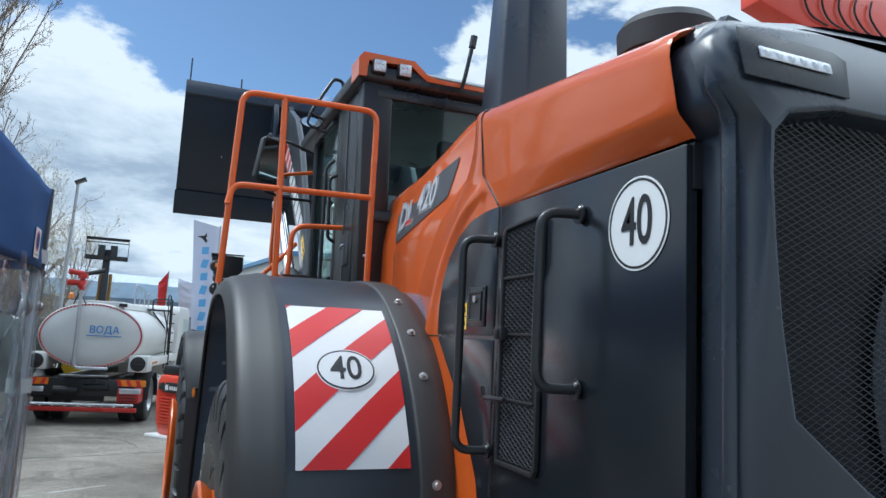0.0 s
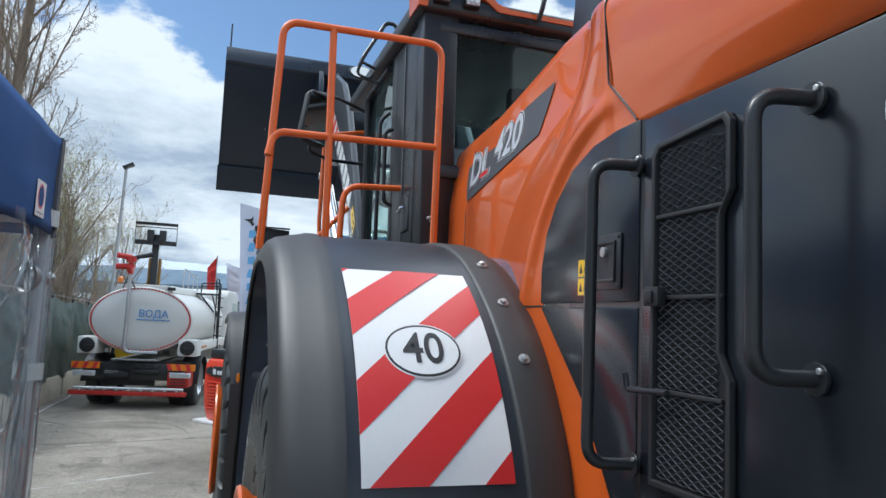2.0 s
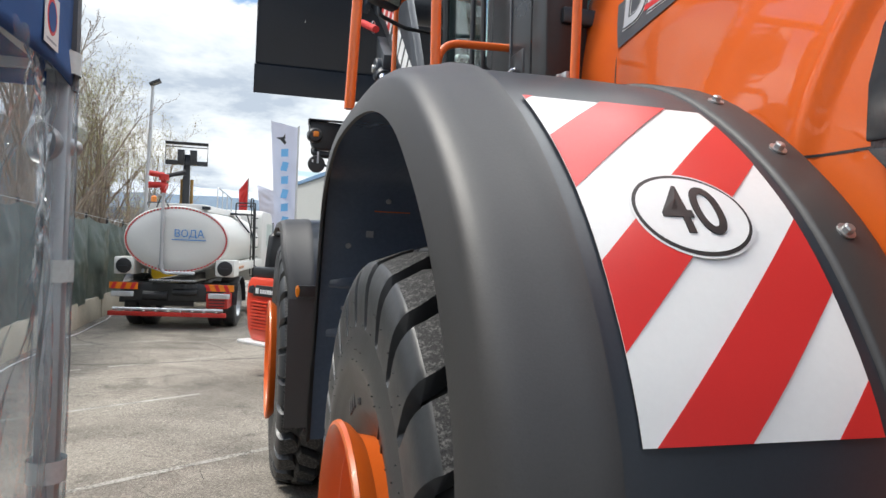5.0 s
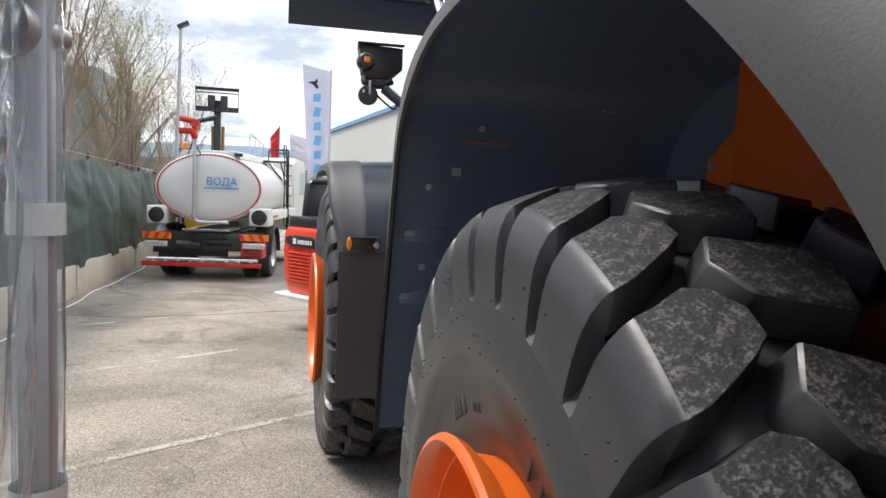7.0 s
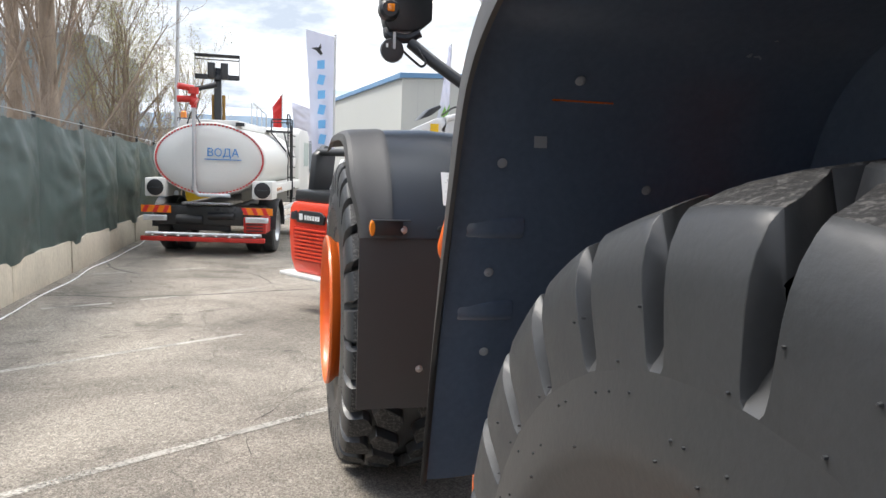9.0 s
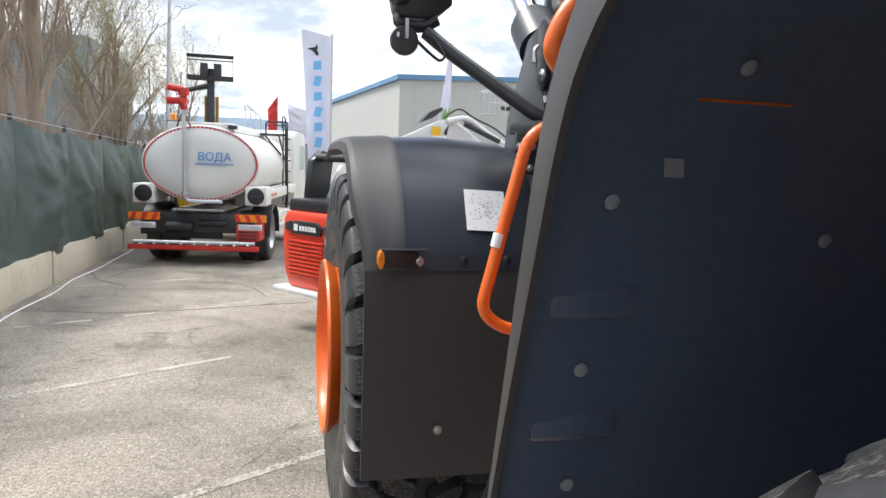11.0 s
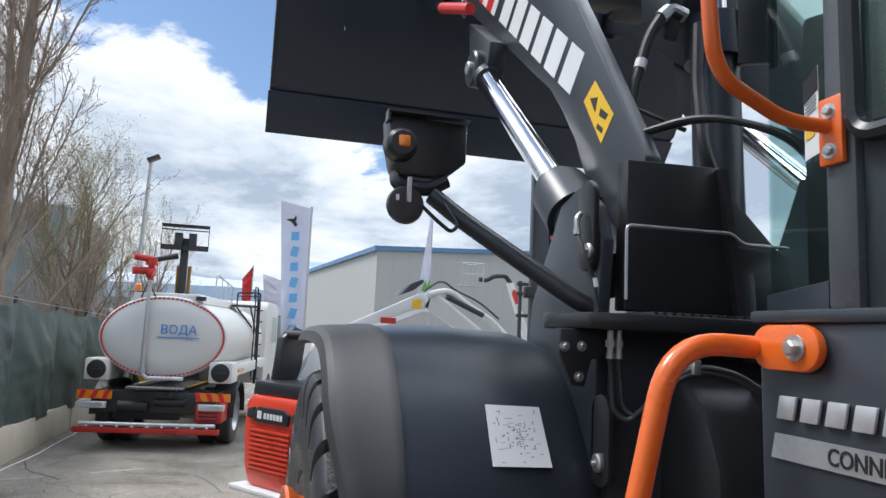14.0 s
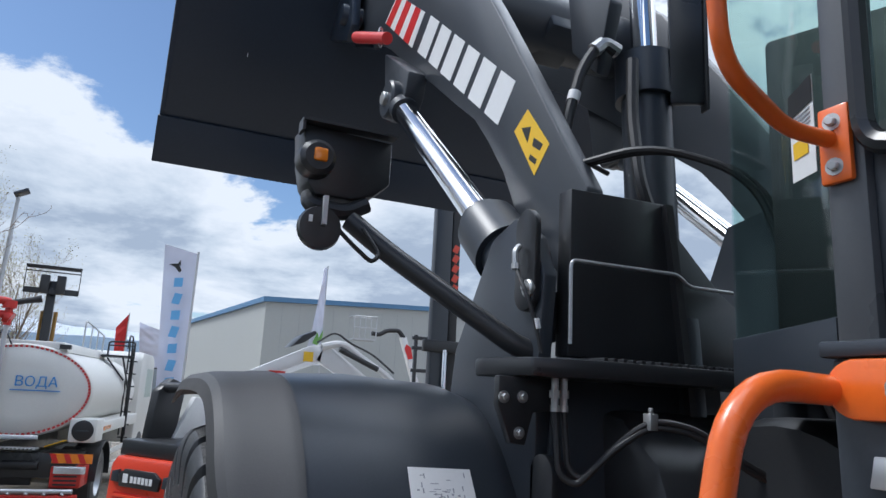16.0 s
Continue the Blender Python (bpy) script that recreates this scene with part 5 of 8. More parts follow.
part("front_mirror", loft([[(0.80 + 0.075 * math.cos(q) * k, 4.605 + dy, 3.405 + 0.040 * math.sin(q) * k) for q in [j * math.pi / 10 for j in range(20)]] for dy, k in ((-0.010, 0.92), (0.0, 1.0), (0.03, 0.8), (0.04, 0.3))]), MATT, tm_, "small oval black mirror")
part("mirror_glass", plate(disc_poly(0.066, 0.034, 24), facing((0.80, 4.5945, 3.405), (1, 0, 0), (0, 0, 1)), 0.002), MIRROR, tm_)
part("side_bracket", join(box(0.60, 0.80, 3.98, 4.02, 2.30, 2.31)), BLACK, cab)

# --- ladder, step box and rails on the side ---
stepbox = part("tank_box", prism_x([(4.32, 1.30), (4.795, 1.66), (4.80, 1.962), (4.32, 1.975)], 0.59, 0.97), GREY, loader, "charcoal step box with raised silver letter shapes", bevel=0.008)
part("box_lid", box(0.583, 0.98, 4.31, 4.806, 1.962, 1.978), GREY, stepbox, bevel=0.004)
# shade of the recess, painted as a near-black slab on the box face
part("recess_shade", box(0.585, 0.60, 4.30, 4.70, 1.55, 1.74), DARK, stepbox)
bm_ = facing((0.589, 4.655, 1.832), (0, -1, 0), (0, 0, 1))
for k in range(6):                # raised maker's mark as plain slanted blocks
    x = -0.092 + k * 0.037
    part("mark_block", plate([(x - 0.016, -0.014), (x + 0.011, -0.014), (x + 0.017, 0.014), (x - 0.010, 0.014)], bm_ @ Matrix.Translation((0, 0.028, 0)), 0.005), SILVER, stepbox, bevel=0.0015)
part("name_strip", plate([(-0.120, -0.034), (0.092, -0.034), (0.099, -0.004), (-0.113, -0.004)], bm_, 0.002), STEEL, stepbox)
lettering("strip_word", "CONNECT", SIGNBLACK, stepbox, bm_ @ Matrix.Translation((0.024, -0.0195, 0.0025)), 0.027, 0.0005, 0.06, 0.0004, 0.86)
LAD = [(0.462, 0.60), (0.465, 1.60), (0.478, 1.605), (0.478, 1.668), (0.484, 1.682), (0.496, 1.690), (0.76, 1.690), (0.76, 0.60)]
ladder = part("ladder", prism_y(LAD, 4.738, 4.752), ORANGE_TUBE, loader, "orange boarding ladder with serrated steps", bevel=0.003)
part("rubber_strip", prism_y([(0.482, 1.622), (0.482, 1.668), (0.488, 1.679), (0.498, 1.686), (0.758, 1.686), (0.758, 1.622)], 4.728, 4.7365), BLACK, ladder, "black rubber strip", bevel=0.002)
part("ladder_side", prism_y([(0.468, 0.60), (0.468, 1.585), (0.72, 1.585), (0.72, 0.60)], 4.345, 4.357), ORANGE_TUBE, ladder, bevel=0.003)
for z in (1.575, 1.22, 0.86, 0.52):
    st = part("step", join(box(0.465, 0.70, 4.36, 4.735, z - 0.008, z), box(0.462, 0.468, 4.36, 4.735, z - 0.085, z + 0.004), box(0.69, 0.70, 4.36, 4.735, z - 0.055, z + 0.01)), ORANGE_TUBE, ladder, bevel=0.002)
    teeth = [prism_y([(x, z - 0.002), (x, z + 0.012), (x + 0.004, z + 0.012), (x + 0.004, z - 0.002)], 4.365 + 0.0235 * q, 4.378 + 0.0235 * q) for x in (0.462, 0.515, 0.57, 0.625, 0.69) for q in range(16)]
    part("step_teeth", join(*teeth), ORANGE_TUBE, st, kind="stuff")
ladder.location = (0.018, 0, -0.028)
bolt(ladder, (0.522, 4.728, 1.652), (0, -1, 0), 0.95)
bolt(ladder, (0.500, 4.738, 1.50), (0, -1, 0), 0.8)
part("reflector", lathe([(0.004, 0.034), (-0.004, 0.034), (-0.006, 0.030), (-0.006, 0)], (0.460, 4.692, 1.553), 'x', 20), AMBER, ladder)
# U-shaped hand rails of the ladder, the far and the near one
for y, nm in ((4.79, 1), (4.335, 0)):
    hr = part("hand_rail", tube([(0.605, y, 1.93), (0.455, y, 1.935), (0.352, y, 1.50), (0.415, y, 1.455), (0.56, y - 0.01, 1.462)], 0.0145, 14, 0.075, 8), ORANGE_TUBE, loader, "orange tubular hand rail")
    if nm:
        part("rail_flange", move(prism_x([(0.030 * math.cos(q) + (0.025 if math.cos(q) > 0 else -0.025), 0.028 * math.sin(q)) for q in [(k + 0.5) * math.pi / 12 for k in range(24)]], -0.008, 0.006), Matrix.Translation((0.582, 4.738, 1.932))), ORANGE_TUBE, hr, bevel=0.004)
        bolt(hr, (0.574, 4.718, 1.932), (-1, 0, 0), 1.0)
        part("rail_tape", tube([(0.391, y, 1.682), (0.384, y, 1.650)], 0.0152, 14), PAPER, hr)
# rail that bends in over the fender's front
part("fender_rail", tube([(0.70, 4.20, 2.52), (0.47, 4.262, 2.26), (0.340, 4.266, 2.11), (0.295, 4.266, 2.055), (0.278, 4.268, 2.005), (0.308, 4.273, 1.974), (0.37, 4.283, 1.964), (0.48, 4.32, 1.958)], 0.0135, 14, 0.06, 6), ORANGE_TUBE, loader, "orange rail bending in over the fender")
# cab grab rail with its bolted foot
cg = part("cab_rail", tube([(0.950, 5.03, 2.335), (0.86, 5.045, 2.34), (0.68, 5.0, 2.385), (0.655, 4.985, 2.50), (0.66, 4.985, 3.10), (0.93, 5.03, 3.16)], 0.0135, 14, 0.09, 9), ORANGE_TUBE, loader, "orange cab grab rail")
part("rail_foot", box(0.938, 0.952, 4.998, 5.052, 2.262, 2.390), ORANGE_TUBE, cg, bevel=0.006)
bolt(cg, (0.938, 5.025, 2.362), (-1, -0.2, 0), 0.9)
bolt(cg, (0.938, 5.025, 2.288), (-1, -0.2, 0), 0.9)
lb = facing((0.972, 5.070, 2.36), (0.457, 0.889, 0), (0, 0, 1))
part("glass_label", plate([(0.0, -0.085), (0.086, -0.080), (0.086, 0.082), (0.0, 0.087)], lb @ Matrix.Translation((0, 0.025, -0.010)), 0.001), PAPER, loader, "white safety label on the glass")
part("label_head", plate([(0.0, 0.040), (0.086, 0.036), (0.086, 0.082), (0.0, 0.087)], lb @ Matrix.Translation((0, 0.025, -0.0118)), 0.001), SIGNBLACK, loader)
part("label_mark", plate([(0.022, -0.045), (0.075, -0.042), (0.075, -0.012), (0.022, -0.015)], lb @ Matrix.Translation((0, 0.025, -0.0118)), 0.001), YELLOW, loader)
for q in range(4):
    part("label_line", plate([(0.010, 0.006 + q * 0.008), (0.075, 0.005 + q * 0.008), (0.075, 0.008 + q * 0.008), (0.010, 0.009 + q * 0.008)], lb @ Matrix.Translation((0, 0.025, -0.0118)), 0.001), GREYPRINT, loader)

# --- articulation: towers, plates and hoses between the halves ---
part("front_frame", join(box(1.05, 2.33, 5.85, 7.6, 0.70, 1.45), box(1.22, 2.16, 4.95, 5.95, 0.75, 1.20)), GREY, loader, bevel=0.02)
for mir in (0, 1):
    f = (lambda g: flip_x(g, CX)) if mir else (lambda g: g)
    tower = part("boom_tower", f(prism_x([(5.80, 1.1), (5.78, 1.9), (5.80, 2.16), (5.95, 2.20), (6.20, 2.20), (6.45, 2.05), (6.6, 1.2)], 1.36, 1.42)) if not mir else f(prism_x([(5.80, 1.1), (5.78, 1.9), (5.80, 2.46), (5.95, 2.62), (6.20, 2.58), (6.45, 2.05), (6.6, 1.2)], 1.36, 1.42)), GREY, loader, "charcoal boom tower plate", bevel=0.008)
    part("tower_plate", f(prism_x([(5.84, 1.35), (5.82, 2.02), (5.80, 2.22), (5.85, 2.33), (5.95, 2.40), (6.08, 2.36), (6.30, 2.05), (6.45, 1.3)], 0.905, 0.945)), GREY, loader, bevel=0.006)
    part("tower_box", f(join(prism_y([(0.978, 2.02), (0.985, 2.462), (1.30, 2.468), (1.325, 2.40), (1.50, 2.235), (1.56, 2.20), (1.56, 2.02)], 5.80, 5.86))), BLACK, loader, "black cover plate", bevel=0.006)
    part("cover_edge", f(tube([(0.968, 5.775, 2.05), (0.968, 5.775, 2.262), (1.32, 5.775, 2.265), (1.36, 5.775, 2.235), (1.52, 5.775, 2.235)], 0.005, 8, 0.02)), STEEL, loader)
    part("cover_rib", f(prism_y([(1.285, 2.46), (1.31, 2.46), (1.40, 1.75), (1.375, 1.75)], 5.778, 5.80)), MATT, loader)
    part("lower_tower", f(loft([[(0.93, 5.80, 1.42), (1.52, 5.80, 1.42), (1.52, 5.95, 1.42), (0.93, 5.95, 1.42)], [(0.93, 5.80, 1.60), (1.52, 5.80, 1.60), (1.52, 5.95, 1.60), (0.93, 5.95, 1.60)], [(0.95, 5.83, 2.0), (1.52, 5.83, 2.0), (1.52, 5.95, 2.0), (0.95, 5.95, 2.0)]])), GREY, loader, bevel=0.01)
    part("foot_plate", f(prism_z([(0.777, 5.86), (0.82, 5.71), (0.98, 5.66), (1.75, 5.66), (1.75, 5.95), (0.90, 5.98), (0.785, 5.93)], 1.962, 2.007)), BLACK, loader, "black serrated foot plate", bevel=0.008)
    for k in range(26):
        x = 0.99 + k * 0.028
        part("plate_tooth", f(box(x, x + 0.012, 5.668, 5.90, 2.005, 2.015)), BLACK, loader, bevel=0.002)
    part("hose_drum", f(lathe([(0, 0.30), (0.0, 0.33), (0.04, 0.35), (0.30, 0.35), (0.34, 0.33)], (1.28, 5.45, 1.55), 'x', 36, True)), BLACK, loader)
    part("wheel_cover", f(prism_x([(5.55, 1.25), (5.55, 1.62), (5.62, 1.78), (5.75, 1.88), (5.84, 1.9), (5.84, 1.25)], 1.10, 1.55)), BLACK, loader, bevel=0.03)
    part("lower_ledge", f(prism_z([(0.90, 5.72), (1.25, 5.60), (1.25, 5.72), (0.90, 5.86)], 1.385, 1.425)), GREY, loader, bevel=0.006)
# pins and eyes on the tower plate
eye = part("pin_eye", move(prism_x([(0.05 * math.cos(a) + (0.14 if math.cos(a) > 9 else 0), 0.05 * math.sin(a) + (0.085 if math.sin(a) > 0 else -0.085)) for a in [k * math.pi / 12 for k in range(24)]], 0.0, 0.02), Matrix.Translation((0.882, 5.86, 2.265))), BLACK, loader, bevel=0.004)
part("pin_head", lathe([(0.872, 0.0), (0.872, 0.020), (0.876, 0.024), (0.886, 0.024)], (0, 5.835, 2.186), 'x', 20), ZINC, eye)
bolt(eye, (0.871, 5.835, 2.186), (-1, 0, 0), 0.8)
part("grease_fitting", join(tube([(0.872, 5.87, 2.30), (0.855, 5.862, 2.285), (0.855, 5.858, 2.25)], 0.009, 8, 0.01), rod((0.855, 5.858, 2.25), (0.855, 5.856, 2.235), 0.012, 8)), ZINC, eye)
part("grease_line", tube([(0.855, 5.856, 2.24), (0.852, 5.80, 2.17), (0.872, 5.785, 2.10), (0.885, 5.775, 2.02)], 0.0055, 8, 0.04), RUBBER, eye)
part("line_clip", rod((0.874, 5.783, 2.105), (0.878, 5.781, 2.08), 0.0075, 8), PAPER, eye)
eye2 = part("pin_eye", move(prism_x([(0.05 * math.cos(a), 0.05 * math.sin(a) + (0.075 if math.sin(a) > 0 else -0.075)) for a in [k * math.pi / 12 for k in range(24)]], 0.0, 0.02), Matrix.Translation((0.905, 5.80, 1.66))), BLACK, loader, bevel=0.004)
part("pin_head", lathe([(0.893, 0.0), (0.893, 0.020), (0.897, 0.026), (0.907, 0.026)], (0, 5.80, 1.60), 'x', 20), ZINC, eye2)
bolt(eye2, (0.892, 5.80, 1.60), (-1, 0, 0), 0.8)
bk = part("hose_bracket", join(prism_y([(0.765, 1.962), (0.765, 1.895), (0.80, 1.81), (0.84, 1.805), (0.86, 1.88), (0.95, 1.89), (0.95, 1.962)], 5.765, 5.79)), BLACK, loader, bevel=0.004)
for x, z in ((0.829, 1.915), (0.779, 1.913), (0.822, 1.833)):
    bolt(bk, (x, 5.765, z), (0, -1, 0), 0.9)
for x, dz in ((0.899, 0.0), (0.924, 0.012)):
    part("hose_coupling", join(rod((x, 5.735, 1.965), (x, 5.735, 1.885), 0.009, 8), rod((x, 5.735, 1.934), (x, 5.735, 1.916), 0.0135, 6), rod((x, 5.735, 1.90), (x, 5.735, 1.885), 0.011, 10)), ZINC, bk)
    o = x - 0.899
    part("hose", tube([(x, 5.735, 1.89), (x + 0.003, 5.73, 1.83), (x + 0.003, 5.72, 1.745 + dz), (x + 0.038 - o * 0.4, 5.70, 1.722 + dz), (1.001 + o * 0.3, 5.64, 1.812 + dz), (1.067, 5.60, 1.866 + dz), (1.158, 5.56, 1.852 + dz), (1.261, 5.50, 1.774 + dz), (1.36, 5.43, 1.72 + dz)], 0.0078, 10, 0.04), RUBBER, bk, "black rubber hydraulic hose")
part("hose_clamp", join(box(1.056, 1.078, 5.588, 5.614, 1.855, 1.892), rod((1.067, 5.60, 1.89), (1.067, 5.60, 1.905), 0.006, 8)), ZINC, bk, bevel=0.004)
for off in (0.0, 0.03):
    part("hose", tube([(1.12 + off * 0.4, 5.97, 2.60), (1.22 + off, 5.76, 2.62), (1.42 + off, 5.60, 2.52), (1.47 + off, 5.55, 2.30), (1.50 + off, 5.52, 2.0), (1.62 + off, 5.35, 1.5)], 0.011, 8, 0.12), RUBBER, loader)
    part("hose", tube([(1.62 + off, 5.5, 2.1), (1.60 + off, 5.45, 1.8), (1.75 + off, 5.3, 1.4)], 0.016, 8, 0.12), RUBBER, loader)

# --- boom arms, lift and tilt cylinders ---
ARM = [(5.868, 2.36), (5.872, 2.50), (6.18, 2.96), (6.46, 3.37), (6.82, 3.86), (7.20, 4.22), (7.70, 4.46), (8.20, 4.52), (8.48, 4.42), (8.50, 4.24), (8.30, 4.12), (8.0, 3.96), (7.70, 3.77), (7.34, 3.50), (7.06, 3.30), (6.78, 3.09), (6.60, 2.96), (6.48, 2.83), (6.36, 2.68), (6.27, 2.52), (6.24, 2.30), (5.9, 2.2)]
for mir in (0, 1):
    f = (lambda g: flip_x(g, CX)) if mir else (lambda g: g)
    arm = part("boom_arm", f(prism_x(ARM, 1.085, 1.145)), BOOM, loader, "charcoal boom arm", bevel=0.008)
    part("arm_lug", f(prism_x([(7.14, 3.38), (7.17, 3.28), (7.23, 3.21), (7.38, 3.21), (7.46, 3.30), (7.52, 3.64)], 1.0, 1.10)), BOOM, arm, bevel=0.012)
    lift = part("lift_cylinder", f(join(rod((1.02, 5.93, 2.13), (1.02, 6.30, 2.442), 0.088, 24))), GREY, loader, "charcoal lift cylinder with a chrome rod")
    part("cylinder_collar", f(join(rod((1.02, 6.19, 2.349), (1.02, 6.325, 2.463), 0.108, 28), rod((1.02, 6.32, 2.458), (1.02, 6.36, 2.492), 0.088, 24))), GREY, lift)
    part("cylinder_rod", f(rod((1.02, 6.35, 2.484), (1.02, 7.29, 3.276), 0.054, 24)), CHROME, lift)
    part("rod_eye", f(join(lathe([(0.955, 0.0), (0.955, 0.085), (0.965, 0.095), (1.075, 0.095), (1.085, 0.085)], (0, 7.31, 3.293), 'x', 28), rod((1.02, 7.29, 3.276), (1.02, 7.20, 3.20), 0.066, 20))), GREY, lift)
    part("rod_pin", f(lathe([(0.935, 0.0), (0.935, 0.03), (0.94, 0.034), (0.955, 0.034)], (0, 7.31, 3.293), 'x', 20)), ZINC, lift)
part("cross_tube", rod((1.10, 7.2, 3.85), (2.28, 7.2, 3.85), 0.17, 28), BOOM, loader)
part("bell_crank", prism_x([(7.0, 3.75), (7.25, 3.65), (7.55, 4.1), (7.65, 4.6), (7.5, 4.75), (7.3, 4.4)], 1.70, 1.90), BOOM, loader, bevel=0.02)
tc_ = part("centre_cylinder", join(rod((1.545, 6.12, 2.20), (1.582, 6.20, 3.05), 0.088, 24), rod((1.580, 6.195, 2.99), (1.585, 6.205, 3.16), 0.110, 24)), GREY, loader, "upright charcoal cylinder")
part("centre_rod", rod((1.585, 6.205, 3.14), (1.615, 6.27, 3.85), 0.048, 20), CHROME, tc_)
part("crank_link", prism_x([(6.2, 3.05), (6.35, 3.2), (6.4, 3.6), (6.25, 3.62), (6.12, 3.3)], 1.36, 1.42), BOOM, loader, bevel=0.01)
for pts, r in (([(1.42, 6.18, 3.14), (1.36, 6.18, 3.16), (1.30, 6.20, 3.06), (1.24, 6.2, 2.85), (1.18, 6.15, 2.55)], 0.020), ([(1.44, 6.1, 3.08), (1.42, 6.08, 2.85), (1.40, 6.02, 2.6), (1.45, 6.0, 2.45)], 0.022), ([(1.12, 6.5, 3.10), (1.4, 6.6, 2.95), (1.8, 6.7, 2.9)], 0.011)):
    part("hose", tube(pts, r, 10, 0.06), RUBBER, loader)
part("hose_coupling", tube([(1.44, 6.18, 3.15), (1.38, 6.18, 3.17), (1.34, 6.185, 3.13)], 0.026, 10, 0.02), ZINC, loader)
part("lamp_guard", join(prism_z([(1.600, 6.090), (1.700, 6.030), (1.715, 6.055), (1.615, 6.115)], 2.955, 3.60), prism_z([(1.700, 6.022), (1.710, 6.016), (1.722, 6.060), (1.712, 6.066)], 2.93, 3.60)), BLACK, loader, "black upright guard plate", bevel=0.004)
part("hose_clamp", rod((1.272, 6.2, 2.96), (1.262, 6.2, 2.925), 0.0225, 12), PAPER, loader)
# stripes, maker's mark as plain slanted blocks, and a warning diamond on the left arm
def on_arm(pts, name, mat_, parent, label="", lift=0.0015):
    """A flat sticker on the left arm's outer face from its (y, z) corners."""
    return part(name, prism_x(pts, 1.085 - lift, 1.085), mat_, parent, label)


def lerp2(a, b, t):
    return (a[0] + (b[0] - a[0]) * t, a[1] + (b[1] - a[1]) * t)


TL, BL, TR, BR = (7.12, 3.68), (7.27, 3.56), (6.26, 2.97), (6.38, 2.85)
for k in range(6):                # the maker's mark as plain slanted blocks
    a, b = k / 6 + 0.012, (k + 1) / 6 - 0.030
    on_arm([lerp2(TL, TR, a), lerp2(TL, TR, b), lerp2(BL, BR, b), lerp2(BL, BR, a)], "mark_block", WHITE, loader)
TL, BL, TR, BR = (7.62, 4.06), (7.80, 3.98), (7.19, 3.73), (7.34, 3.61)
sb = on_arm([TL, TR, BR, BL], "stripe_label", WHITE, loader, "red and white striped label")
for k in range(3):
    a, b = k / 3 + 0.03, k / 3 + 0.21
    on_arm([lerp2(TL, TR, a), lerp2(TL, TR, b), lerp2(BL, BR, b), lerp2(BL, BR, a)], "red_stripe", SIGNRED, sb, lift=0.0024)
yd = on_arm([(6.20, 2.855), (6.065, 2.69), (6.15, 2.61), (6.285, 2.805)], "warning_label", YELLOW, loader, "yellow warning diamond")
on_arm([(6.235, 2.80), (6.175, 2.785), (6.195, 2.735)], "pictogram", SIGNBLACK, yd, lift=0.0024)
on_arm([(6.155, 2.74), (6.10, 2.70), (6.12, 2.685), (6.165, 2.715)], "pictogram", SIGNBLACK, yd, lift=0.0024)
on_arm([(6.175, 2.69), (6.135, 2.66), (6.145, 2.645), (6.185, 2.675)], "pictogram", SIGNBLACK, yd, lift=0.0024)
rp = part("safety_pin", rod((0.97, 7.40, 3.66), (0.90, 7.72, 3.80), 0.032, 14), SIGNRED, loader, "red boom lock pin")
part("pin_ring", tube([(0.96 + 0.02 * math.cos(a), 7.48 + 0.02 * math.cos(a), 3.70 + 0.055 * math.sin(a)) for a in [k * math.pi / 6 for k in range(13)]], 0.004, 6), STEEL, rp)

# --- bucket, tipped, its floor turned to the rear ---
BK0, BK1 = -0.02, 2 * CX + 0.02
BPROF = [(9.39, 3.44), (9.20, 3.70), (9.16, 3.715), (8.55, 4.52), (8.44, 4.64), (8.395, 4.71), (8.40, 4.78), (8.45, 4.86), (8.62, 4.93), (9.0, 5.00), (9.35, 5.03)]
outer = BPROF
inner = [(y + (0.035 if z < 4.9 else 0.02), z + (0.02 if z < 4.9 else -0.03)) for y, z in BPROF]
bucket = part("bucket_shell", prism_x(outer + list(reversed(inner)), BK0 + 0.03, BK1 - 0.03), BUCKET, loader, "dark steel loader bucket tipped forward", angle=45)
part("cutting_edge", prism_x([(9.41, 3.425), (9.205, 3.69), (9.195, 3.678), (9.395, 3.41)], BK0 - 0.01, BK1 + 0.01), BUCKET, bucket, bevel=0.004)
for x in (BK0, BK1 - 0.035):
    part("bucket_side", prism_x(outer + [(9.72, 4.9), (9.9, 4.3), (9.6, 3.7)], x, x + 0.035), BUCKET, bucket, bevel=0.004)
part("bucket_spill", prism_x([(8.37, 4.69), (8.41, 4.67), (8.45, 4.84), (8.41, 4.86)], BK0, BK1), BUCKET, bucket, bevel=0.006)
for x in (1.02, 1.20, 2.16, 2.34):
    part("bucket_ear", prism_x([(8.20, 4.15), (8.30, 4.08), (8.75, 4.3), (8.50, 4.66), (8.34, 4.72), (8.24, 4.5)], x - 0.03, x + 0.03), BUCKET, bucket, bevel=0.015)
part("coupler", join(rod((0.95, 8.34, 4.28), (2.43, 8.34, 4.28), 0.07, 18), box(0.90, 1.30, 8.35, 8.44, 4.68, 4.82), box(2.08, 2.48, 8.35, 8.44, 4.68, 4.82)), BUCKET, bucket, bevel=0.01)
part("level_pin", rod((0.02, 8.42, 4.75), (0.02, 8.44, 5.13), 0.009, 6), BUCKET, bucket)
part("level_pin", rod((0.60, 8.42, 4.76), (0.60, 8.44, 4.98), 0.009, 6), BUCKET, bucket)
# daylight through the drain hole, painted as a white disc
part("drain_hole_light", lathe([(0, 0.013), (-0.004, 0.013), (-0.004, 0)], (0, 0, 0), 'x', 10), WHITE, bucket).matrix_basis = facing((0.47, 8.85, 4.095), (0, 0.8, -0.6), (0.0, -0.6, -0.8)) @ Matrix.Rotation(radians(90), 4, 'Y')

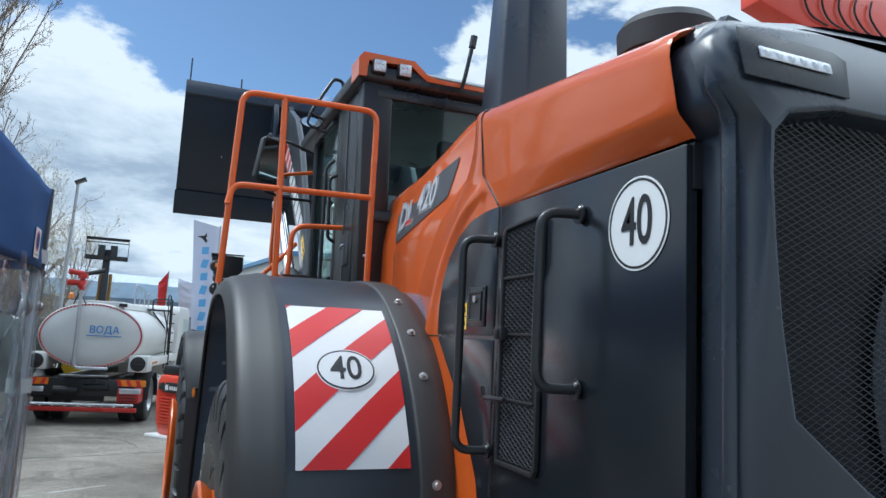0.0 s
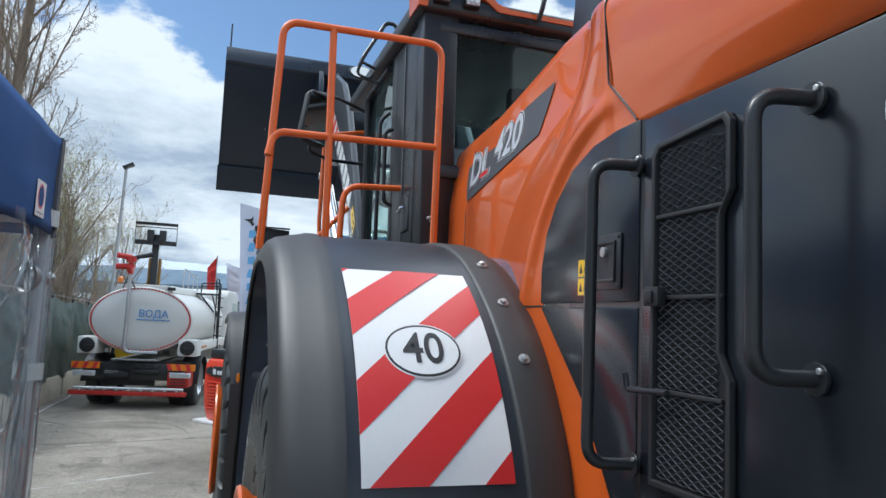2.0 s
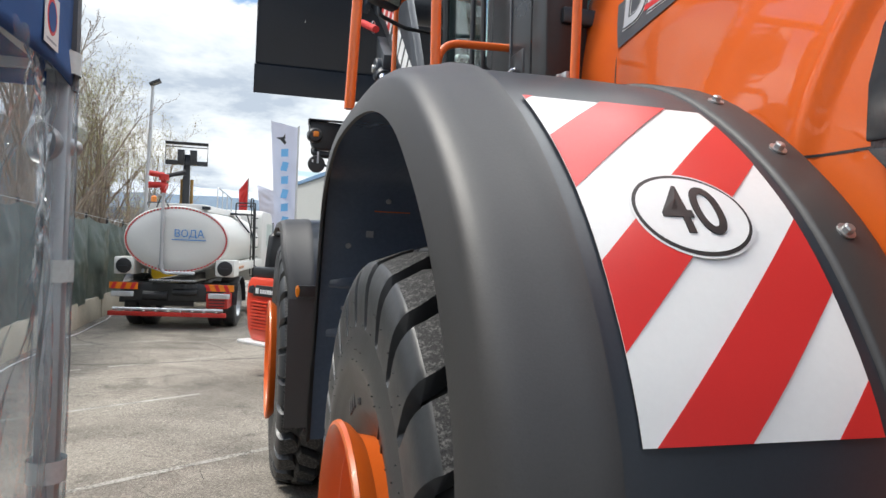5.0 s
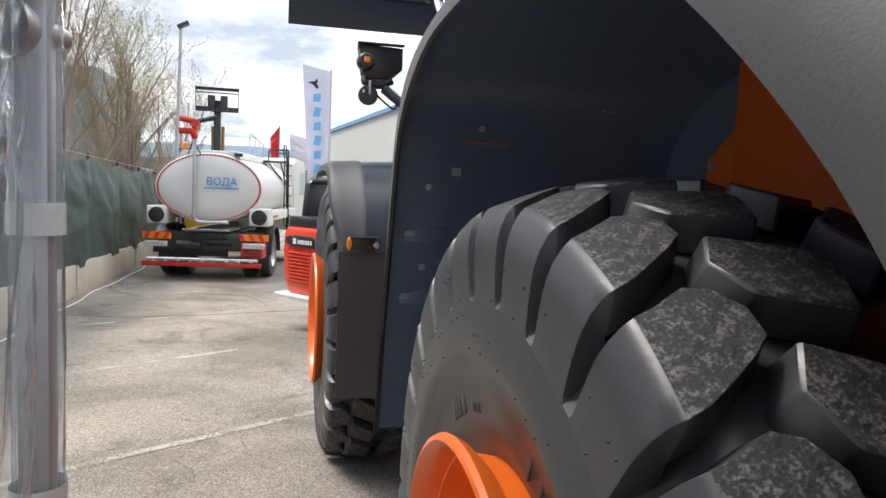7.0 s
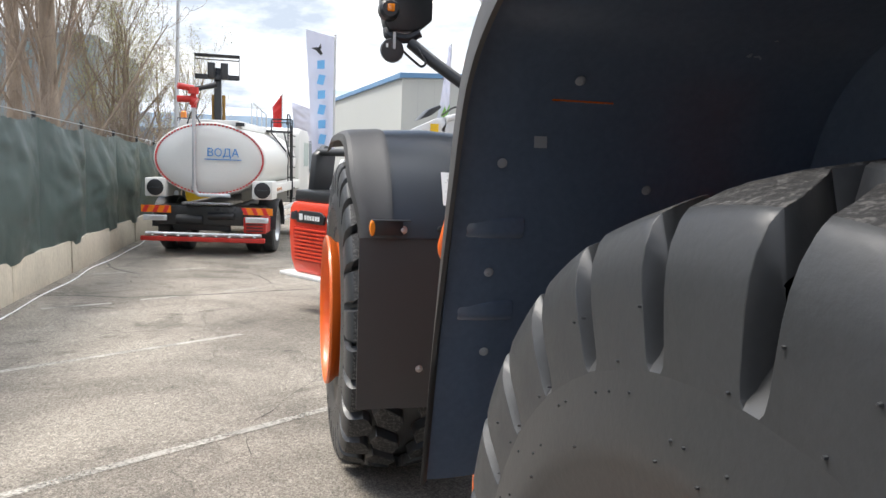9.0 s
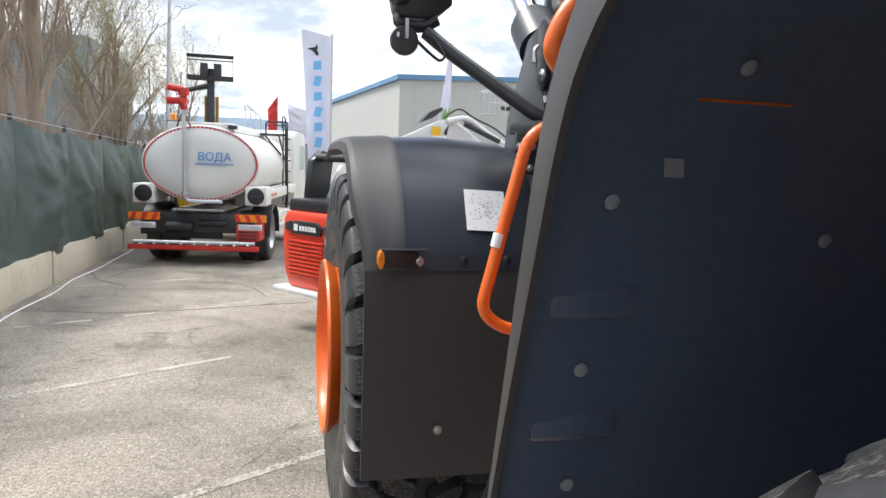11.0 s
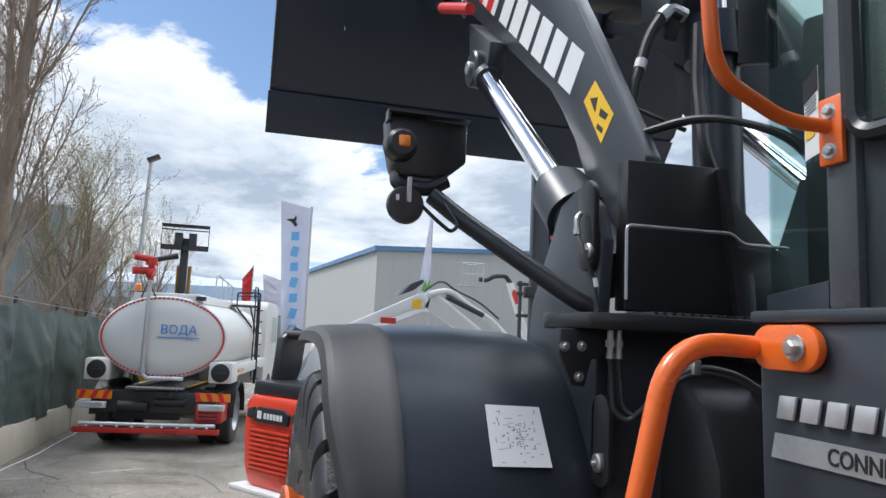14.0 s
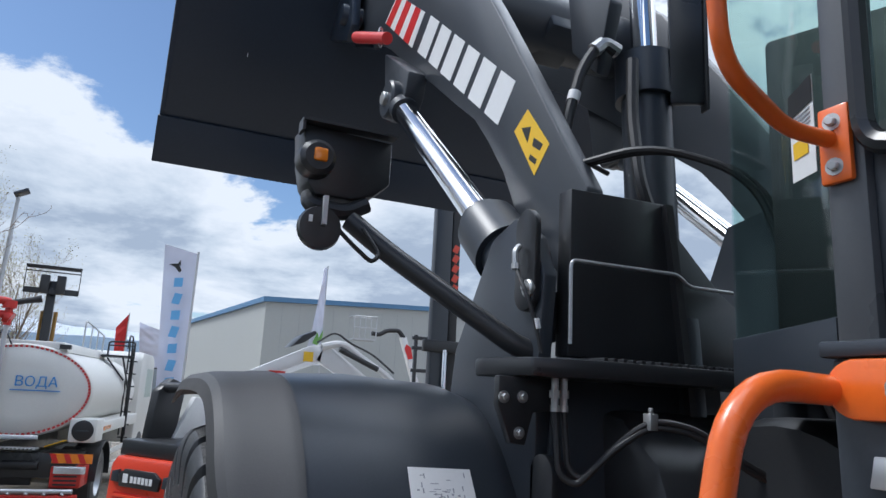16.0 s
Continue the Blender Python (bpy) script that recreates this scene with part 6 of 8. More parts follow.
# --- front lamp bracket with horn and turn light ---
lampb = part("lamp_box", loft([[(x, y, z) for x, z in ((0.325, 2.602), (0.578, 2.592), (0.578, 2.470), (0.530, 2.428), (0.470, 2.412), (0.372, 2.410), (0.348, 2.44), (0.335, 2.50))] for y in (6.08, 6.20)]), BLACK, loader, "black front lamp box on an arm", bevel=0.008)
part("lamp_visor", join(box(0.318, 0.580, 6.045, 6.09, 2.598, 2.606), box(0.316, 0.324, 6.05, 6.10, 2.572, 2.606)), BLACK, lampb)
tl = part("turn_light", join(lathe([(6.03, 0.0), (6.03, 0.036), (6.042, 0.048), (6.09, 0.052), (6.10, 0.047)], (0.362, 0, 2.500), 'y', 24)), BLACK, lampb)
part("amber_lens", box(0.348, 0.384, 6.021, 6.04, 2.486, 2.522), AMBER, tl, bevel=0.006)
part("lamp_knuckle", join(tube([(0.365, 6.12, 2.415), (0.365, 6.10, 2.385), (0.46, 6.10, 2.375), (0.52, 6.10, 2.41)], 0.024, 10, 0.03)), BLACK, lampb)
horn = part("horn", lathe([(6.00, 0.0), (5.998, 0.028), (6.0, 0.053), (6.018, 0.057), (6.032, 0.052), (6.045, 0.03), (6.045, 0)], (0.374, 0, 2.305), 'y', 28), BLACK, lampb, "round black horn")
part("horn_strap", box(0.374, 0.385, 5.985, 6.0, 2.31, 2.385), STEEL, horn)
part("horn_label", box(0.342, 0.351, 5.994, 5.999, 2.315, 2.332), PAPER, horn)
part("horn_wire", tube([(0.42, 6.01, 2.31), (0.46, 6.01, 2.275), (0.52, 6.02, 2.235), (0.545, 6.03, 2.26), (0.50, 6.05, 2.33)], 0.006, 8, 0.04), RUBBER, horn)
part("lamp_arm", tube([(0.475, 6.10, 2.36), (0.57, 6.06, 2.28), (0.88, 5.88, 2.04), (0.95, 5.86, 2.02)], 0.0285, 14, 0.08), BLACK, lampb)

# --- front fenders ---
FRONTF = [(5.755, 0.64), (5.76, 0.95), (5.768, 1.25), (5.79, 1.46), (5.84, 1.60), (5.93, 1.74), (6.04, 1.85), (6.18, 1.918), (6.40, 1.945), (6.75, 1.95), (7.10, 1.94), (7.35, 1.89)]
front_path = along(FRONTF, 56)


def front_lip(y, z):
    """The front flare spreads outwards towards its top and droops at its rim."""
    k = smooth_step(1.46, 1.78, z)
    return [(0.368, 0.007), (0.345, 0.007), (0.338, 0.004), (0.262 - 0.030 * k, -0.002), (0.236 - 0.040 * k, -0.006 - 0.004 * k), (0.222 - 0.044 * k, -0.016 - 0.010 * k), (0.210 - 0.044 * k, -0.040 - 0.022 * k), (0.219 - 0.044 * k, -0.042 - 0.022 * k), (0.24 - 0.040 * k, -0.026 - 0.004 * k), (0.368, -0.012)]


for mir in (0, 1):
    f = (lambda g: flip_x(g, CX)) if mir else (lambda g: g)
    cutk = min(range(len(front_path)), key=lambda i: abs(front_path[i][1] - 1.44))
    ff = part("front_fender", f(fender_strip(front_path[cutk:], [(0.36, 0.0), (0.60, 0.012), (0.84, 0.0), (0.93, -0.03), (0.975, -0.10), (0.965, -0.105), (0.92, -0.04), (0.84, -0.016), (0.60, -0.006), (0.36, -0.016)])), GREY, loader, "satin charcoal front fender", angle=50)
    part("fender_flare", f(fender_lip(front_path[cutk:], front_lip)), FLARE, ff, angle=28)
    part("mud_flap", f(fender_strip(front_path[:cutk + 1], [(0.212, -0.006), (0.60, 0.004), (0.955, -0.004), (0.955, -0.018), (0.212, -0.020)])), FLARE, ff, "black rubber mud flap", angle=50)
    part("inner_wall", f(prism_x([(5.82, 1.30), (5.84, 1.58), (6.05, 1.83), (6.2, 1.89), (7.3, 1.87), (7.3, 1.30)], 0.97, 0.985)), LINER, ff)
lam = part("side_marker", join(box(0.262, 0.405, 5.745, 5.768, 1.452, 1.520), box(0.262, 0.44, 5.735, 5.772, 1.516, 1.523)), BLACK, loader, "black marker-light bracket with amber lens", bevel=0.004)
part("amber_lens", lathe([(5.715, 0.0), (5.715, 0.020), (5.72, 0.026), (5.75, 0.026)], (0, 0, 0), 'y', 16), AMBER, lam).matrix_basis = Matrix.Translation((0.262, 0, 1.487)) @ Matrix.Diagonal((0.5, 1, 1.35, 1))
bolt(lam, (0.405, 5.752, 1.478), (0, -1, 0), 1.25)
plug = make_mesh("rubber_plug", lathe([(0, 0.016), (0.006, 0.015), (0.009, 0.009), (0.010, 0)], (0, 0, 0), 'z', 12), BLACK)
for x, z, y in ((0.585, 1.480, 5.778), (0.755, 1.483, 5.776)):
    piece("rubber_plug", plug, facing((x, y, z), (1, 0, 0), (0, 0, 1)), loader)
bolt(loader, (0.50, 5.748, 0.83), (0, -1, 0), 1.1)
mk = min(range(len(front_path)), key=lambda i: abs(front_path[i][1] - 1.66))
yy, zz, ny, nz = front_path[mk]
pm = facing((0.685, yy + ny * 0.0155, zz + nz * 0.0155), (1, 0, -0.012), (0, abs(nz), abs(ny)))
plc = part("lube_chart", plate([(-0.082, -0.085), (0.088, -0.088), (0.082, 0.088), (-0.080, 0.092)], pm, 0.0012), PAPER, loader, "white printed service chart label")
random.seed(5)
for k in range(70):
    x, y = (random.gauss(0.0, 0.018), random.gauss(0.0, 0.022)) if k % 2 else (random.uniform(-0.065, 0.065), random.uniform(-0.075, 0.075))
    w, h = random.choice(((0.006, 0.0010), (0.0015, 0.006), (0.003, 0.002), (0.009, 0.0008)))
    part("printed_mark", plate([(x - w, y - h), (x + w, y - h), (x + w, y + h), (x - w, y + h)], pm @ Matrix.Translation((0, 0, 0.0013)), 0.0003), GREYPRINT, plc)
clip_mesh = make_mesh("push_clip", lathe([(0, 0.0115), (0.002, 0.011), (0.0035, 0.008), (0.004, 0.004), (0.003, 0.0035), (0.003, 0)], (0, 0, 0), "z", 18), GREYPRINT)
# bolts and clips under the rear fender's front
for x, y, z in ((0.336, 4.165, 1.796), (0.336, 4.215, 1.545), (0.348, 4.289, 1.312), (0.478, 4.075, 1.962), (0.70, 4.13, 1.755)):
    k = min(range(len(rear_path)), key=lambda i: (rear_path[i][0] - y) ** 2 + (rear_path[i][1] - z) ** 2)
    a, b, ny, nz = rear_path[k]
    piece("push_clip", clip_mesh, facing((x, a - ny * 0.047, b - nz * 0.047), (1, 0, 0), Vector((0, -ny, -nz)).cross(Vector((1, 0, 0)))), loader)
k = min(range(len(rear_path)), key=lambda i: (rear_path[i][0] - 4.16) ** 2 + (rear_path[i][1] - 1.84) ** 2)
a, b, ny, nz = rear_path[k]
part("liner_label", plate([(-0.015, -0.013), (0.015, -0.013), (0.015, 0.013), (-0.015, 0.013)], facing((0.418, a - ny * 0.047, b - nz * 0.047), (1, 0, 0), (0, 0.1, 1)), 0.001), GREYPRINT, loader)

# slit and mouldings of the liner's front wall
part("liner_slit", box(0.430, 0.574, 4.112, 4.118, 1.930, 1.9335), ORANGE_TUBE, loader, "orange edge showing through a slit")
for z in (1.66, 1.42):
    k = min(range(len(rear_path)), key=lambda i: (rear_path[i][0] - 4.2) ** 2 + (rear_path[i][1] - z) ** 2)
    a, b, ny, nz = rear_path[k]
    part("liner_boss", prism_x([(a - ny * 0.036, b - 0.035), (a - ny * 0.050, b - 0.020), (a - ny * 0.050, b + 0.012), (a - ny * 0.036, b + 0.030)], 0.27, 0.41), LINER, loader, bevel=0.006)
part("hood_latch", join(box(0.985, 1.0, 3.60, 3.66, 2.40, 2.43), rod((0.985, 3.63, 2.415), (0.965, 3.63, 2.415), 0.009, 8)), STEEL, loader, bevel=0.003)

# ---- ground ----


def ground_z(y):
    return -0.02 * max(0.0, min(y, 70) - 6.5) if y > 6.5 else 0.0


ys = [-40, -10, -4, 0, 3, 5, 6, 6.5, 7, 8, 10, 13, 16, 20, 26, 34, 45, 60, 75, 120, 300, 900, 2600]
xs = [-900, -200, -60, -20, -8, -4, 0, 4, 8, 20, 60, 200, 900]
gv = [(x, y, ground_z(y)) for y in ys for x in xs]
gf = [(i * len(xs) + j, i * len(xs) + j + 1, (i + 1) * len(xs) + j + 1, (i + 1) * len(xs) + j) for i in range(len(ys) - 1) for j in range(len(xs) - 1)]
thing("ground", (gv, gf), ASPHALT, "old grey cracked asphalt yard", "asphalt", kind="structure", smooth=False)


def ground_line(name, a, b, w, mat_=None, label="worn white parking line on the asphalt"):
    a, b = Vector((*a, 0)), Vector((*b, 0))
    d = (b - a).normalized()
    n = Vector((-d.y, d.x, 0)) * w / 2
    v, f = [], []
    seg = 12
    for k in range(seg + 1):
        p = a.lerp(b, k / seg)
        j = 0.006 * math.sin(k * 7.3 + a.x * 5)
        for q in (p + n * (1 + j), p - n * (1 + j)):
            v.append((q.x, q.y, ground_z(q.y) + 0.004))
        if k:
            f.append((2 * k - 2, 2 * k - 1, 2 * k + 1, 2 * k))
    thing(name, (v, f), mat_ or LINEP, label, "parking line", "parking lines", smooth=False, kind="structure")


for a, b in (((-3.1, 5.45), (0.9, 8.02)), ((-3.1, 8.36), (-0.5, 10.02)), ((-2.85, 11.54), (-2.15, 11.86)), ((-1.85, 12.09), (-1.42, 12.30)), ((-0.85, 12.70), (-0.42, 12.95)), ((-3.2, 14.30), (-2.50, 14.55)), ((-1.98, 14.79), (-1.33, 15.10))):
    ground_line("parking_line", a, b, 0.075)


def tar_seam(pts, w):
    """A wavering dark seam in the asphalt through the given points."""
    line, v, f = [], [], []
    for (xa, ya), (xb, yb) in zip(pts, pts[1:]):
        n = max(3, int(math.hypot(xb - xa, yb - ya) / 0.12))
        line += [(xa + (xb - xa) * k / n, ya + (yb - ya) * k / n) for k in range(n)]
    for k, (x, y) in enumerate(line):
        x, y = x + 0.07 * noise.noise((x * 2.3, y * 2.3, 1)), y + 0.07 * noise.noise((x * 2.3, y * 2.3, 5))
        h = w * (0.6 + 0.8 * abs(noise.noise((x * 3, y * 3, 9))))
        v += [(x, y - h, ground_z(y - h) + 0.003), (x + 0.3 * h, y + h, ground_z(y + h) + 0.003)]
        if k:
            f.append((2 * k - 2, 2 * k, 2 * k + 1, 2 * k - 1))
    thing("tar_seam", (v, f), TAR, "dark wavering seam in the old asphalt", "seam", "asphalt seams", smooth=False, kind="structure")


for pts, w in (([(-3.2, 12.50), (-2.1, 12.31), (-1.4, 12.32), (-0.6, 12.60), (0.5, 12.9)], 0.035), ([(-0.40, 12.2), (-0.36, 12.7), (-0.22, 13.4), (-0.6, 14.6)], 0.03), ([(-3.1, 15.9), (-2.9, 15.2), (-2.26, 14.26), (-2.22, 13.5), (-2.6, 12.45)], 0.03), ([(-2.4, 9.0), (-1.5, 10.9), (-0.2, 11.8)], 0.012), ([(0.3, 8.6), (-0.3, 7.4), (-0.35, 6.3), (-0.9, 5.0)], 0.012)):
    tar_seam(pts, w)

# ---- concrete kerb wall with shade netting ----
FX0, FX1, FY0, FY1 = -3.45, -3.28, 2.0, 27.0
thing("low_wall", join(*[prism_x([(y, ground_z(y) - 0.1), (y + 2.48, ground_z(y + 2.5) - 0.1), (y + 2.48, 0.50 + ground_z(y + 2.5) * 0.9), (y, 0.50 + ground_z(y) * 0.9)], FX0, FX1 + 0.01 * math.sin(y)) for y in [FY0 + 2.5 * k for k in range(10)]]), CONCRETE, "low weathered concrete wall", "wall", kind="structure", bevel=0.012)
fence = root("net_fence", (-3.4, 12, 0.5), "dark green shade netting on metal posts above the low wall", "fence")
for k in range(11):
    y = 3.8 + 2.38 * k
    part("post", rod((-3.40, y, 0.3), (-3.40, y, 2.34 - 0.02 * max(0, y - 10)), 0.028, 8), BLACK, fence)
for k in range(10):
    ya, yb = 3.8 + 2.38 * k, 3.8 + 2.38 * (k + 1)
    v, f = [], []
    n, mrows = 48, 26
    for i in range(n + 1):
        t = i / n
        y = ya + (yb - ya) * t
        top = 2.26 - 0.02 * max(0, y - 10) - 0.10 * math.sin(math.pi * t) + 0.012 * math.sin(i * 2.1)
        bot = 0.44 + ground_z(y) * 0.9 + 0.05 * noise.noise((y * 2.0, 3.3, k))
        for j in range(mrows + 1):
            s = j / mrows
            z = bot + (top - bot) * s
            sag = math.sin(math.pi * t) * (0.05 + 0.10 * math.sin(math.pi * s))
            wr = math.sin(math.pi * t) ** 0.4 * 0.07 * noise.noise((y * 1.7 + 2.0 * s, s * 2.6, k * 1.7)) + math.sin(math.pi * t) ** 0.5 * 0.020 * noise.noise((y * 4 + 9 * s, s * 3.0 - y, 5))
            droop = s + 0.35 * (t - 0.5) ** 2 * (1 if k % 2 else -0.6)
            wr += math.sin(math.pi * t) ** 0.6 * (0.060 * abs(noise.noise((y * 1.1 + k, droop * 6.5, 2.2))) + 0.032 * abs(noise.noise((y * 2.3 - k, droop * 13.0 + y, 8.1))))
            v.append((-3.36 + sag + wr, y, z))
    for i in range(n):
        for j in range(mrows):
            a = i * (mrows + 1) + j
            f.append((a, a + mrows + 1, a + mrows + 2, a + 1))
    ob = part("net_panel", (v, f), NET, fence, "dark green shade net", angle=180)
part("top_wire", tube([(-3.38, 3.8 + 2.38 * k, 2.30 - 0.02 * max(0, 3.8 + 2.38 * k - 10)) for k in range(11)], 0.006, 6), STEEL, fence)
thing("cable", tube([(-3.05, y, ground_z(y) + 0.012) if k % 2 else (-3.12 - 0.05 * math.sin(y), y, ground_z(y) + 0.012) for k, y in enumerate([2 + 1.3 * k for k in range(16)])], 0.010, 6, 0.4), PAPER, "white electric cable along the foot of the wall", "cable")

# ---- market tent with clear plastic walls ----
TX, TY = -0.555, 3.50
tent = root("market_tent", (TX - 1.4, TY - 1.5, 0), "folding market tent with a blue canopy and clear plastic walls", "tent")
for x in (TX, TX - 3.0):
    for y in (TY, TY - 3.0):
        pl = part("leg", join(box(x - 0.022, x + 0.022, y - 0.022, y + 0.022, 0, 2.45), box(x - 0.028, x + 0.028, y - 0.028, y + 0.028, 0.9, 2.3)), STEEL, tent, "grey metal tent leg", bevel=0.005)
        part("foot", box(x - 0.07, x + 0.07, y - 0.07, y + 0.07, 0.0, 0.012), STEEL, tent)


def valance(x0, y0, x1, y1):
    v, f = [], []
    n, rows = 30, 10
    nx, ny = (y1 - y0), -(x1 - x0)
    ln = math.hypot(nx, ny)
    nx, ny = nx / ln, ny / ln
    for i in range(n + 1):
        t = i / n
        for j in range(rows + 1):
            s = j / rows
            w = 0.012 * math.sin(t * 19 + s * 3) * s + 0.008 * noise.noise((t * 12, s * 5, x0))
            v.append((x0 + (x1 - x0) * t + nx * w, y0 + (y1 - y0) * t + ny * w, 2.56 - 0.36 * s))
    for i in range(n):
        for j in range(rows):
            a = i * (rows + 1) + j
            f.append((a, a + rows + 1, a + rows + 2, a + 1))
    return v, f


E_ = 0.03
cor = [(TX + E_, TY + E_), (TX + E_, TY - 3.0 - E_), (TX - 3.0 - E_, TY - 3.0 - E_), (TX - 3.0 - E_, TY + E_)]
for (xa, ya), (xb, yb) in zip(cor, cor[1:] + cor[:1]):
    vl = part("valance", valance(xa, ya, xb, yb), CANVAS, tent, "blue fabric valance", angle=180)
    vl.modifiers.new("cloth", 'SOLIDIFY').thickness = 0.004
    ax, bx = (xa + (0.05 if xa < TX - 1 else -0.05), xb + (0.05 if xb < TX - 1 else -0.05))
    ay, by = (ya + (0.05 if ya < TY - 1 else -0.05), yb + (0.05 if yb < TY - 1 else -0.05))
    part("eave_bar", box(min(ax, bx) - 0.012, max(ax, bx) + 0.012, min(ay, by) - 0.012, max(ay, by) + 0.012, 2.235, 2.26), STEEL, tent)
apex = (TX - 1.5, TY - 1.5, 3.35)
rv, rf = [], []
for q, ((xa, ya), (xb, yb)) in enumerate(zip(cor, cor[1:] + cor[:1])):
    n = 10
    o = len(rv)
    for i in range(n + 1):
        s = i / n
        for j in range(n + 1):
            t = j / n
            x, y = xa + (xb - xa) * t, ya + (yb - ya) * t
            sag = -0.10 * math.sin(math.pi * s) * (0.4 + 0.6 * math.sin(math.pi * t))
            rv.append((x + (apex[0] - x) * s, y + (apex[1] - y) * s, 2.56 + (apex[2] - 2.56) * s + sag))
    rf += [(o + i * (n + 1) + j, o + i * (n + 1) + j + 1, o + (i + 1) * (n + 1) + j + 1, o + (i + 1) * (n + 1) + j) for i in range(n) for j in range(n)]
part("canopy", (rv, rf), CANVAS, tent, "blue fabric canopy", angle=60)
part("corner_band", box(TX + E_ - 0.035, TX + E_ + 0.008, TY + E_ - 0.035, TY + E_ + 0.008, 2.19, 2.57), surf("grey_webbing", (0.12, 0.13, 0.14), 0.8, 0, 0.2, 8, 200, 0.2), tent)
lgm = facing((TX + E_ + 0.020, TY - 0.305, 2.292), (0, 1, 0), (0, 0, 1))
lg = part("canopy_label", plate([(-0.060, -0.060), (0.060, -0.060), (0.060, 0.060), (-0.060, 0.060)], lgm, 0.001), PAPER, tent, "small printed label sewn to the canopy")
part("label_oval", plate(disc_poly(0.040, 0.042, 28), lgm @ Matrix.Translation((0, 0.008, 0.001)), 0.0006), SIGNRED, lg)
part("label_core", plate(disc_poly(0.032, 0.034, 28), lgm @ Matrix.Translation((0, 0.008, 0.0016)), 0.0006), CANVAS, lg)
part("label_bar", plate([(-0.04, -0.050), (0.04, -0.050), (0.04, -0.045), (-0.04, -0.045)], lgm @ Matrix.Translation((0, 0, 0.001)), 0.0006), GREYPRINT, lg)


def drape(x0, y0, x1, y1, z1, n=150, rows=60, amp=0.035, seed=0):
    v, f = [], []
    nx, ny = (y1 - y0), -(x1 - x0)
    ln = math.hypot(nx, ny)
    nx, ny = nx / ln, ny / ln
    for i in range(n + 1):
        t = i / n
        for j in range(rows + 1):
            s = j / rows
            w = amp * (noise.noise((t * ln * 3.2 + s * 1.2, s * 1.6, seed)) + 0.5 * noise.noise((t * ln * 9, s * 5, seed + 3)))
            fan = math.atan2(t * ln + 0.25, s * z1 + 0.35)          # folds fan out from the hung corner
            w += 0.020 * (1 - abs(noise.noise((fan * 15.0, s * 1.1, seed + 7)))) ** 4 + 0.010 * (1 - abs(noise.noise((fan * 36.0 + s, t * 3.0, seed + 9)))) ** 5
            v.append((x0 + (x1 - x0) * t + nx * w, y0 + (y1 - y0) * t + ny * w, z1 * (1 - s) + 0.02))
    for i in range(n):
        for j in range(rows):
            a = i * (rows + 1) + j
            f.append((a, a + rows + 1, a + rows + 2, a + 1))
    return v, f


for k, (xa, ya, xb, yb) in enumerate(((TX + 0.03, TY + 0.03, TX + 0.03, TY - 3.0), (TX + 0.03, TY + 0.035, TX - 3.0, TY + 0.035))):
    sh = part("clear_wall", drape(xa, ya, xb, yb, 2.22, seed=k * 11), SHEET, tent, "creased clear plastic wall", angle=180)
    sh.visible_shadow = False
cuff = []
for k in range(58):
    z = 2.2 - k * 0.038
    ring_ = []
    for a in [q * math.pi / 24 for q in range(48)]:
        crease = 0.009 * (1 - abs(noise.noise((math.cos(a) * 4.5, math.sin(a) * 4.5, z * 0.7)))) ** 3 + 0.006 * noise.noise((math.cos(a) * 9, math.sin(a) * 9, z * 5))
        ring_.append((TX + (0.038 + crease) * math.cos(a), TY + (0.042 + crease) * math.sin(a), z))
    cuff.append(ring_)
cf = part("leg_wrap", loft(cuff, True, False), SHEET, tent, "clear plastic wrapped round the leg", angle=180)
cf.visible_shadow = False
for z in (1.70, 1.16, 2.26):
    part("strap", loft([[(TX + 0.050 * math.cos(a), TY + 0.054 * math.sin(a), zz) for a in [q * math.pi / 9 for q in range(18)]] for zz in (z - 0.030, z + 0.030)], True, False), WRAP, tent, "pale plastic strap")
part("loudspeaker", lathe([(0, 0.02), (0.05, 0.03), (0.11, 0.055), (0.115, 0.055), (0.11, 0.05), (0.05, 0.024)], (0, 0, 0), 'z', 20), STEEL, tent, "small grey horn").matrix_basis = facing((TX + 0.035, TY + 0.06, 2.04), (0, 0, 1), (0.6, 0.8, 0)) @ Matrix.Rotation(radians(90), 4, 'X')

# ---- water truck ----
TRUCK = Matrix.Translation((-1.44, 16.95, -0.215)) @ Matrix.Rotation(radians(-9), 4, 'Z')
truck = root("water_truck", (-1.44, 17.0, -0.2), "white water tank truck with red bumper, parked beside the wall", "truck")


def tpart(name, geo, mat_, label="", parent=None, **kw):
    return part(name, move(geo, TRUCK), mat_, parent or truck, label, **kw)


def oval_ring(y, a, b, zc, n=56):
    a, b = a * 1.025, b * 1.03
    return [(a * math.cos(2 * math.pi * k / n), y, zc + b * math.sin(2 * math.pi * k / n)) for k in range(n)]


ZC = 1.895
tank = tpart("tank", loft([oval_ring(0.03, 0.98, 0.63, ZC), oval_ring(0.0, 1.02, 0.67, ZC), oval_ring(0.02, 1.04, 0.69, ZC), oval_ring(0.10, 1.05, 0.70, ZC), oval_ring(4.3, 1.05, 0.70, ZC), oval_ring(4.38, 1.0, 0.65, ZC)]), TANKW, "white oval water tank", angle=40)
tpart("tank_end", loft([oval_ring(0.02, 1.0, 0.65, ZC), oval_ring(-0.008, 0.96, 0.62, ZC), oval_ring(-0.018, 0.6, 0.38, ZC), oval_ring(-0.022, 0.2, 0.12, ZC)]), TANKW, parent=tank, angle=60)
dash = make_mesh("red_dash", box(-0.020, 0.020, -0.008, 0.0, -0.015, 0.015), SIGNRED)
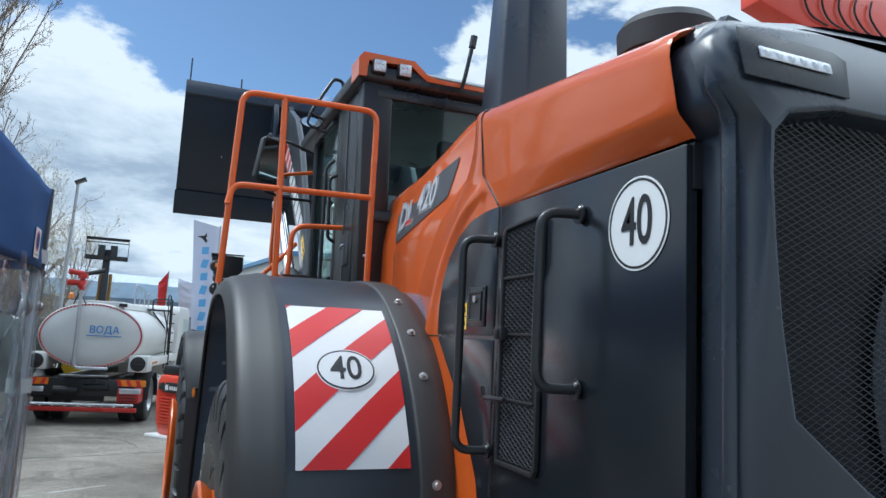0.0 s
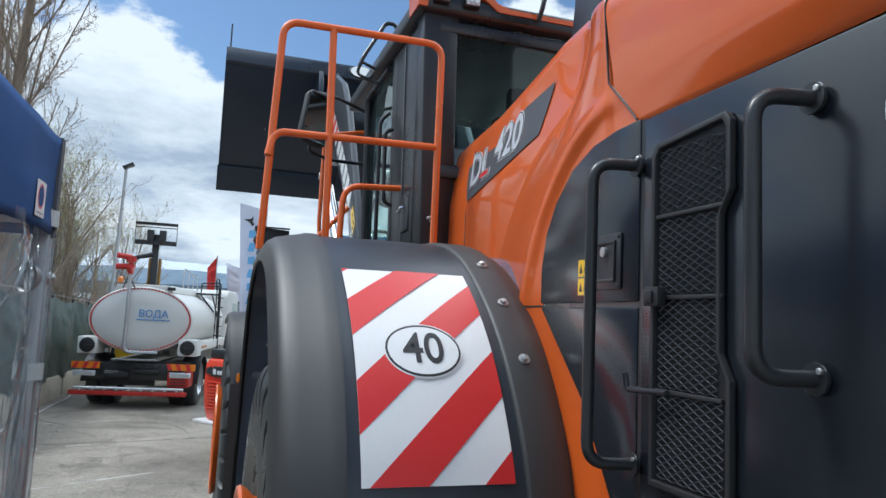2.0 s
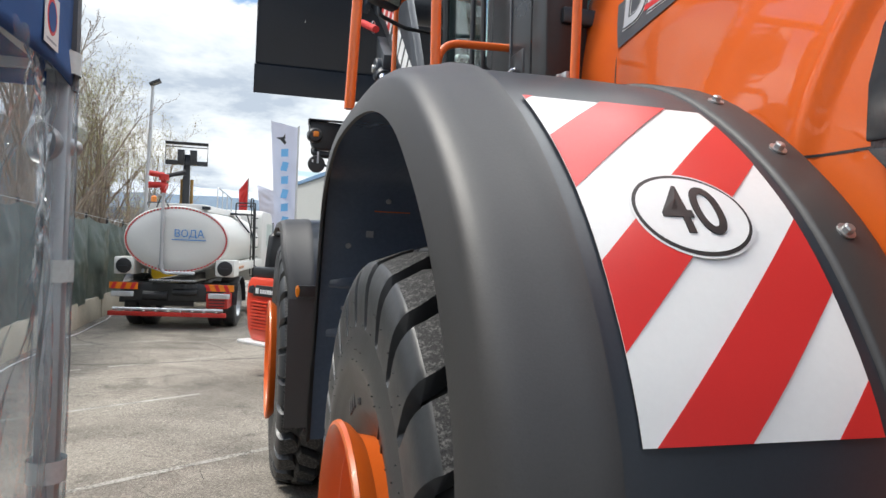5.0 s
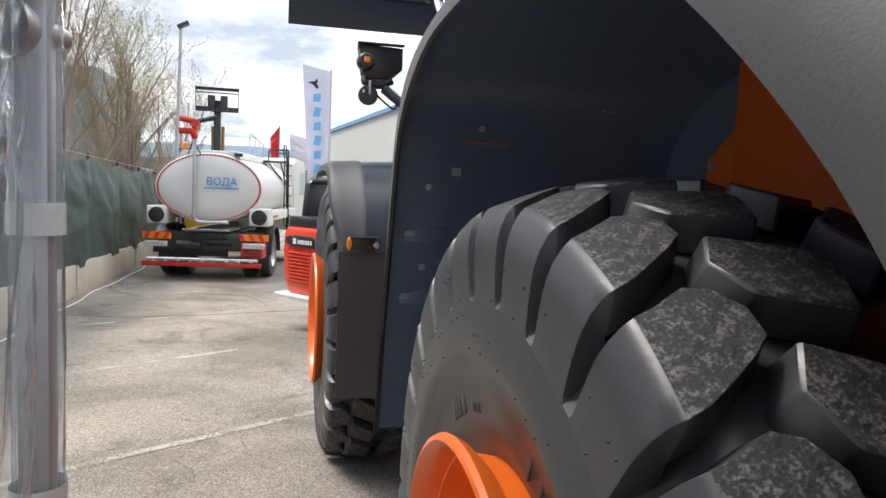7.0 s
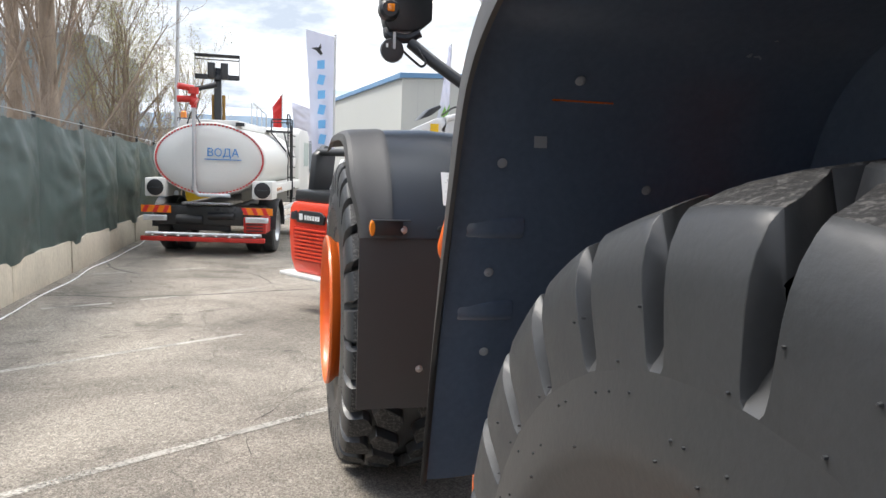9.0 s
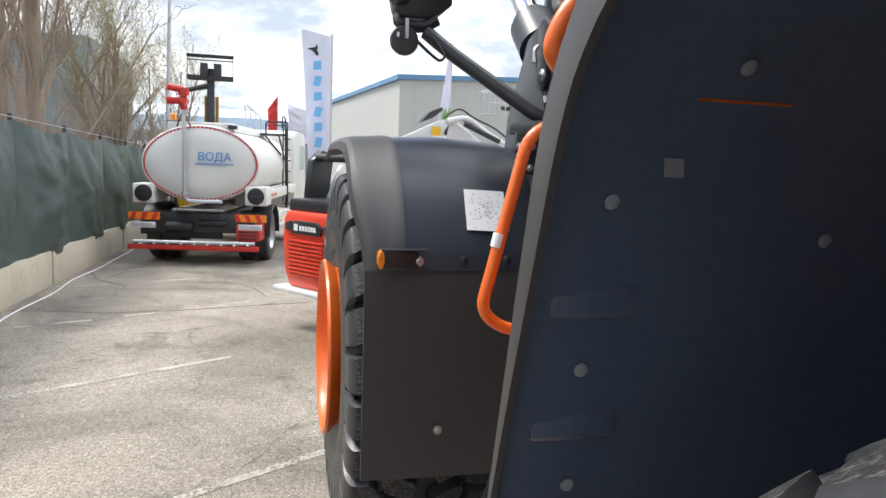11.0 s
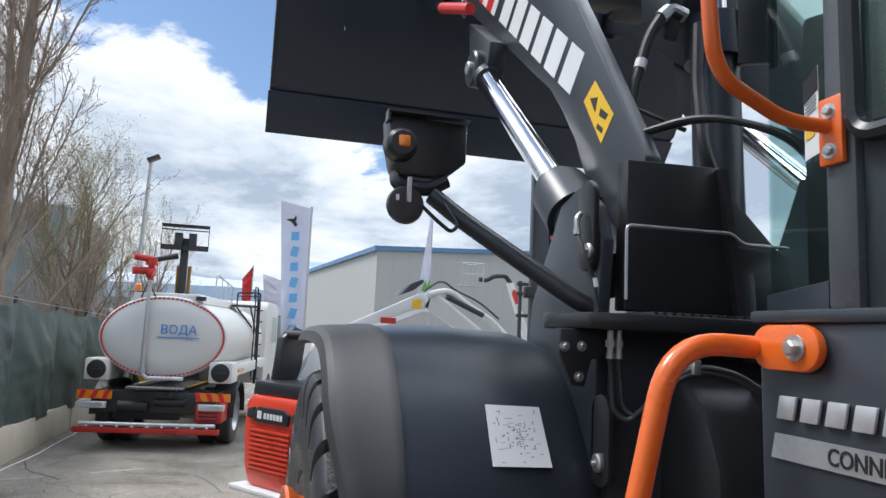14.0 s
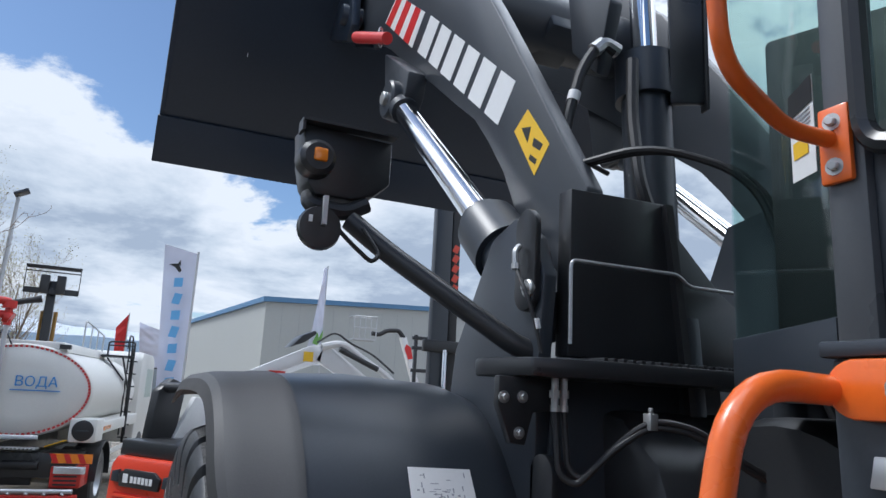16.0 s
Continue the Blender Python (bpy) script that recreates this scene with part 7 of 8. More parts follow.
for k in range(86):
    a = 2 * math.pi * k / 86
    m = TRUCK @ Matrix.Translation((1.02 * math.cos(a), 0.0, ZC + 0.667 * math.sin(a))) @ Matrix.Rotation(-math.atan2(0.65 * math.cos(a), -1.0 * math.sin(a)), 4, 'Y')
    piece("red_dash", dash, m, tank)
lettering("tank_word", "ВОДА", BLUEPRINT, truck, TRUCK @ facing((0.26, -0.040, 2.02), (1, 0, 0), (0, 0, 1)), 0.215, 0.004, 0, 0.0, 0.99, "blue painted word")
tpart("word_line", box(-0.09, 0.61, -0.042, -0.030, 1.887, 1.904), BLUEPRINT, parent=tank)
for k in range(7):
    y = 0.7 + k * 0.34
    tpart("side_mark", box(1.045, 1.056, y, y + 0.22, 1.90, 2.02), GREYPRINT, parent=tank)
tpart("tank_ridge", loft([[(-0.62, y, 2.50), (-0.55, y, 2.66), (0.55, y, 2.66), (0.62, y, 2.50)] for y in (0.05, 4.2)]), TANKW, parent=tank, bevel=0.02)
tpart("standpipe", tube([(-0.27, -0.10, 2.95), (-0.27, -0.10, 1.28), (-0.20, -0.10, 1.20), (0.42, -0.10, 1.20)], 0.035, 10, 0.08), STEEL, "galvanised standpipe")
tpart("pipe_flange", rod((-0.27, -0.10, 1.36), (-0.27, -0.10, 1.30), 0.06, 12), STEEL)
tpart("pipe_flange", rod((-0.27, -0.10, 2.80), (-0.27, -0.10, 2.84), 0.055, 12), STEEL)
mon = tpart("water_cannon", join(rod((-0.27, -0.10, 2.86), (-0.27, -0.10, 3.22), 0.055, 12), rod((-0.27, -0.10, 3.22), (-0.52, -0.25, 3.25), 0.060, 12), rod((-0.27, -0.10, 3.02), (-0.55, -0.20, 3.01), 0.065, 12), rod((-0.30, -0.1, 3.0), (-0.22, -0.1, 2.96), 0.10, 12), rod((-0.27, -0.10, 3.24), (-0.27, -0.10, 3.12), 0.10, 12)), TRUCKRED, "red water cannon", angle=40)
tpart("cannon_barrel", tube([(-0.27, -0.10, 3.2), (-0.1, 0.0, 3.26), (0.12, 0.05, 3.32)], [0.05, 0.045, 0.06], 12), MATT, parent=mon)
tpart("cannon_legs", tube([(-0.42, 0.0, 2.56), (-0.30, -0.08, 2.85), (-0.18, 0.0, 2.58)], 0.015, 6), BLACK)
tpart("beacon", join(lathe([(2.66, 0.06), (2.78, 0.055), (2.81, 0.03), (2.815, 0)], (-0.52, 0.12, 0), 'z', 14)), AMBER, "amber beacon")
tpart("rear_bar", tube([(-0.6, -0.02, 2.60), (-0.6, -0.02, 2.66), (-0.35, -0.02, 2.66)], 0.012, 6), BLACK)
tpart("rear_plate", box(0.50, 0.66, -0.02, 0.06, 2.55, 2.62), BLACK)
for s in (-1, 1):
    hb = tpart("lamp_housing", box(s * 1.02 - 0.20, s * 1.02 + 0.20, -0.06, 0.5, 1.14, 1.50), TANKW, "white rear locker with round black cover", bevel=0.03)
    tpart("round_cover", lathe([(-0.085, 0.0), (-0.085, 0.13), (-0.075, 0.155), (-0.055, 0.16)], (s * 1.02, 0, 1.32), 'y', 28), MATT, parent=hb)
    tpart("cover_arrow", join(*[box(s * 1.02 - 0.09, s * 1.02 + 0.09, -0.092, -0.085, 1.31, 1.33)]), GREY, parent=hb)
    ch = tpart("chevron_board", box(s * 0.965 - 0.28, s * 0.965 + 0.28, -0.20, -0.18, 0.845, 0.985), AMBER, "orange and yellow chevron board")
    for q in range(3):
        x = s * 0.965 - 0.22 + q * 0.19
        tpart("red_stripe", prism_y([(x - 0.04, 0.848), (x + 0.04, 0.848), (x + 0.10 * (-s), 0.982), (x + 0.10 * (-s) - 0.08, 0.982)] if s < 0 else [(x - 0.04, 0.848), (x + 0.04, 0.848), (x - 0.02, 0.982), (x - 0.10, 0.982)], -0.206, -0.199), SIGNRED, parent=ch)
    tl = tpart("tail_lamp", box(s * 0.965 - 0.24, s * 0.965 + 0.2, -0.22, -0.14, 0.69, 0.80), LENS, "clear tail lamp", bevel=0.015)
    tpart("lamp_red", box(s * 0.965 - 0.10, s * 0.965 + 0.15, -0.226, -0.219, 0.715, 0.775), SIGNRED if s > 9 else STEEL, parent=tl)
tpart("chassis", join(box(-0.5, -0.36, -0.1, 6.8, 0.75, 1.0), box(0.36, 0.5, -0.1, 6.8, 0.75, 1.0), box(-1.0, 1.0, -0.12, 0.6, 0.62, 0.98)), BLACK, bevel=0.01)
tpart("rear_step", join(box(-0.45, 0.45, -0.28, -0.05, 1.03, 1.06)), STEEL, "perforated steel step", bevel=0.004)
for q in range(16):
    tpart("step_hole", box(-0.42 + q * 0.054, -0.39 + q * 0.054, -0.285, -0.279, 1.036, 1.054), BLACK)
tpart("rear_gear", join(rod((-0.6, -0.1, 0.72), (-0.1, -0.1, 0.72), 0.10, 12), rod((0.0, -0.12, 0.80), (0.5, -0.12, 0.80), 0.07, 12), box(-0.7, 0.4, -0.05, 0.02, 0.5, 0.75)), MATT, bevel=0.01)
tpart("bumper", box(-1.22, 1.12, -0.34, -0.25, 0.31, 0.40), TRUCKRED, "red under-run bumper", bevel=0.012)
tpart("spray_bar", rod((-1.13, -0.30, 0.45), (1.05, -0.30, 0.45), 0.036, 12), STEEL, "steel spray bar")
for q in range(9):
    tpart("spray_nozzle", rod((-1.0 + q * 0.24, -0.30, 0.44), (-1.0 + q * 0.24, -0.33, 0.40), 0.028, 8), STEEL)
tpart("red_cabinet", box(0.68, 1.12, -0.18, 0.35, 0.48, 0.80), TRUCKRED, "red hose cabinet", bevel=0.03)
for q in range(4):
    tpart("cabinet_slot", box(0.74, 1.06, -0.186, -0.179, 0.52 + q * 0.06, 0.545 + q * 0.06), BLACK)


def truck_wheel(x, y, dual):
    r = 0.50
    prof = [(-0.14, 0.28), (-0.145, 0.40), (-0.13, 0.47), (-0.10, 0.50), (0.10, 0.50), (0.13, 0.47), (0.145, 0.40), (0.14, 0.28)]
    w = tpart("wheel", join(lathe(prof, (x, y, r), 'x', 36), *( [lathe(prof, (x - math.copysign(0.32, x), y, r), 'x', 36)] if dual else [])), TYRE, "black truck tyre")
    s = math.copysign(1, x)
    tpart("wheel_rim", lathe([(0.13, 0.29), (0.14, 0.28), (0.06, 0.25), (0.02, 0.12), (0.06, 0.10), (0.07, 0)] if s > 0 else [(-0.13, 0.29), (-0.14, 0.28), (-0.06, 0.25), (-0.02, 0.12), (-0.06, 0.10), (-0.07, 0)], (x, y, r), 'x', 28), STEEL, parent=w)


for x in (-1.02, 1.02):
    truck_wheel(x, 0.95, True)
    truck_wheel(x, 5.5, False)
    tpart("mudguard", loft([[(x + dx, 0.95 + r * math.cos(a), 0.52 + r * math.sin(a)) for dx, r in ((-0.2, 0.60), (0.2, 0.60), (0.2, 0.575), (-0.2, 0.575))] for a in [math.pi * q / 12 for q in range(13)]]), BLACK)
for s in (-1, 1):
    tpart("side_guard", join(box(s * 1.12 - 0.02, s * 1.12 + 0.02, 1.8, 4.7, 0.55, 0.63), box(s * 1.12 - 0.02, s * 1.12 + 0.02, 1.8, 4.7, 0.80, 0.88)), TANKW, bevel=0.005)
    tpart("running_board", box(s * 1.0 - 0.16, s * 1.0 + 0.16, 0.5, 4.6, 1.22, 1.42), TANKW, bevel=0.02)
    tpart("reflex_strip", box(s * 1.162 - 0.002, s * 1.162 + 0.002, 0.6, 1.5, 1.28, 1.34), AMBER)
cabt = tpart("truck_cab", prism_x([(4.65, 0.8), (6.9, 0.8), (6.9, 1.6), (6.75, 2.6), (6.5, 2.75), (4.8, 2.75), (4.65, 2.6)], -1.13, 1.13), TANKW, "white truck cab", bevel=0.08)
tpart("cab_window", box(1.125, 1.14, 5.5, 6.5, 1.75, 2.4), SIDEGLASS, parent=cabt)
tpart("truck_mirror", join(box(1.30, 1.48, 6.60, 6.70, 1.75, 2.35), tube([(1.13, 6.75, 2.45), (1.38, 6.7, 2.45), (1.38, 6.7, 1.7), (1.13, 6.75, 1.65)], 0.02, 6, 0.05)), BLACK, parent=cabt, bevel=0.02)
lad = tpart("ladder", join(*[rod((x_, 3.3, 0.9), (x_, 3.1, 2.75), 0.018, 6) for x_ in (1.10, 1.12)], tube([(1.10, 3.1, 2.7), (1.10, 3.05, 2.98), (1.10, 2.65, 2.98), (1.10, 2.6, 2.72)], 0.018, 6, 0.08), tube([(1.10, 3.35, 0.9), (1.10, 3.35, 2.7)], 0.018, 6), tube([(1.10, 2.9, 2.55), (1.10, 2.1, 2.55), (1.10, 3.3, 1.9)], 0.018, 6)), BLACK, "black access ladder")
for q in range(7):
    tpart("rung", rod((1.02, 3.3, 1.0 + q * 0.25), (1.20, 3.3, 1.0 + q * 0.25), 0.014, 6), BLACK, parent=lad)
inv = TRUCK.inverted()
hoop = tpart("access_hoop", join(tube([inv @ Vector(p) for p in ((-0.30, 19.5, 2.36), (-0.30, 19.5, 2.63), (0.17, 19.5, 2.65), (0.19, 19.5, 0.85))], 0.017, 8, 0.05), tube([inv @ Vector(p) for p in ((0.08, 19.7, 2.62), (0.09, 19.7, 0.85))], 0.015, 8), rod(inv @ Vector((-0.30, 19.5, 2.56)), inv @ Vector((0.17, 19.5, 2.57)), 0.012, 8), tube([inv @ Vector(p) for p in ((-0.30, 19.5, 2.32), (0.04, 19.5, 1.90))], 0.016, 8)), BLACK, "black hoop over the access ladder")
tpart("hoop_platform", move(box(-0.42, 0.19, 19.4, 20.0, 2.335, 2.375), inv), BLACK, parent=hoop, bevel=0.006)
tpart("top_railing", join(tube([(0.45, 1.8, 2.66), (0.45, 1.8, 3.15), (0.45, 3.6, 3.0), (0.45, 3.6, 2.66)], 0.016, 6, 0.06), rod((0.45, 2.4, 2.66), (0.45, 2.4, 3.1), 0.014, 6), rod((0.45, 3.0, 2.66), (0.45, 3.0, 3.05), 0.014, 6)), STEEL)

# ---- telehandler mast behind the truck ----
mast = root("telehandler", (-1.0, 26.0, -0.39), "black fork carriage of a telehandler standing behind the truck", "telehandler")
MZ = Matrix.Translation((-1.87, 24.2, -0.74))
part("boom", move(join(box(-0.10, 0.10, 0.0, 0.22, 1.2, 5.0)), MZ), BLACK, mast, bevel=0.02)
part("boom_jib", move(tube([(0.0, 0.1, 1.3), (0.1, 2.2, 0.9)], 0.16, 8), MZ), BLACK, mast)
part("fork_carriage", move(join(box(-0.62, 0.62, -0.1, -0.02, 5.28, 5.36), box(-0.62, 0.62, -0.1, -0.02, 5.20, 5.225), box(-0.60, 0.60, -0.1, -0.02, 4.66, 4.80), box(-0.62, -0.60, -0.1, -0.06, 4.66, 5.36), box(0.60, 0.62, -0.1, -0.06, 4.66, 5.36), box(-0.26, -0.06, -0.2, 0.05, 4.66, 5.12), box(0.10, 0.30, -0.2, 0.05, 4.66, 5.12)), MZ), BLACK, mast, bevel=0.012)
part("lift_cylinder", move(join(rod((-0.15, 0.3, 1.2), (-0.15, 0.3, 4.25), 0.045, 10), rod((0.15, 0.3, 1.2), (0.15, 0.3, 4.25), 0.05, 10)), MZ), OCHRE, mast)
part("chassis", move(box(-1.0, 1.0, 0.6, 4.5, 0.6, 2.1), MZ), YELLOW, mast, bevel=0.1)
for x in (-0.9, 0.9):
    for y in (1.2, 3.8):
        part("wheel", move(lathe([(-0.2, 0.3), (-0.2, 0.52), (-0.12, 0.6), (0.12, 0.6), (0.2, 0.52), (0.2, 0.3)], (x, y, 0.98), 'x', 24, True), MZ), TYRE, mast)

# ---- red compact machine beyond the loader's front wheel ----
RM = Matrix.Translation((0.0, 11.45, -0.07)) @ Matrix.Rotation(radians(-55), 4, 'Z') @ Matrix.Diagonal((1.12, 1, 1, 1))
redm = root("compact_loader", (0.8, 12.5, -0.1), "red compact loader with black grille plate and white boom", "loader")


def rpart(name, geo, mat_, label="", parent=None, **kw):
    return part(name, move(geo, RM), mat_, parent or redm, label, **kw)


body = rpart("rear_body", loft([[(x, y, z) for x, z in ((0.10, 0.45), (0.02, 0.62), (-0.02, 0.95), (0.0, 1.24), (0.06, 1.32), (0.72, 1.32), (0.78, 1.24), (0.80, 0.95), (0.78, 0.6), (0.70, 0.45))] for y in (0.0, 0.08, 1.6)]), MCRED, "red rear body", bevel=0.03)
rpart("grille_field", prism_y([(0.12, 0.60), (0.08, 0.95), (0.10, 1.02), (0.66, 1.02), (0.68, 0.95), (0.66, 0.60)], -0.012, 0.01), TRUCKRED, parent=body)
for q in range(9):
    z = 0.62 + q * 0.045
    rpart("grille_slat", box(0.12, 0.66, -0.035, -0.005, z, z + 0.022), MCRED, parent=body, bevel=0.004)
lpn = rpart("name_plate", prism_y([(0.16, 1.07), (0.14, 1.17), (0.22, 1.22), (0.56, 1.22), (0.64, 1.17), (0.62, 1.07)], -0.03, 0.0), BLACK, "black name plate", bevel=0.008)
for q in range(6):
    rpart("mark_block", box(0.30 + q * 0.045, 0.332 + q * 0.045, -0.034, -0.029, 1.11, 1.165), WHITE, parent=lpn)
rpart("mark_head", box(0.21, 0.27, -0.034, -0.029, 1.105, 1.18), WHITE, parent=lpn)
for x in (0.05, 0.66):
    rpart("rear_light", prism_y([(x, 1.10), (x + 0.10, 1.10), (x + 0.09, 1.21), (x + 0.01, 1.19)], -0.03, 0.02), GREY, parent=body, bevel=0.01)
rpart("rear_bumper", box(-0.06, 0.86, -0.10, 0.10, 0.40, 0.45), WHITEMC, "white rear bumper strip", bevel=0.015)
rpart("engine_cover", loft([[(0.0, y, z0) for z0 in ()] or [(0.02, y, 1.32), (0.78, y, 1.32), (0.76, y, 1.46), (0.04, y, 1.46)] for y in (0.05, 1.5)]), BLACK, "black engine cover", bevel=0.02)
rpart("boom_pivot", prism_x([(0.25, 1.45), (0.30, 1.90), (0.45, 2.02), (0.62, 1.96), (0.55, 1.45)], 0.02, 0.12), BLACK, bevel=0.02)
rpart("boom_link", rod((0.05, 0.4, 1.93), (0.75, 0.4, 1.93), 0.05, 12), BLACK)
rpart("boom_guard", prism_x([(0.5, 1.45), (0.7, 1.85), (2.6, 1.60), (2.6, 1.35)], 0.10, 0.16), WHITEMC, "white boom side", bevel=0.01)
rpart("boom_guard", prism_x([(0.5, 1.45), (0.7, 1.85), (2.6, 1.60), (2.6, 1.35)], 0.80, 0.86), WHITEMC, "white boom side", bevel=0.01)
for x in (0.92, -0.02):
    for y in (0.75, 2.1):
        w = rpart("wheel", lathe([(-0.16, 0.25), (-0.165, 0.38), (-0.13, 0.47), (0.13, 0.47), (0.165, 0.38), (0.16, 0.25)], (x, y if x > 0 else y + 0.6, 0.48), 'x', 36), TYRE, "black machine tyre")
        for q in range(18):
            a = 2 * math.pi * q / 18
            rpart("tread_bar", move(box(-0.16, 0.16, -0.035, 0.035, 0.46, 0.50), Matrix.Translation((x, y if x > 0 else y + 0.6, 0.48)) @ Matrix.Rotation(a, 4, 'X') @ Matrix.Rotation(0.5, 4, 'Z')), TYRE, parent=w)

# ---- white machines with raised arms ----
wm = root("white_loader", (3.4, 16.5, -0.2), "white compact loader with folded arms", "loader")
for dx, dy in ((0, 0), (0.62, 0.9)):
    part("lift_arm", move(join(loft([[(1.55, 0, 1.85), (1.55, 0.10, 1.85), (1.62, 0.10, 2.05), (1.62, 0, 2.05)], [(2.75, 0, 2.35), (2.75, 0.10, 2.35), (2.80, 0.10, 2.62), (2.80, 0, 2.62)], [(3.0, 0, 2.36), (3.0, 0.10, 2.36), (3.05, 0.10, 2.66), (3.05, 0, 2.66)]]), loft([[(2.9, 0, 2.40), (2.9, 0.10, 2.40), (3.05, 0.10, 2.66), (3.05, 0, 2.66)], [(3.75, 0, 1.9), (3.75, 0.10, 1.9), (3.95, 0.10, 2.05), (3.95, 0, 2.05)]])), Matrix.Translation((dx * 0.6, 15.9 + dy, 0))), WHITEMC, wm, "white lift arm", bevel=0.015)
part("arm_link", tube([(3.0, 15.9, 2.62), (3.35, 15.9, 2.72), (3.75, 15.9, 2.45), (4.2, 15.9, 2.2), (4.45, 15.9, 1.95)], 0.06, 8, 0.2), WHITEMC, wm)
part("arm_hose", tube([(2.9, 15.85, 2.68), (3.2, 15.85, 2.90), (3.45, 15.85, 2.72), (3.9, 15.85, 2.55), (4.3, 15.85, 2.25)], 0.018, 6, 0.2), RUBBER, wm)
part("arm_cylinder", rod((3.3, 15.86, 2.60), (4.0, 15.86, 2.30), 0.05, 10), BLACK, wm)
part("arm_label", box(2.70, 2.86, 15.885, 15.897, 2.36, 2.52), YELLOW, wm)
part("arm_mark", box(2.15, 2.42, 15.885, 15.897, 2.08, 2.18), TRUCKRED, wm)
part("black_visor", loft([[(2.55, y, 2.60), (2.75, y, 2.82), (2.98, y, 2.92), (3.0, y, 2.86), (2.8, y, 2.70)] for y in (16.3, 16.9)]), BLACK, wm, bevel=0.02)
part("body", box(1.9, 4.2, 15.95, 18.0, 0.5, 1.9), WHITEMC, wm, bevel=0.1)
for x in (2.2, 3.9):
    for y in (16.2, 17.7):
        part("wheel", lathe([(-0.18, 0.3), (-0.18, 0.5), (-0.12, 0.58), (0.12, 0.58), (0.18, 0.5), (0.18, 0.3)], (x, y, 0.37), 'x', 24, True), TYRE, wm)
lift = root("boom_lift", (9.5, 33.0, -0.5), "white aerial work platform with a basket", "boom lift")
part("boom", join(loft([[(11.2, 33, -0.3), (11.5, 33, -0.3), (11.5, 33.3, -0.3), (11.2, 33.3, -0.3)], [(9.55, 33, 5.0), (9.80, 33, 5.05), (9.80, 33.3, 5.05), (9.55, 33.3, 5.0)]])), WHITEMC, lift, "white telescopic boom", bevel=0.02)
part("boom_mark", move(prism_y([(-0.11, -0.35), (0.11, -0.35), (0.15, 0.2), (0.0, 0.42), (-0.15, 0.2)], 0, 0.02), Matrix.Translation((9.93, 32.97, 4.30)) @ Matrix.Rotation(radians(-17), 4, 'Y')), SIGNRED, lift)
part("jib", tube([(9.7, 33.1, 5.0), (9.45, 33.1, 5.35), (8.9, 33.1, 5.30), (8.55, 33.1, 5.05), (8.2, 33.1, 5.1)], 0.11, 8, 0.15), MATT, lift)
part("basket", join(box(7.3, 8.3, 32.8, 33.5, 4.70, 4.78), *[rod((7.3 + q * 0.25, 32.8, 4.75), (7.3 + q * 0.25, 32.8, 5.85), 0.025, 6) for q in range(5)], rod((7.3, 32.8, 5.85), (8.3, 32.8, 5.85), 0.03, 6), rod((7.3, 32.8, 5.3), (8.3, 32.8, 5.3), 0.025, 6), rod((7.3, 32.8, 5.85), (7.3, 33.5, 5.85), 0.03, 6), rod((7.3, 33.5, 5.85), (8.3, 33.5, 5.85), 0.03, 6)), STEEL, lift)
part("chassis", box(10.4, 12.6, 32.2, 34.2, -0.5, 0.9), WHITEMC, lift, bevel=0.08)
lift.location.x += 1.45
lift.scale.z = 0.88
rack = root("tool_rack", (5.2, 17.5, -0.2), "black upright steel frame of a lift mast", "mast")
for x in (5.30, 5.60, 5.90):
    part("upright", box(x, x + 0.06, 17.4, 17.48, -0.22, 3.1), BLACK if x != 5.60 else STEEL, rack, bevel=0.006)
for z in (2.35, 2.8, 3.0):
    part("cross_bar", box(5.25, 6.0, 17.38, 17.46, z, z + 0.07), BLACK, rack, bevel=0.006)

# ---- flags ----


def cloth(x0, x1, ztop, zbot, y, seed, top_slope=0.0, taper=0.0):
    v, f = [], []
    n, rows = 16, 44
    for i in range(n + 1):
        t = i / n
        for j in range(rows + 1):
            s = j / rows
            left = x0 + taper * s
            x = left + (x1 - left) * t
            z = ztop + (zbot - ztop) * s + top_slope * (1 - t) * (1 - s)
            d = 0.07 * (1 - t) * (math.sin(6 * s + seed) + 0.5 * math.sin(13 * s + 2 * t + seed)) + 0.03 * noise.noise((t * 3, s * 9, seed))
            v.append((x, y + d, z))
    for i in range(n):
        for j in range(rows):
            a = i * (rows + 1) + j
            f.append((a, a + 1, a + rows + 2, a + rows + 1))
    return v, f


flag = root("feather_flag", (1.35, 22.4, -0.3), "tall white advertising flag with blue letter shapes on a pole", "flag")
part("pole", rod((1.36, 22.42, -0.3), (1.36, 22.42, 5.14), 0.028, 8), STEEL, flag)
part("flag_cloth", cloth(0.56, 1.33, 5.08, 1.2, 22.4, 0.7, 0.16, 0.25), FLAGW, flag, "white flag cloth", angle=180)
part("flag_emblem", join(plate([(-0.16, 0.02), (-0.02, -0.03), (0.10, -0.16), (0.15, -0.10), (0.06, 0.06), (-0.05, 0.05)], facing((0.86, 22.28, 4.70), (1, 0, 0), (0, 0, 1)), 0.01), plate([(0.02, 0.02), (0.10, 0.16), (0.12, 0.02)], facing((0.86, 22.28, 4.70), (1, 0, 0), (0, 0, 1)), 0.01)), SIGNBLACK, flag)
for q in range(7):
    m = facing((0.97 + 0.012 * q, 22.27, 4.30 - q * 0.40), (1, 0, 0), (0, 0, 1))
    part("letter_block", plate([(-0.12, -0.12), (0.06, -0.14), (0.12, 0.12), (-0.06, 0.14)] if q % 2 else [(-0.10, -0.12), (0.10, -0.10), (0.10, 0.13), (-0.10, 0.10)], m, 0.01), FLAGB, flag)
flag2 = root("small_flag", (4.05, 20, -0.2), "narrow white flag with a green mark on a pole", "flag")
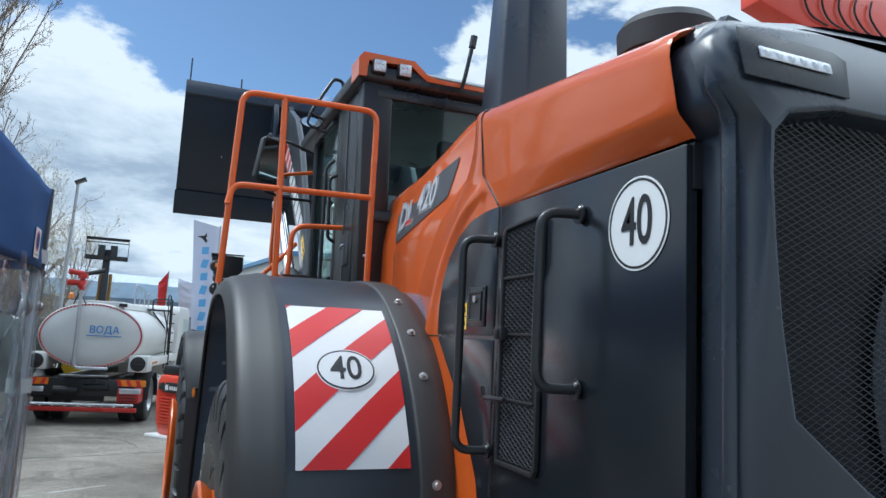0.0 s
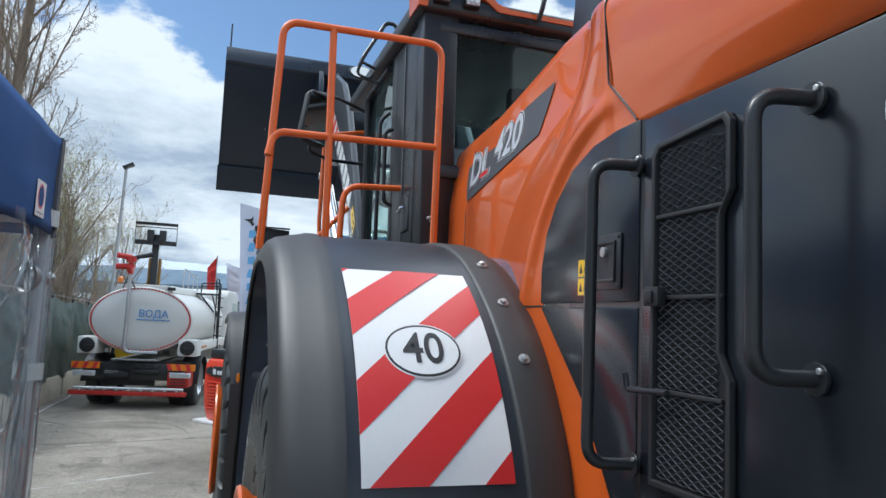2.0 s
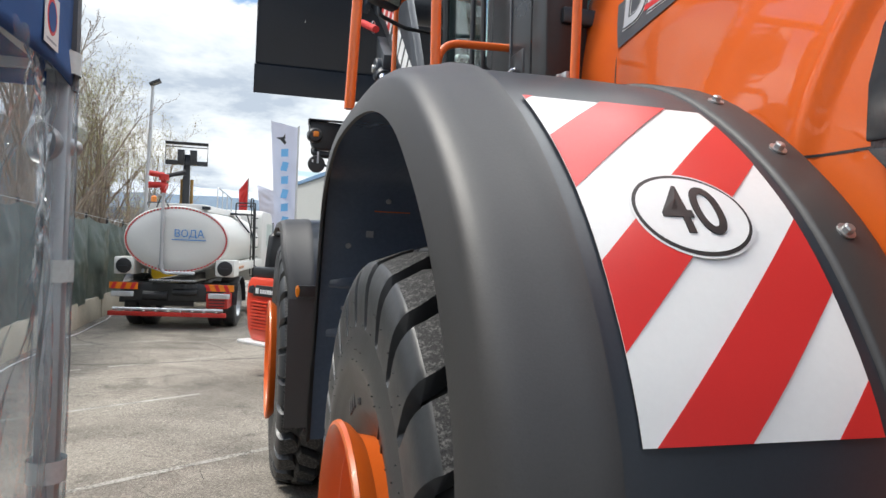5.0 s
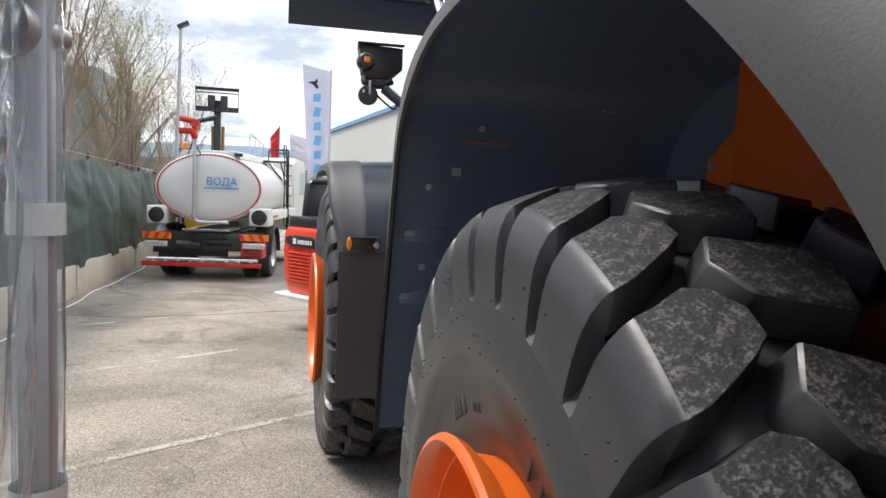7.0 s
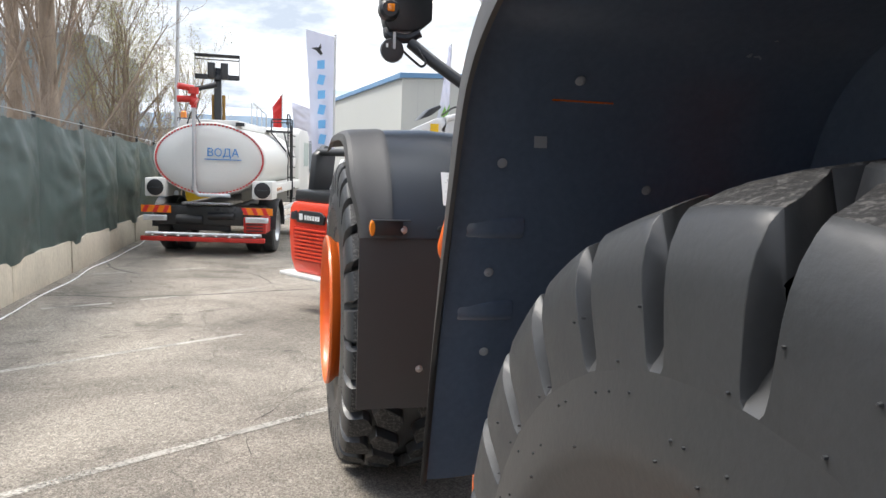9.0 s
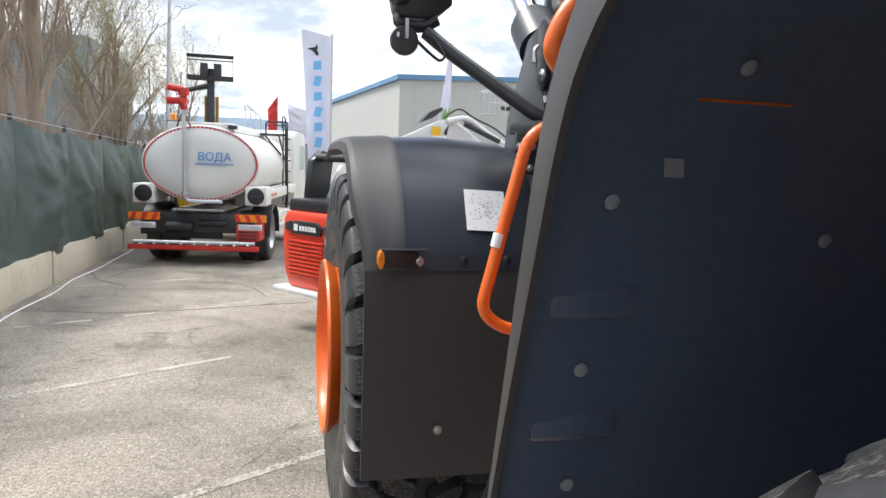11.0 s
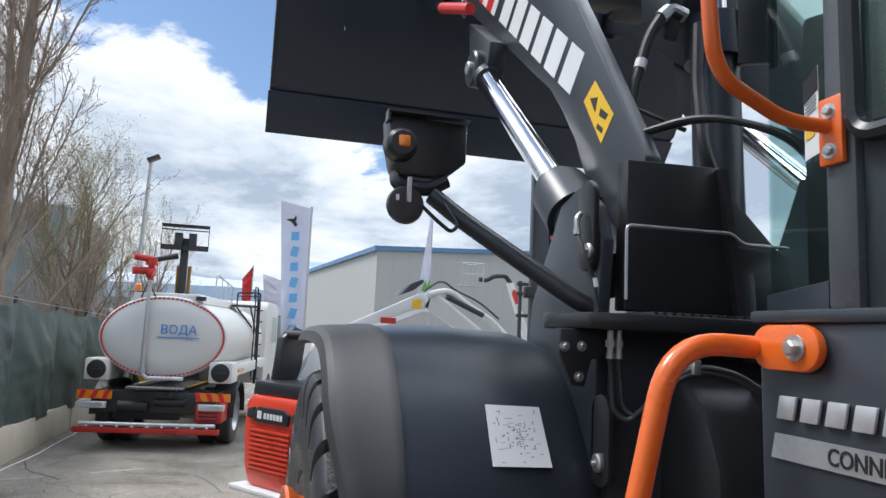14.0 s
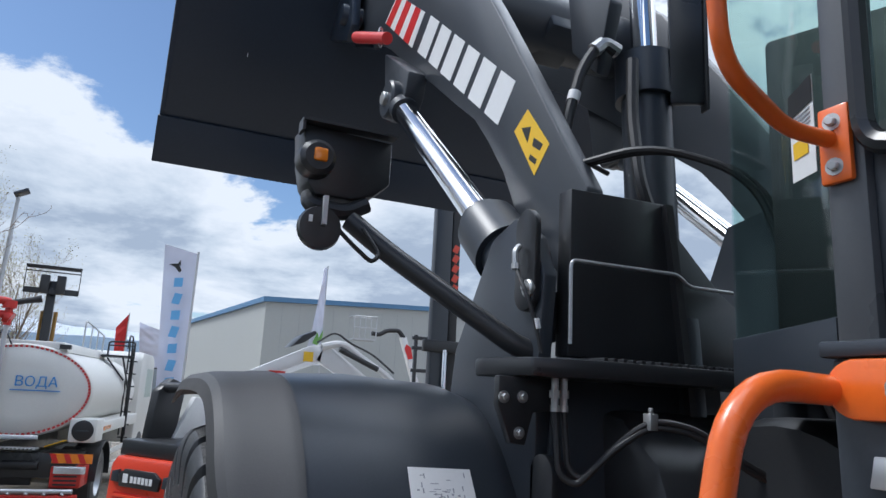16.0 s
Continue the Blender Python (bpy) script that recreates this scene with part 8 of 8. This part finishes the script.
part("pole", rod((4.06, 20.03, -0.2), (4.06, 20.03, 4.75), 0.016, 8), STEEL, flag2)
part("flag_cloth", cloth(3.99, 4.05, 4.70, 2.45, 20.0, 2.1, 0.02, -0.30), FLAGW, flag2, "white flag cloth", angle=180)
part("flag_mark", plate([(-0.12, -0.12), (-0.02, 0.14), (0.02, 0.0), (0.10, 0.20), (0.10, 0.02), (0.0, -0.16)], facing((3.93, 19.88, 3.05), (1, 0, 0), (0, 0, 1)), 0.01), FLAGG, flag2)
flag3 = root("red_flag", (-0.2, 32, -0.5), "small red flag on a thin pole", "flag")
part("pole", rod((0.0, 32.0, -0.5), (0.0, 32.0, 4.3), 0.02, 6), STEEL, flag3)
part("flag_cloth", cloth(-0.38, -0.02, 4.25, 2.6, 32.0, 1.1, -0.5, 0.05), FLAGR, flag3, angle=180)
flag4 = root("pale_flag", (1.0, 34, -0.5), "pale flag on a thin pole", "flag")
part("pole", rod((1.35, 34.0, -0.5), (1.35, 34.0, 3.9), 0.02, 6), STEEL, flag4)
part("flag_cloth", cloth(0.40, 1.33, 3.85, 2.4, 34.0, 3.1, 0.3, 0.2), FLAGW, flag4, angle=180)

# ---- tall black mast behind the lift cylinder ----
mast = root("lift_mast", (3.5, 12.2, -0.1), "tall black machine mast with faded orange letter shapes", "mast")
part("mast_rail", join(box(3.30, 3.52, 12.0, 12.12, -0.11, 4.9), box(3.44, 3.52, 12.12, 12.45, -0.11, 4.9)), GREY, mast, "black mast rail", bevel=0.015)
part("mast_rail", box(3.545, 3.66, 12.05, 12.40, -0.11, 4.9), MATT, mast, bevel=0.015)
part("mast_foot", box(3.18, 3.80, 11.95, 12.6, -0.11, 0.25), GREY, mast, bevel=0.02)
part("cross_bar", box(3.20, 3.74, 11.96, 12.04, 2.42, 2.56), BLACK, mast, bevel=0.01)
part("chrome_ram", rod((3.47, 11.97, 0.2), (3.47, 11.97, 2.45), 0.03, 12), CHROME, mast)
for k in range(5):
    m = facing((3.60, 12.047, 3.72 - 0.125 * k), (1, 0, -0.35), (0.1, 0, 1))
    part("letter_block", plate([(-0.045, -0.045), (0.03, -0.05), (0.045, 0.045), (-0.03, 0.05)], m, 0.003), MCRED, mast)

# ---- street lamp ----
lampp = root("street_lamp", (-2.87, 23.1, -0.33), "slim grey street lamp with a flat head", "street lamp")
part("pole", tube([(-2.90, 23.1, -0.35), (-2.85, 23.1, 3.0), (-2.78, 23.1, 6.05)], [0.07, 0.055, 0.04], 10), STEEL, lampp)
part("lamp_head", move(box(-0.13, 0.20, -0.22, 0.12, -0.03, 0.05), Matrix.Translation((-2.74, 23.1, 6.12)) @ Matrix.Rotation(radians(-28), 4, 'Y')), GREY, lampp, "flat lamp head", bevel=0.02)

# ---- warehouse and far buildings ----
ware = root("warehouse", (20, 60, -1.0), "pale grey warehouse with a low pitched roof and blue edge", "warehouse")
part("front_wall", prism_y([(8.0, -1.2), (34, -1.2), (34, 6.7), (21, 7.9), (8.0, 7.35)], 50, 50.3), CLAD, ware, "pale grey panel wall")
part("side_wall", loft([[(8.0, 50, -1.2), (8.0, 50, 7.35), (8.3, 50.3, 7.35), (8.3, 50.3, -1.2)], [(3.9, 86, -1.2), (3.9, 86, 7.35), (4.2, 86, 7.35), (4.2, 86, -1.2)]]), CLAD, ware)
part("roof", loft([[(7.8, 49.8, 7.35), (21, 49.8, 7.9), (34, 49.8, 6.7), (34, 49.8, 7.0), (21, 49.8, 8.2), (7.8, 49.8, 7.68)], [(3.7, 86, 7.35), (20, 86, 7.9), (34, 86, 6.7), (34, 86, 7.0), (20, 86, 8.2), (3.7, 86, 7.68)]]), ROOFB, ware, "blue roof edge")
for q in range(12):
    x = 9.1 + q * 1.15
    part("panel_joint", box(x - 0.005, x + 0.005, 49.99, 50.0, -1.0, 7.3), GREYPRINT, ware)
glassb = root("glass_building", (-14, 52, -1), "pale blue glazed building behind the trees", "building")
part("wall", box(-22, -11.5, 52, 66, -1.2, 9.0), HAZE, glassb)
for ix in range(6):
    for iz in range(4):
        part("window", box(-21.5 + ix * 1.68, -20.2 + ix * 1.68, 51.95, 52.05, 0.4 + iz * 2.1, 2.0 + iz * 2.1), SIDEGLASS, glassb)
random.seed(11)
for q in range(16):
    x = -60 + q * 9 + random.uniform(-2, 2)
    h = random.uniform(3, 7)
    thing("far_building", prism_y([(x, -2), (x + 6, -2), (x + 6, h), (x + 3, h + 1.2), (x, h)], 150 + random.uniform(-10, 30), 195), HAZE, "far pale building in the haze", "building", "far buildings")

# ---- hills ----


def ridge(y, x0, x1, base, amp, seed, step=14):
    v, f = [], []
    n = int((x1 - x0) / step)
    for i in range(n + 1):
        x = x0 + (x1 - x0) * i / n
        h = base + amp * (noise.noise((x * 0.0022, seed, 0)) + 0.45 * noise.noise((x * 0.008, seed, 2)) + 0.14 * noise.noise((x * 0.03, seed, 4)))
        v += [(x, y, -30), (x, y + 15, h * 0.6), (x, y + 60, h)]
        if i:
            a = 3 * (i - 1)
            f += [(a, a + 3, a + 4, a + 1), (a + 1, a + 4, a + 5, a + 2)]
    return v, f


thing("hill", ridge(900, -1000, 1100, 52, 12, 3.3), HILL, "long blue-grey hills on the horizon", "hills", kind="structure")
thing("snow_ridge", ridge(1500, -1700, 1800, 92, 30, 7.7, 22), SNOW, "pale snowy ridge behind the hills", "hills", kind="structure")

# ---- red excavator arm seen over the hood ----
ex = root("excavator", (11, 9.5, 0), "orange-red excavator with its boom raised", "excavator")
part("boom", loft([[(9.9, 9.4, 8.66), (9.9, 9.9, 8.66), (9.9, 9.9, 9.0), (9.9, 9.4, 9.0)], [(11.27, 9.4, 8.32), (11.27, 9.9, 8.32), (11.3, 9.9, 9.5), (11.3, 9.4, 9.5)], [(13.2, 9.4, 8.0), (13.2, 9.9, 8.0), (13.4, 9.9, 9.7), (13.4, 9.4, 9.7)], [(15.5, 9.4, 5.0), (15.5, 9.9, 5.0), (16.5, 9.9, 5.6), (16.5, 9.4, 5.6)], [(16.6, 9.4, 1.5), (16.6, 9.9, 1.5), (17.6, 9.9, 1.5), (17.6, 9.4, 1.5)]]), MCRED, ex, "orange-red boom", bevel=0.03)
part("arm_cylinder", rod((10.1, 9.3, 9.05), (12.3, 9.3, 9.75), 0.09, 12), MATT, ex)
for q in range(5):
    part("boom_hose", tube([(11.2 + q * 0.42, 9.36, 9.3), (10.95 + q * 0.45, 9.34, 8.95), (11.1 + q * 0.5, 9.34, 8.6), (11.6 + q * 0.5, 9.36, 8.5)], 0.022, 6, 0.2), RUBBER, ex)
part("base", box(14.5, 19, 8, 11.5, 0.0, 2.2), MCRED, ex, bevel=0.15)

# ---- trees ----


def grow(seed, height, trunk_r, spread, levels, kids, lean=(0, 0), stems=1, steep=0.75):
    """Tapered limbs (thick) and twigs (thin) of a bare tree at the origin."""
    rng = random.Random(seed)
    thick, thin, tips = [], [], []

    def limb(p, d, ln, r, lv):
        n = 5 if lv == 0 else 4
        pts, rad = [p.copy()], [r]
        q, dd = p.copy(), d.copy()
        for k in range(n):
            dd = (dd + Vector((rng.uniform(-1, 1), rng.uniform(-1, 1), rng.uniform(-0.3, 0.9))) * (0.10 + 0.04 * lv)).normalized()
            q = q + dd * ln / n
            pts.append(q.copy())
            rad.append(r * (1 - 0.75 * (k + 1) / n))
        (thick if r > 0.028 else thin).append(tube(pts, rad, 8 if lv == 0 else (5 if r > 0.028 else 3), caps=False))
        if lv >= levels:
            tips.append(pts[-1])
            tips.append(pts[-2])
            return
        cnt = kids[min(lv, len(kids) - 1)]
        for c in range(cnt):
            t = 0.22 + 0.78 * (c + rng.random()) / cnt if lv == 0 else 0.15 + 0.85 * (c + rng.random()) / cnt
            i = min(int(t * n), n - 1)
            base = pts[i].lerp(pts[i + 1], t * n - i)
            a = rng.uniform(0, 2 * math.pi)
            side = Vector((math.cos(a), math.sin(a), 0))
            ax = (pts[i + 1] - pts[i]).normalized()
            nd = (ax * steep + side * spread * rng.uniform(0.7, 1.3) + Vector((0, 0, 0.25))).normalized()
            limb(base, nd, ln * rng.uniform(0.32, 0.52) * (1.15 - 0.5 * t), max(rad[i] * 0.42, 0.005), lv + 1)
    for s in range(stems):
        off = Vector((rng.uniform(-0.3, 0.3), rng.uniform(-0.3, 0.3), 0)) * (stems > 1)
        d = Vector((lean[0] + (rng.uniform(-0.16, 0.16) if stems > 1 else 0), lean[1] + (rng.uniform(-0.16, 0.16) if stems > 1 else 0), 1)).normalized()
        limb(off - Vector((0, 0, 0.3)), d, height * rng.uniform(0.85, 1.0), trunk_r * rng.uniform(0.7, 1.0), 0)
    return thick, thin, tips


def leaf_cloud(tips, seed, per, size, jitter):
    rng = random.Random(seed)
    v, f = [], []
    for t in tips:
        for _ in range(per):
            p = t + Vector((rng.gauss(0, jitter), rng.gauss(0, jitter), rng.gauss(0, jitter)))
            u = Vector((rng.uniform(-1, 1), rng.uniform(-1, 1), rng.uniform(-1, 1))).normalized() * size * rng.uniform(0.6, 1.3)
            w = u.orthogonal().normalized() * size * 0.5
            o = len(v)
            v += [tuple(p - u), tuple(p + w), tuple(p + u), tuple(p - w)]
            f.append((o, o + 1, o + 2, o + 3))
    return v, f


def tree(at, label, seed, height, r, spread, levels, kids, leaves=0, leaf=0.03, jitter=0.12, **kw):
    tr = root("tree", at, label, "tree", "trees along the wall")
    thick, thin, tips = grow(seed, height, r, spread, levels, kids, **kw)
    off = Matrix.Translation(at)
    part("trunk", move(join(*thick), off), BARK, tr, "rough grey-brown trunk and limbs", angle=60)
    part("crown_twig", move(join(*thin), off), TWIG, tr, "bare fine twigs", kind="stuff")
    if leaves:
        part("crown_leaf", move(leaf_cloud(tips, seed, leaves, leaf, jitter), off), BUD, tr, "sparse young leaves", smooth=False, kind="stuff")
    return tr


def bend(rng, p, d, ln, n, rise, wiggle):
    """A wavering line from p that turns upwards as it grows."""
    pts, q, dd = [p.copy()], p.copy(), d.normalized()
    for k in range(n):
        dd = (dd + Vector((rng.uniform(-1, 1), rng.uniform(-1, 1), rng.uniform(-0.6, 0.6))) * wiggle + Vector((0, 0, rise))).normalized()
        q = q + dd * ln / n
        pts.append(q.copy())
    return pts


def taper(r0, r1, n):
    return [r0 + (r1 - r0) * k / n for k in range(n + 1)]


def shoot(rng, pts, t, lo, hi):
    """Foot and direction of a side shoot at the share t of a line."""
    n = len(pts) - 1
    i = min(int(t * n), n - 1)
    ax = (pts[i + 1] - pts[i]).normalized()
    side = Vector((rng.uniform(-1, 1), rng.uniform(-1, 1), rng.uniform(-0.3, 0.3)))
    side = (side - ax * side.dot(ax)).normalized()
    a = math.radians(rng.uniform(lo, hi))
    return pts[i].lerp(pts[i + 1], t * n - i), ax * math.cos(a) + side * math.sin(a)


def poplar(at, seed, height, r, limbs, low=1.3, reach=6.0):
    """A bare poplar: one trunk, limbs that sweep up from it, crooked twigs with buds."""
    rng = random.Random(seed)
    trunk = bend(rng, Vector((0, 0, -0.3)), Vector((rng.uniform(-0.05, 0.05), 0, 1)), height, 8, 0.05, 0.04)
    thick, thin = [tube(trunk, taper(r, 0.05, 8), 10, caps=False)], []
    for c in range(limbs):
        t = (low + (height * 0.78 - low) * (c + rng.random()) / limbs) / height
        foot, _ = shoot(rng, trunk, t, 20, 30)
        a = c * 2.4 + rng.uniform(-0.5, 0.5)
        tilt = math.radians(rng.uniform(18, 38))
        ln = reach * rng.uniform(0.75, 1.1) * (1.1 - 0.6 * t)
        lim = bend(rng, foot, Vector((math.cos(a) * math.sin(tilt), math.sin(a) * math.sin(tilt), math.cos(tilt))), ln, 9, 0.06, 0.09)
        lr = r * rng.uniform(0.15, 0.29) * (1.1 - 0.6 * t)
        thick.append(tube(lim, taper(lr, 0.012, 9), 6, caps=False))
        for b in range(13):
            tb = 0.14 + 0.86 * (b + rng.random()) / 13
            foot, d = shoot(rng, lim, tb, 20, 46)
            bl = ln * rng.uniform(0.20, 0.34) * (1.15 - 0.6 * tb)
            br = bend(rng, foot, d, bl, 6, 0.10, 0.17)
            thin.append(tube(br, taper(max(0.008, lr * 0.3 * (1.1 - tb)), 0.005, 6), 4, caps=False))
            for w in range(5):
                foot, d = shoot(rng, br, 0.12 + 0.88 * (w + rng.random()) / 5, 25, 65)
                tw = bend(rng, foot, d, rng.uniform(0.18, 0.55), 4, 0.16, 0.30)
                thin.append(tube(tw, taper(0.0062, 0.0042, 4), 3, caps=False))
                for k in range(3):
                    foot, d = shoot(rng, tw, 0.2 + 0.8 * (k + rng.random()) / 3, 35, 75)
                    thin.append(tube([foot, foot + d * rng.uniform(0.04, 0.10)], [0.0048, 0.0065], 3, caps=False))
    tr = root("tree", at, "tall bare poplar with steep crooked limbs and budding twigs", "tree", "trees along the wall")
    off = Matrix.Translation(at)
    part("trunk", move(join(*thick), off), BARK, tr, "rough grey-brown trunk and limbs", angle=60)
    part("crown_twig", move(join(*thin), off), TWIG, tr, "bare fine twigs", kind="stuff")
    return tr


poplar((-5.45, 21.5, -0.3), 3, 15.0, 0.25, 29, 1.3, 5.4)
poplar((-6.5, 25.0, -0.35), 8, 12.5, 0.17, 12, 2.2, 4.6)
poplar((-7.9, 26.5, -0.38), 12, 15.0, 0.26, 13)
poplar((-6.6, 19.0, -0.25), 21, 14.5, 0.28, 20)
tree((-4.55, 25.5, -0.38), "small tree with sparse young leaves", 31, 7.0, 0.10, 0.55, 3, (14, 6, 4), leaves=4, leaf=0.026, jitter=0.16, stems=4, steep=0.85)
tree((-5.3, 27.5, -0.4), "small tree with sparse young leaves", 37, 7.2, 0.10, 0.55, 3, (13, 6, 4), leaves=3, leaf=0.026, jitter=0.16, stems=3, steep=0.85)
tree((-4.3, 31.0, -0.5), "small tree with sparse young leaves", 41, 6.2, 0.09, 0.55, 3, (16, 6, 4), leaves=2, leaf=0.03, jitter=0.15, stems=3, steep=0.85)
for k in range(11):
    tree((-4.3 - 0.6 * (k % 3), 16.5 + 1.25 * k, -0.3), "bare brown bush behind the netting", 60 + k, 3.3, 0.04, 0.6, 2, (10, 5), stems=4, steep=0.8)
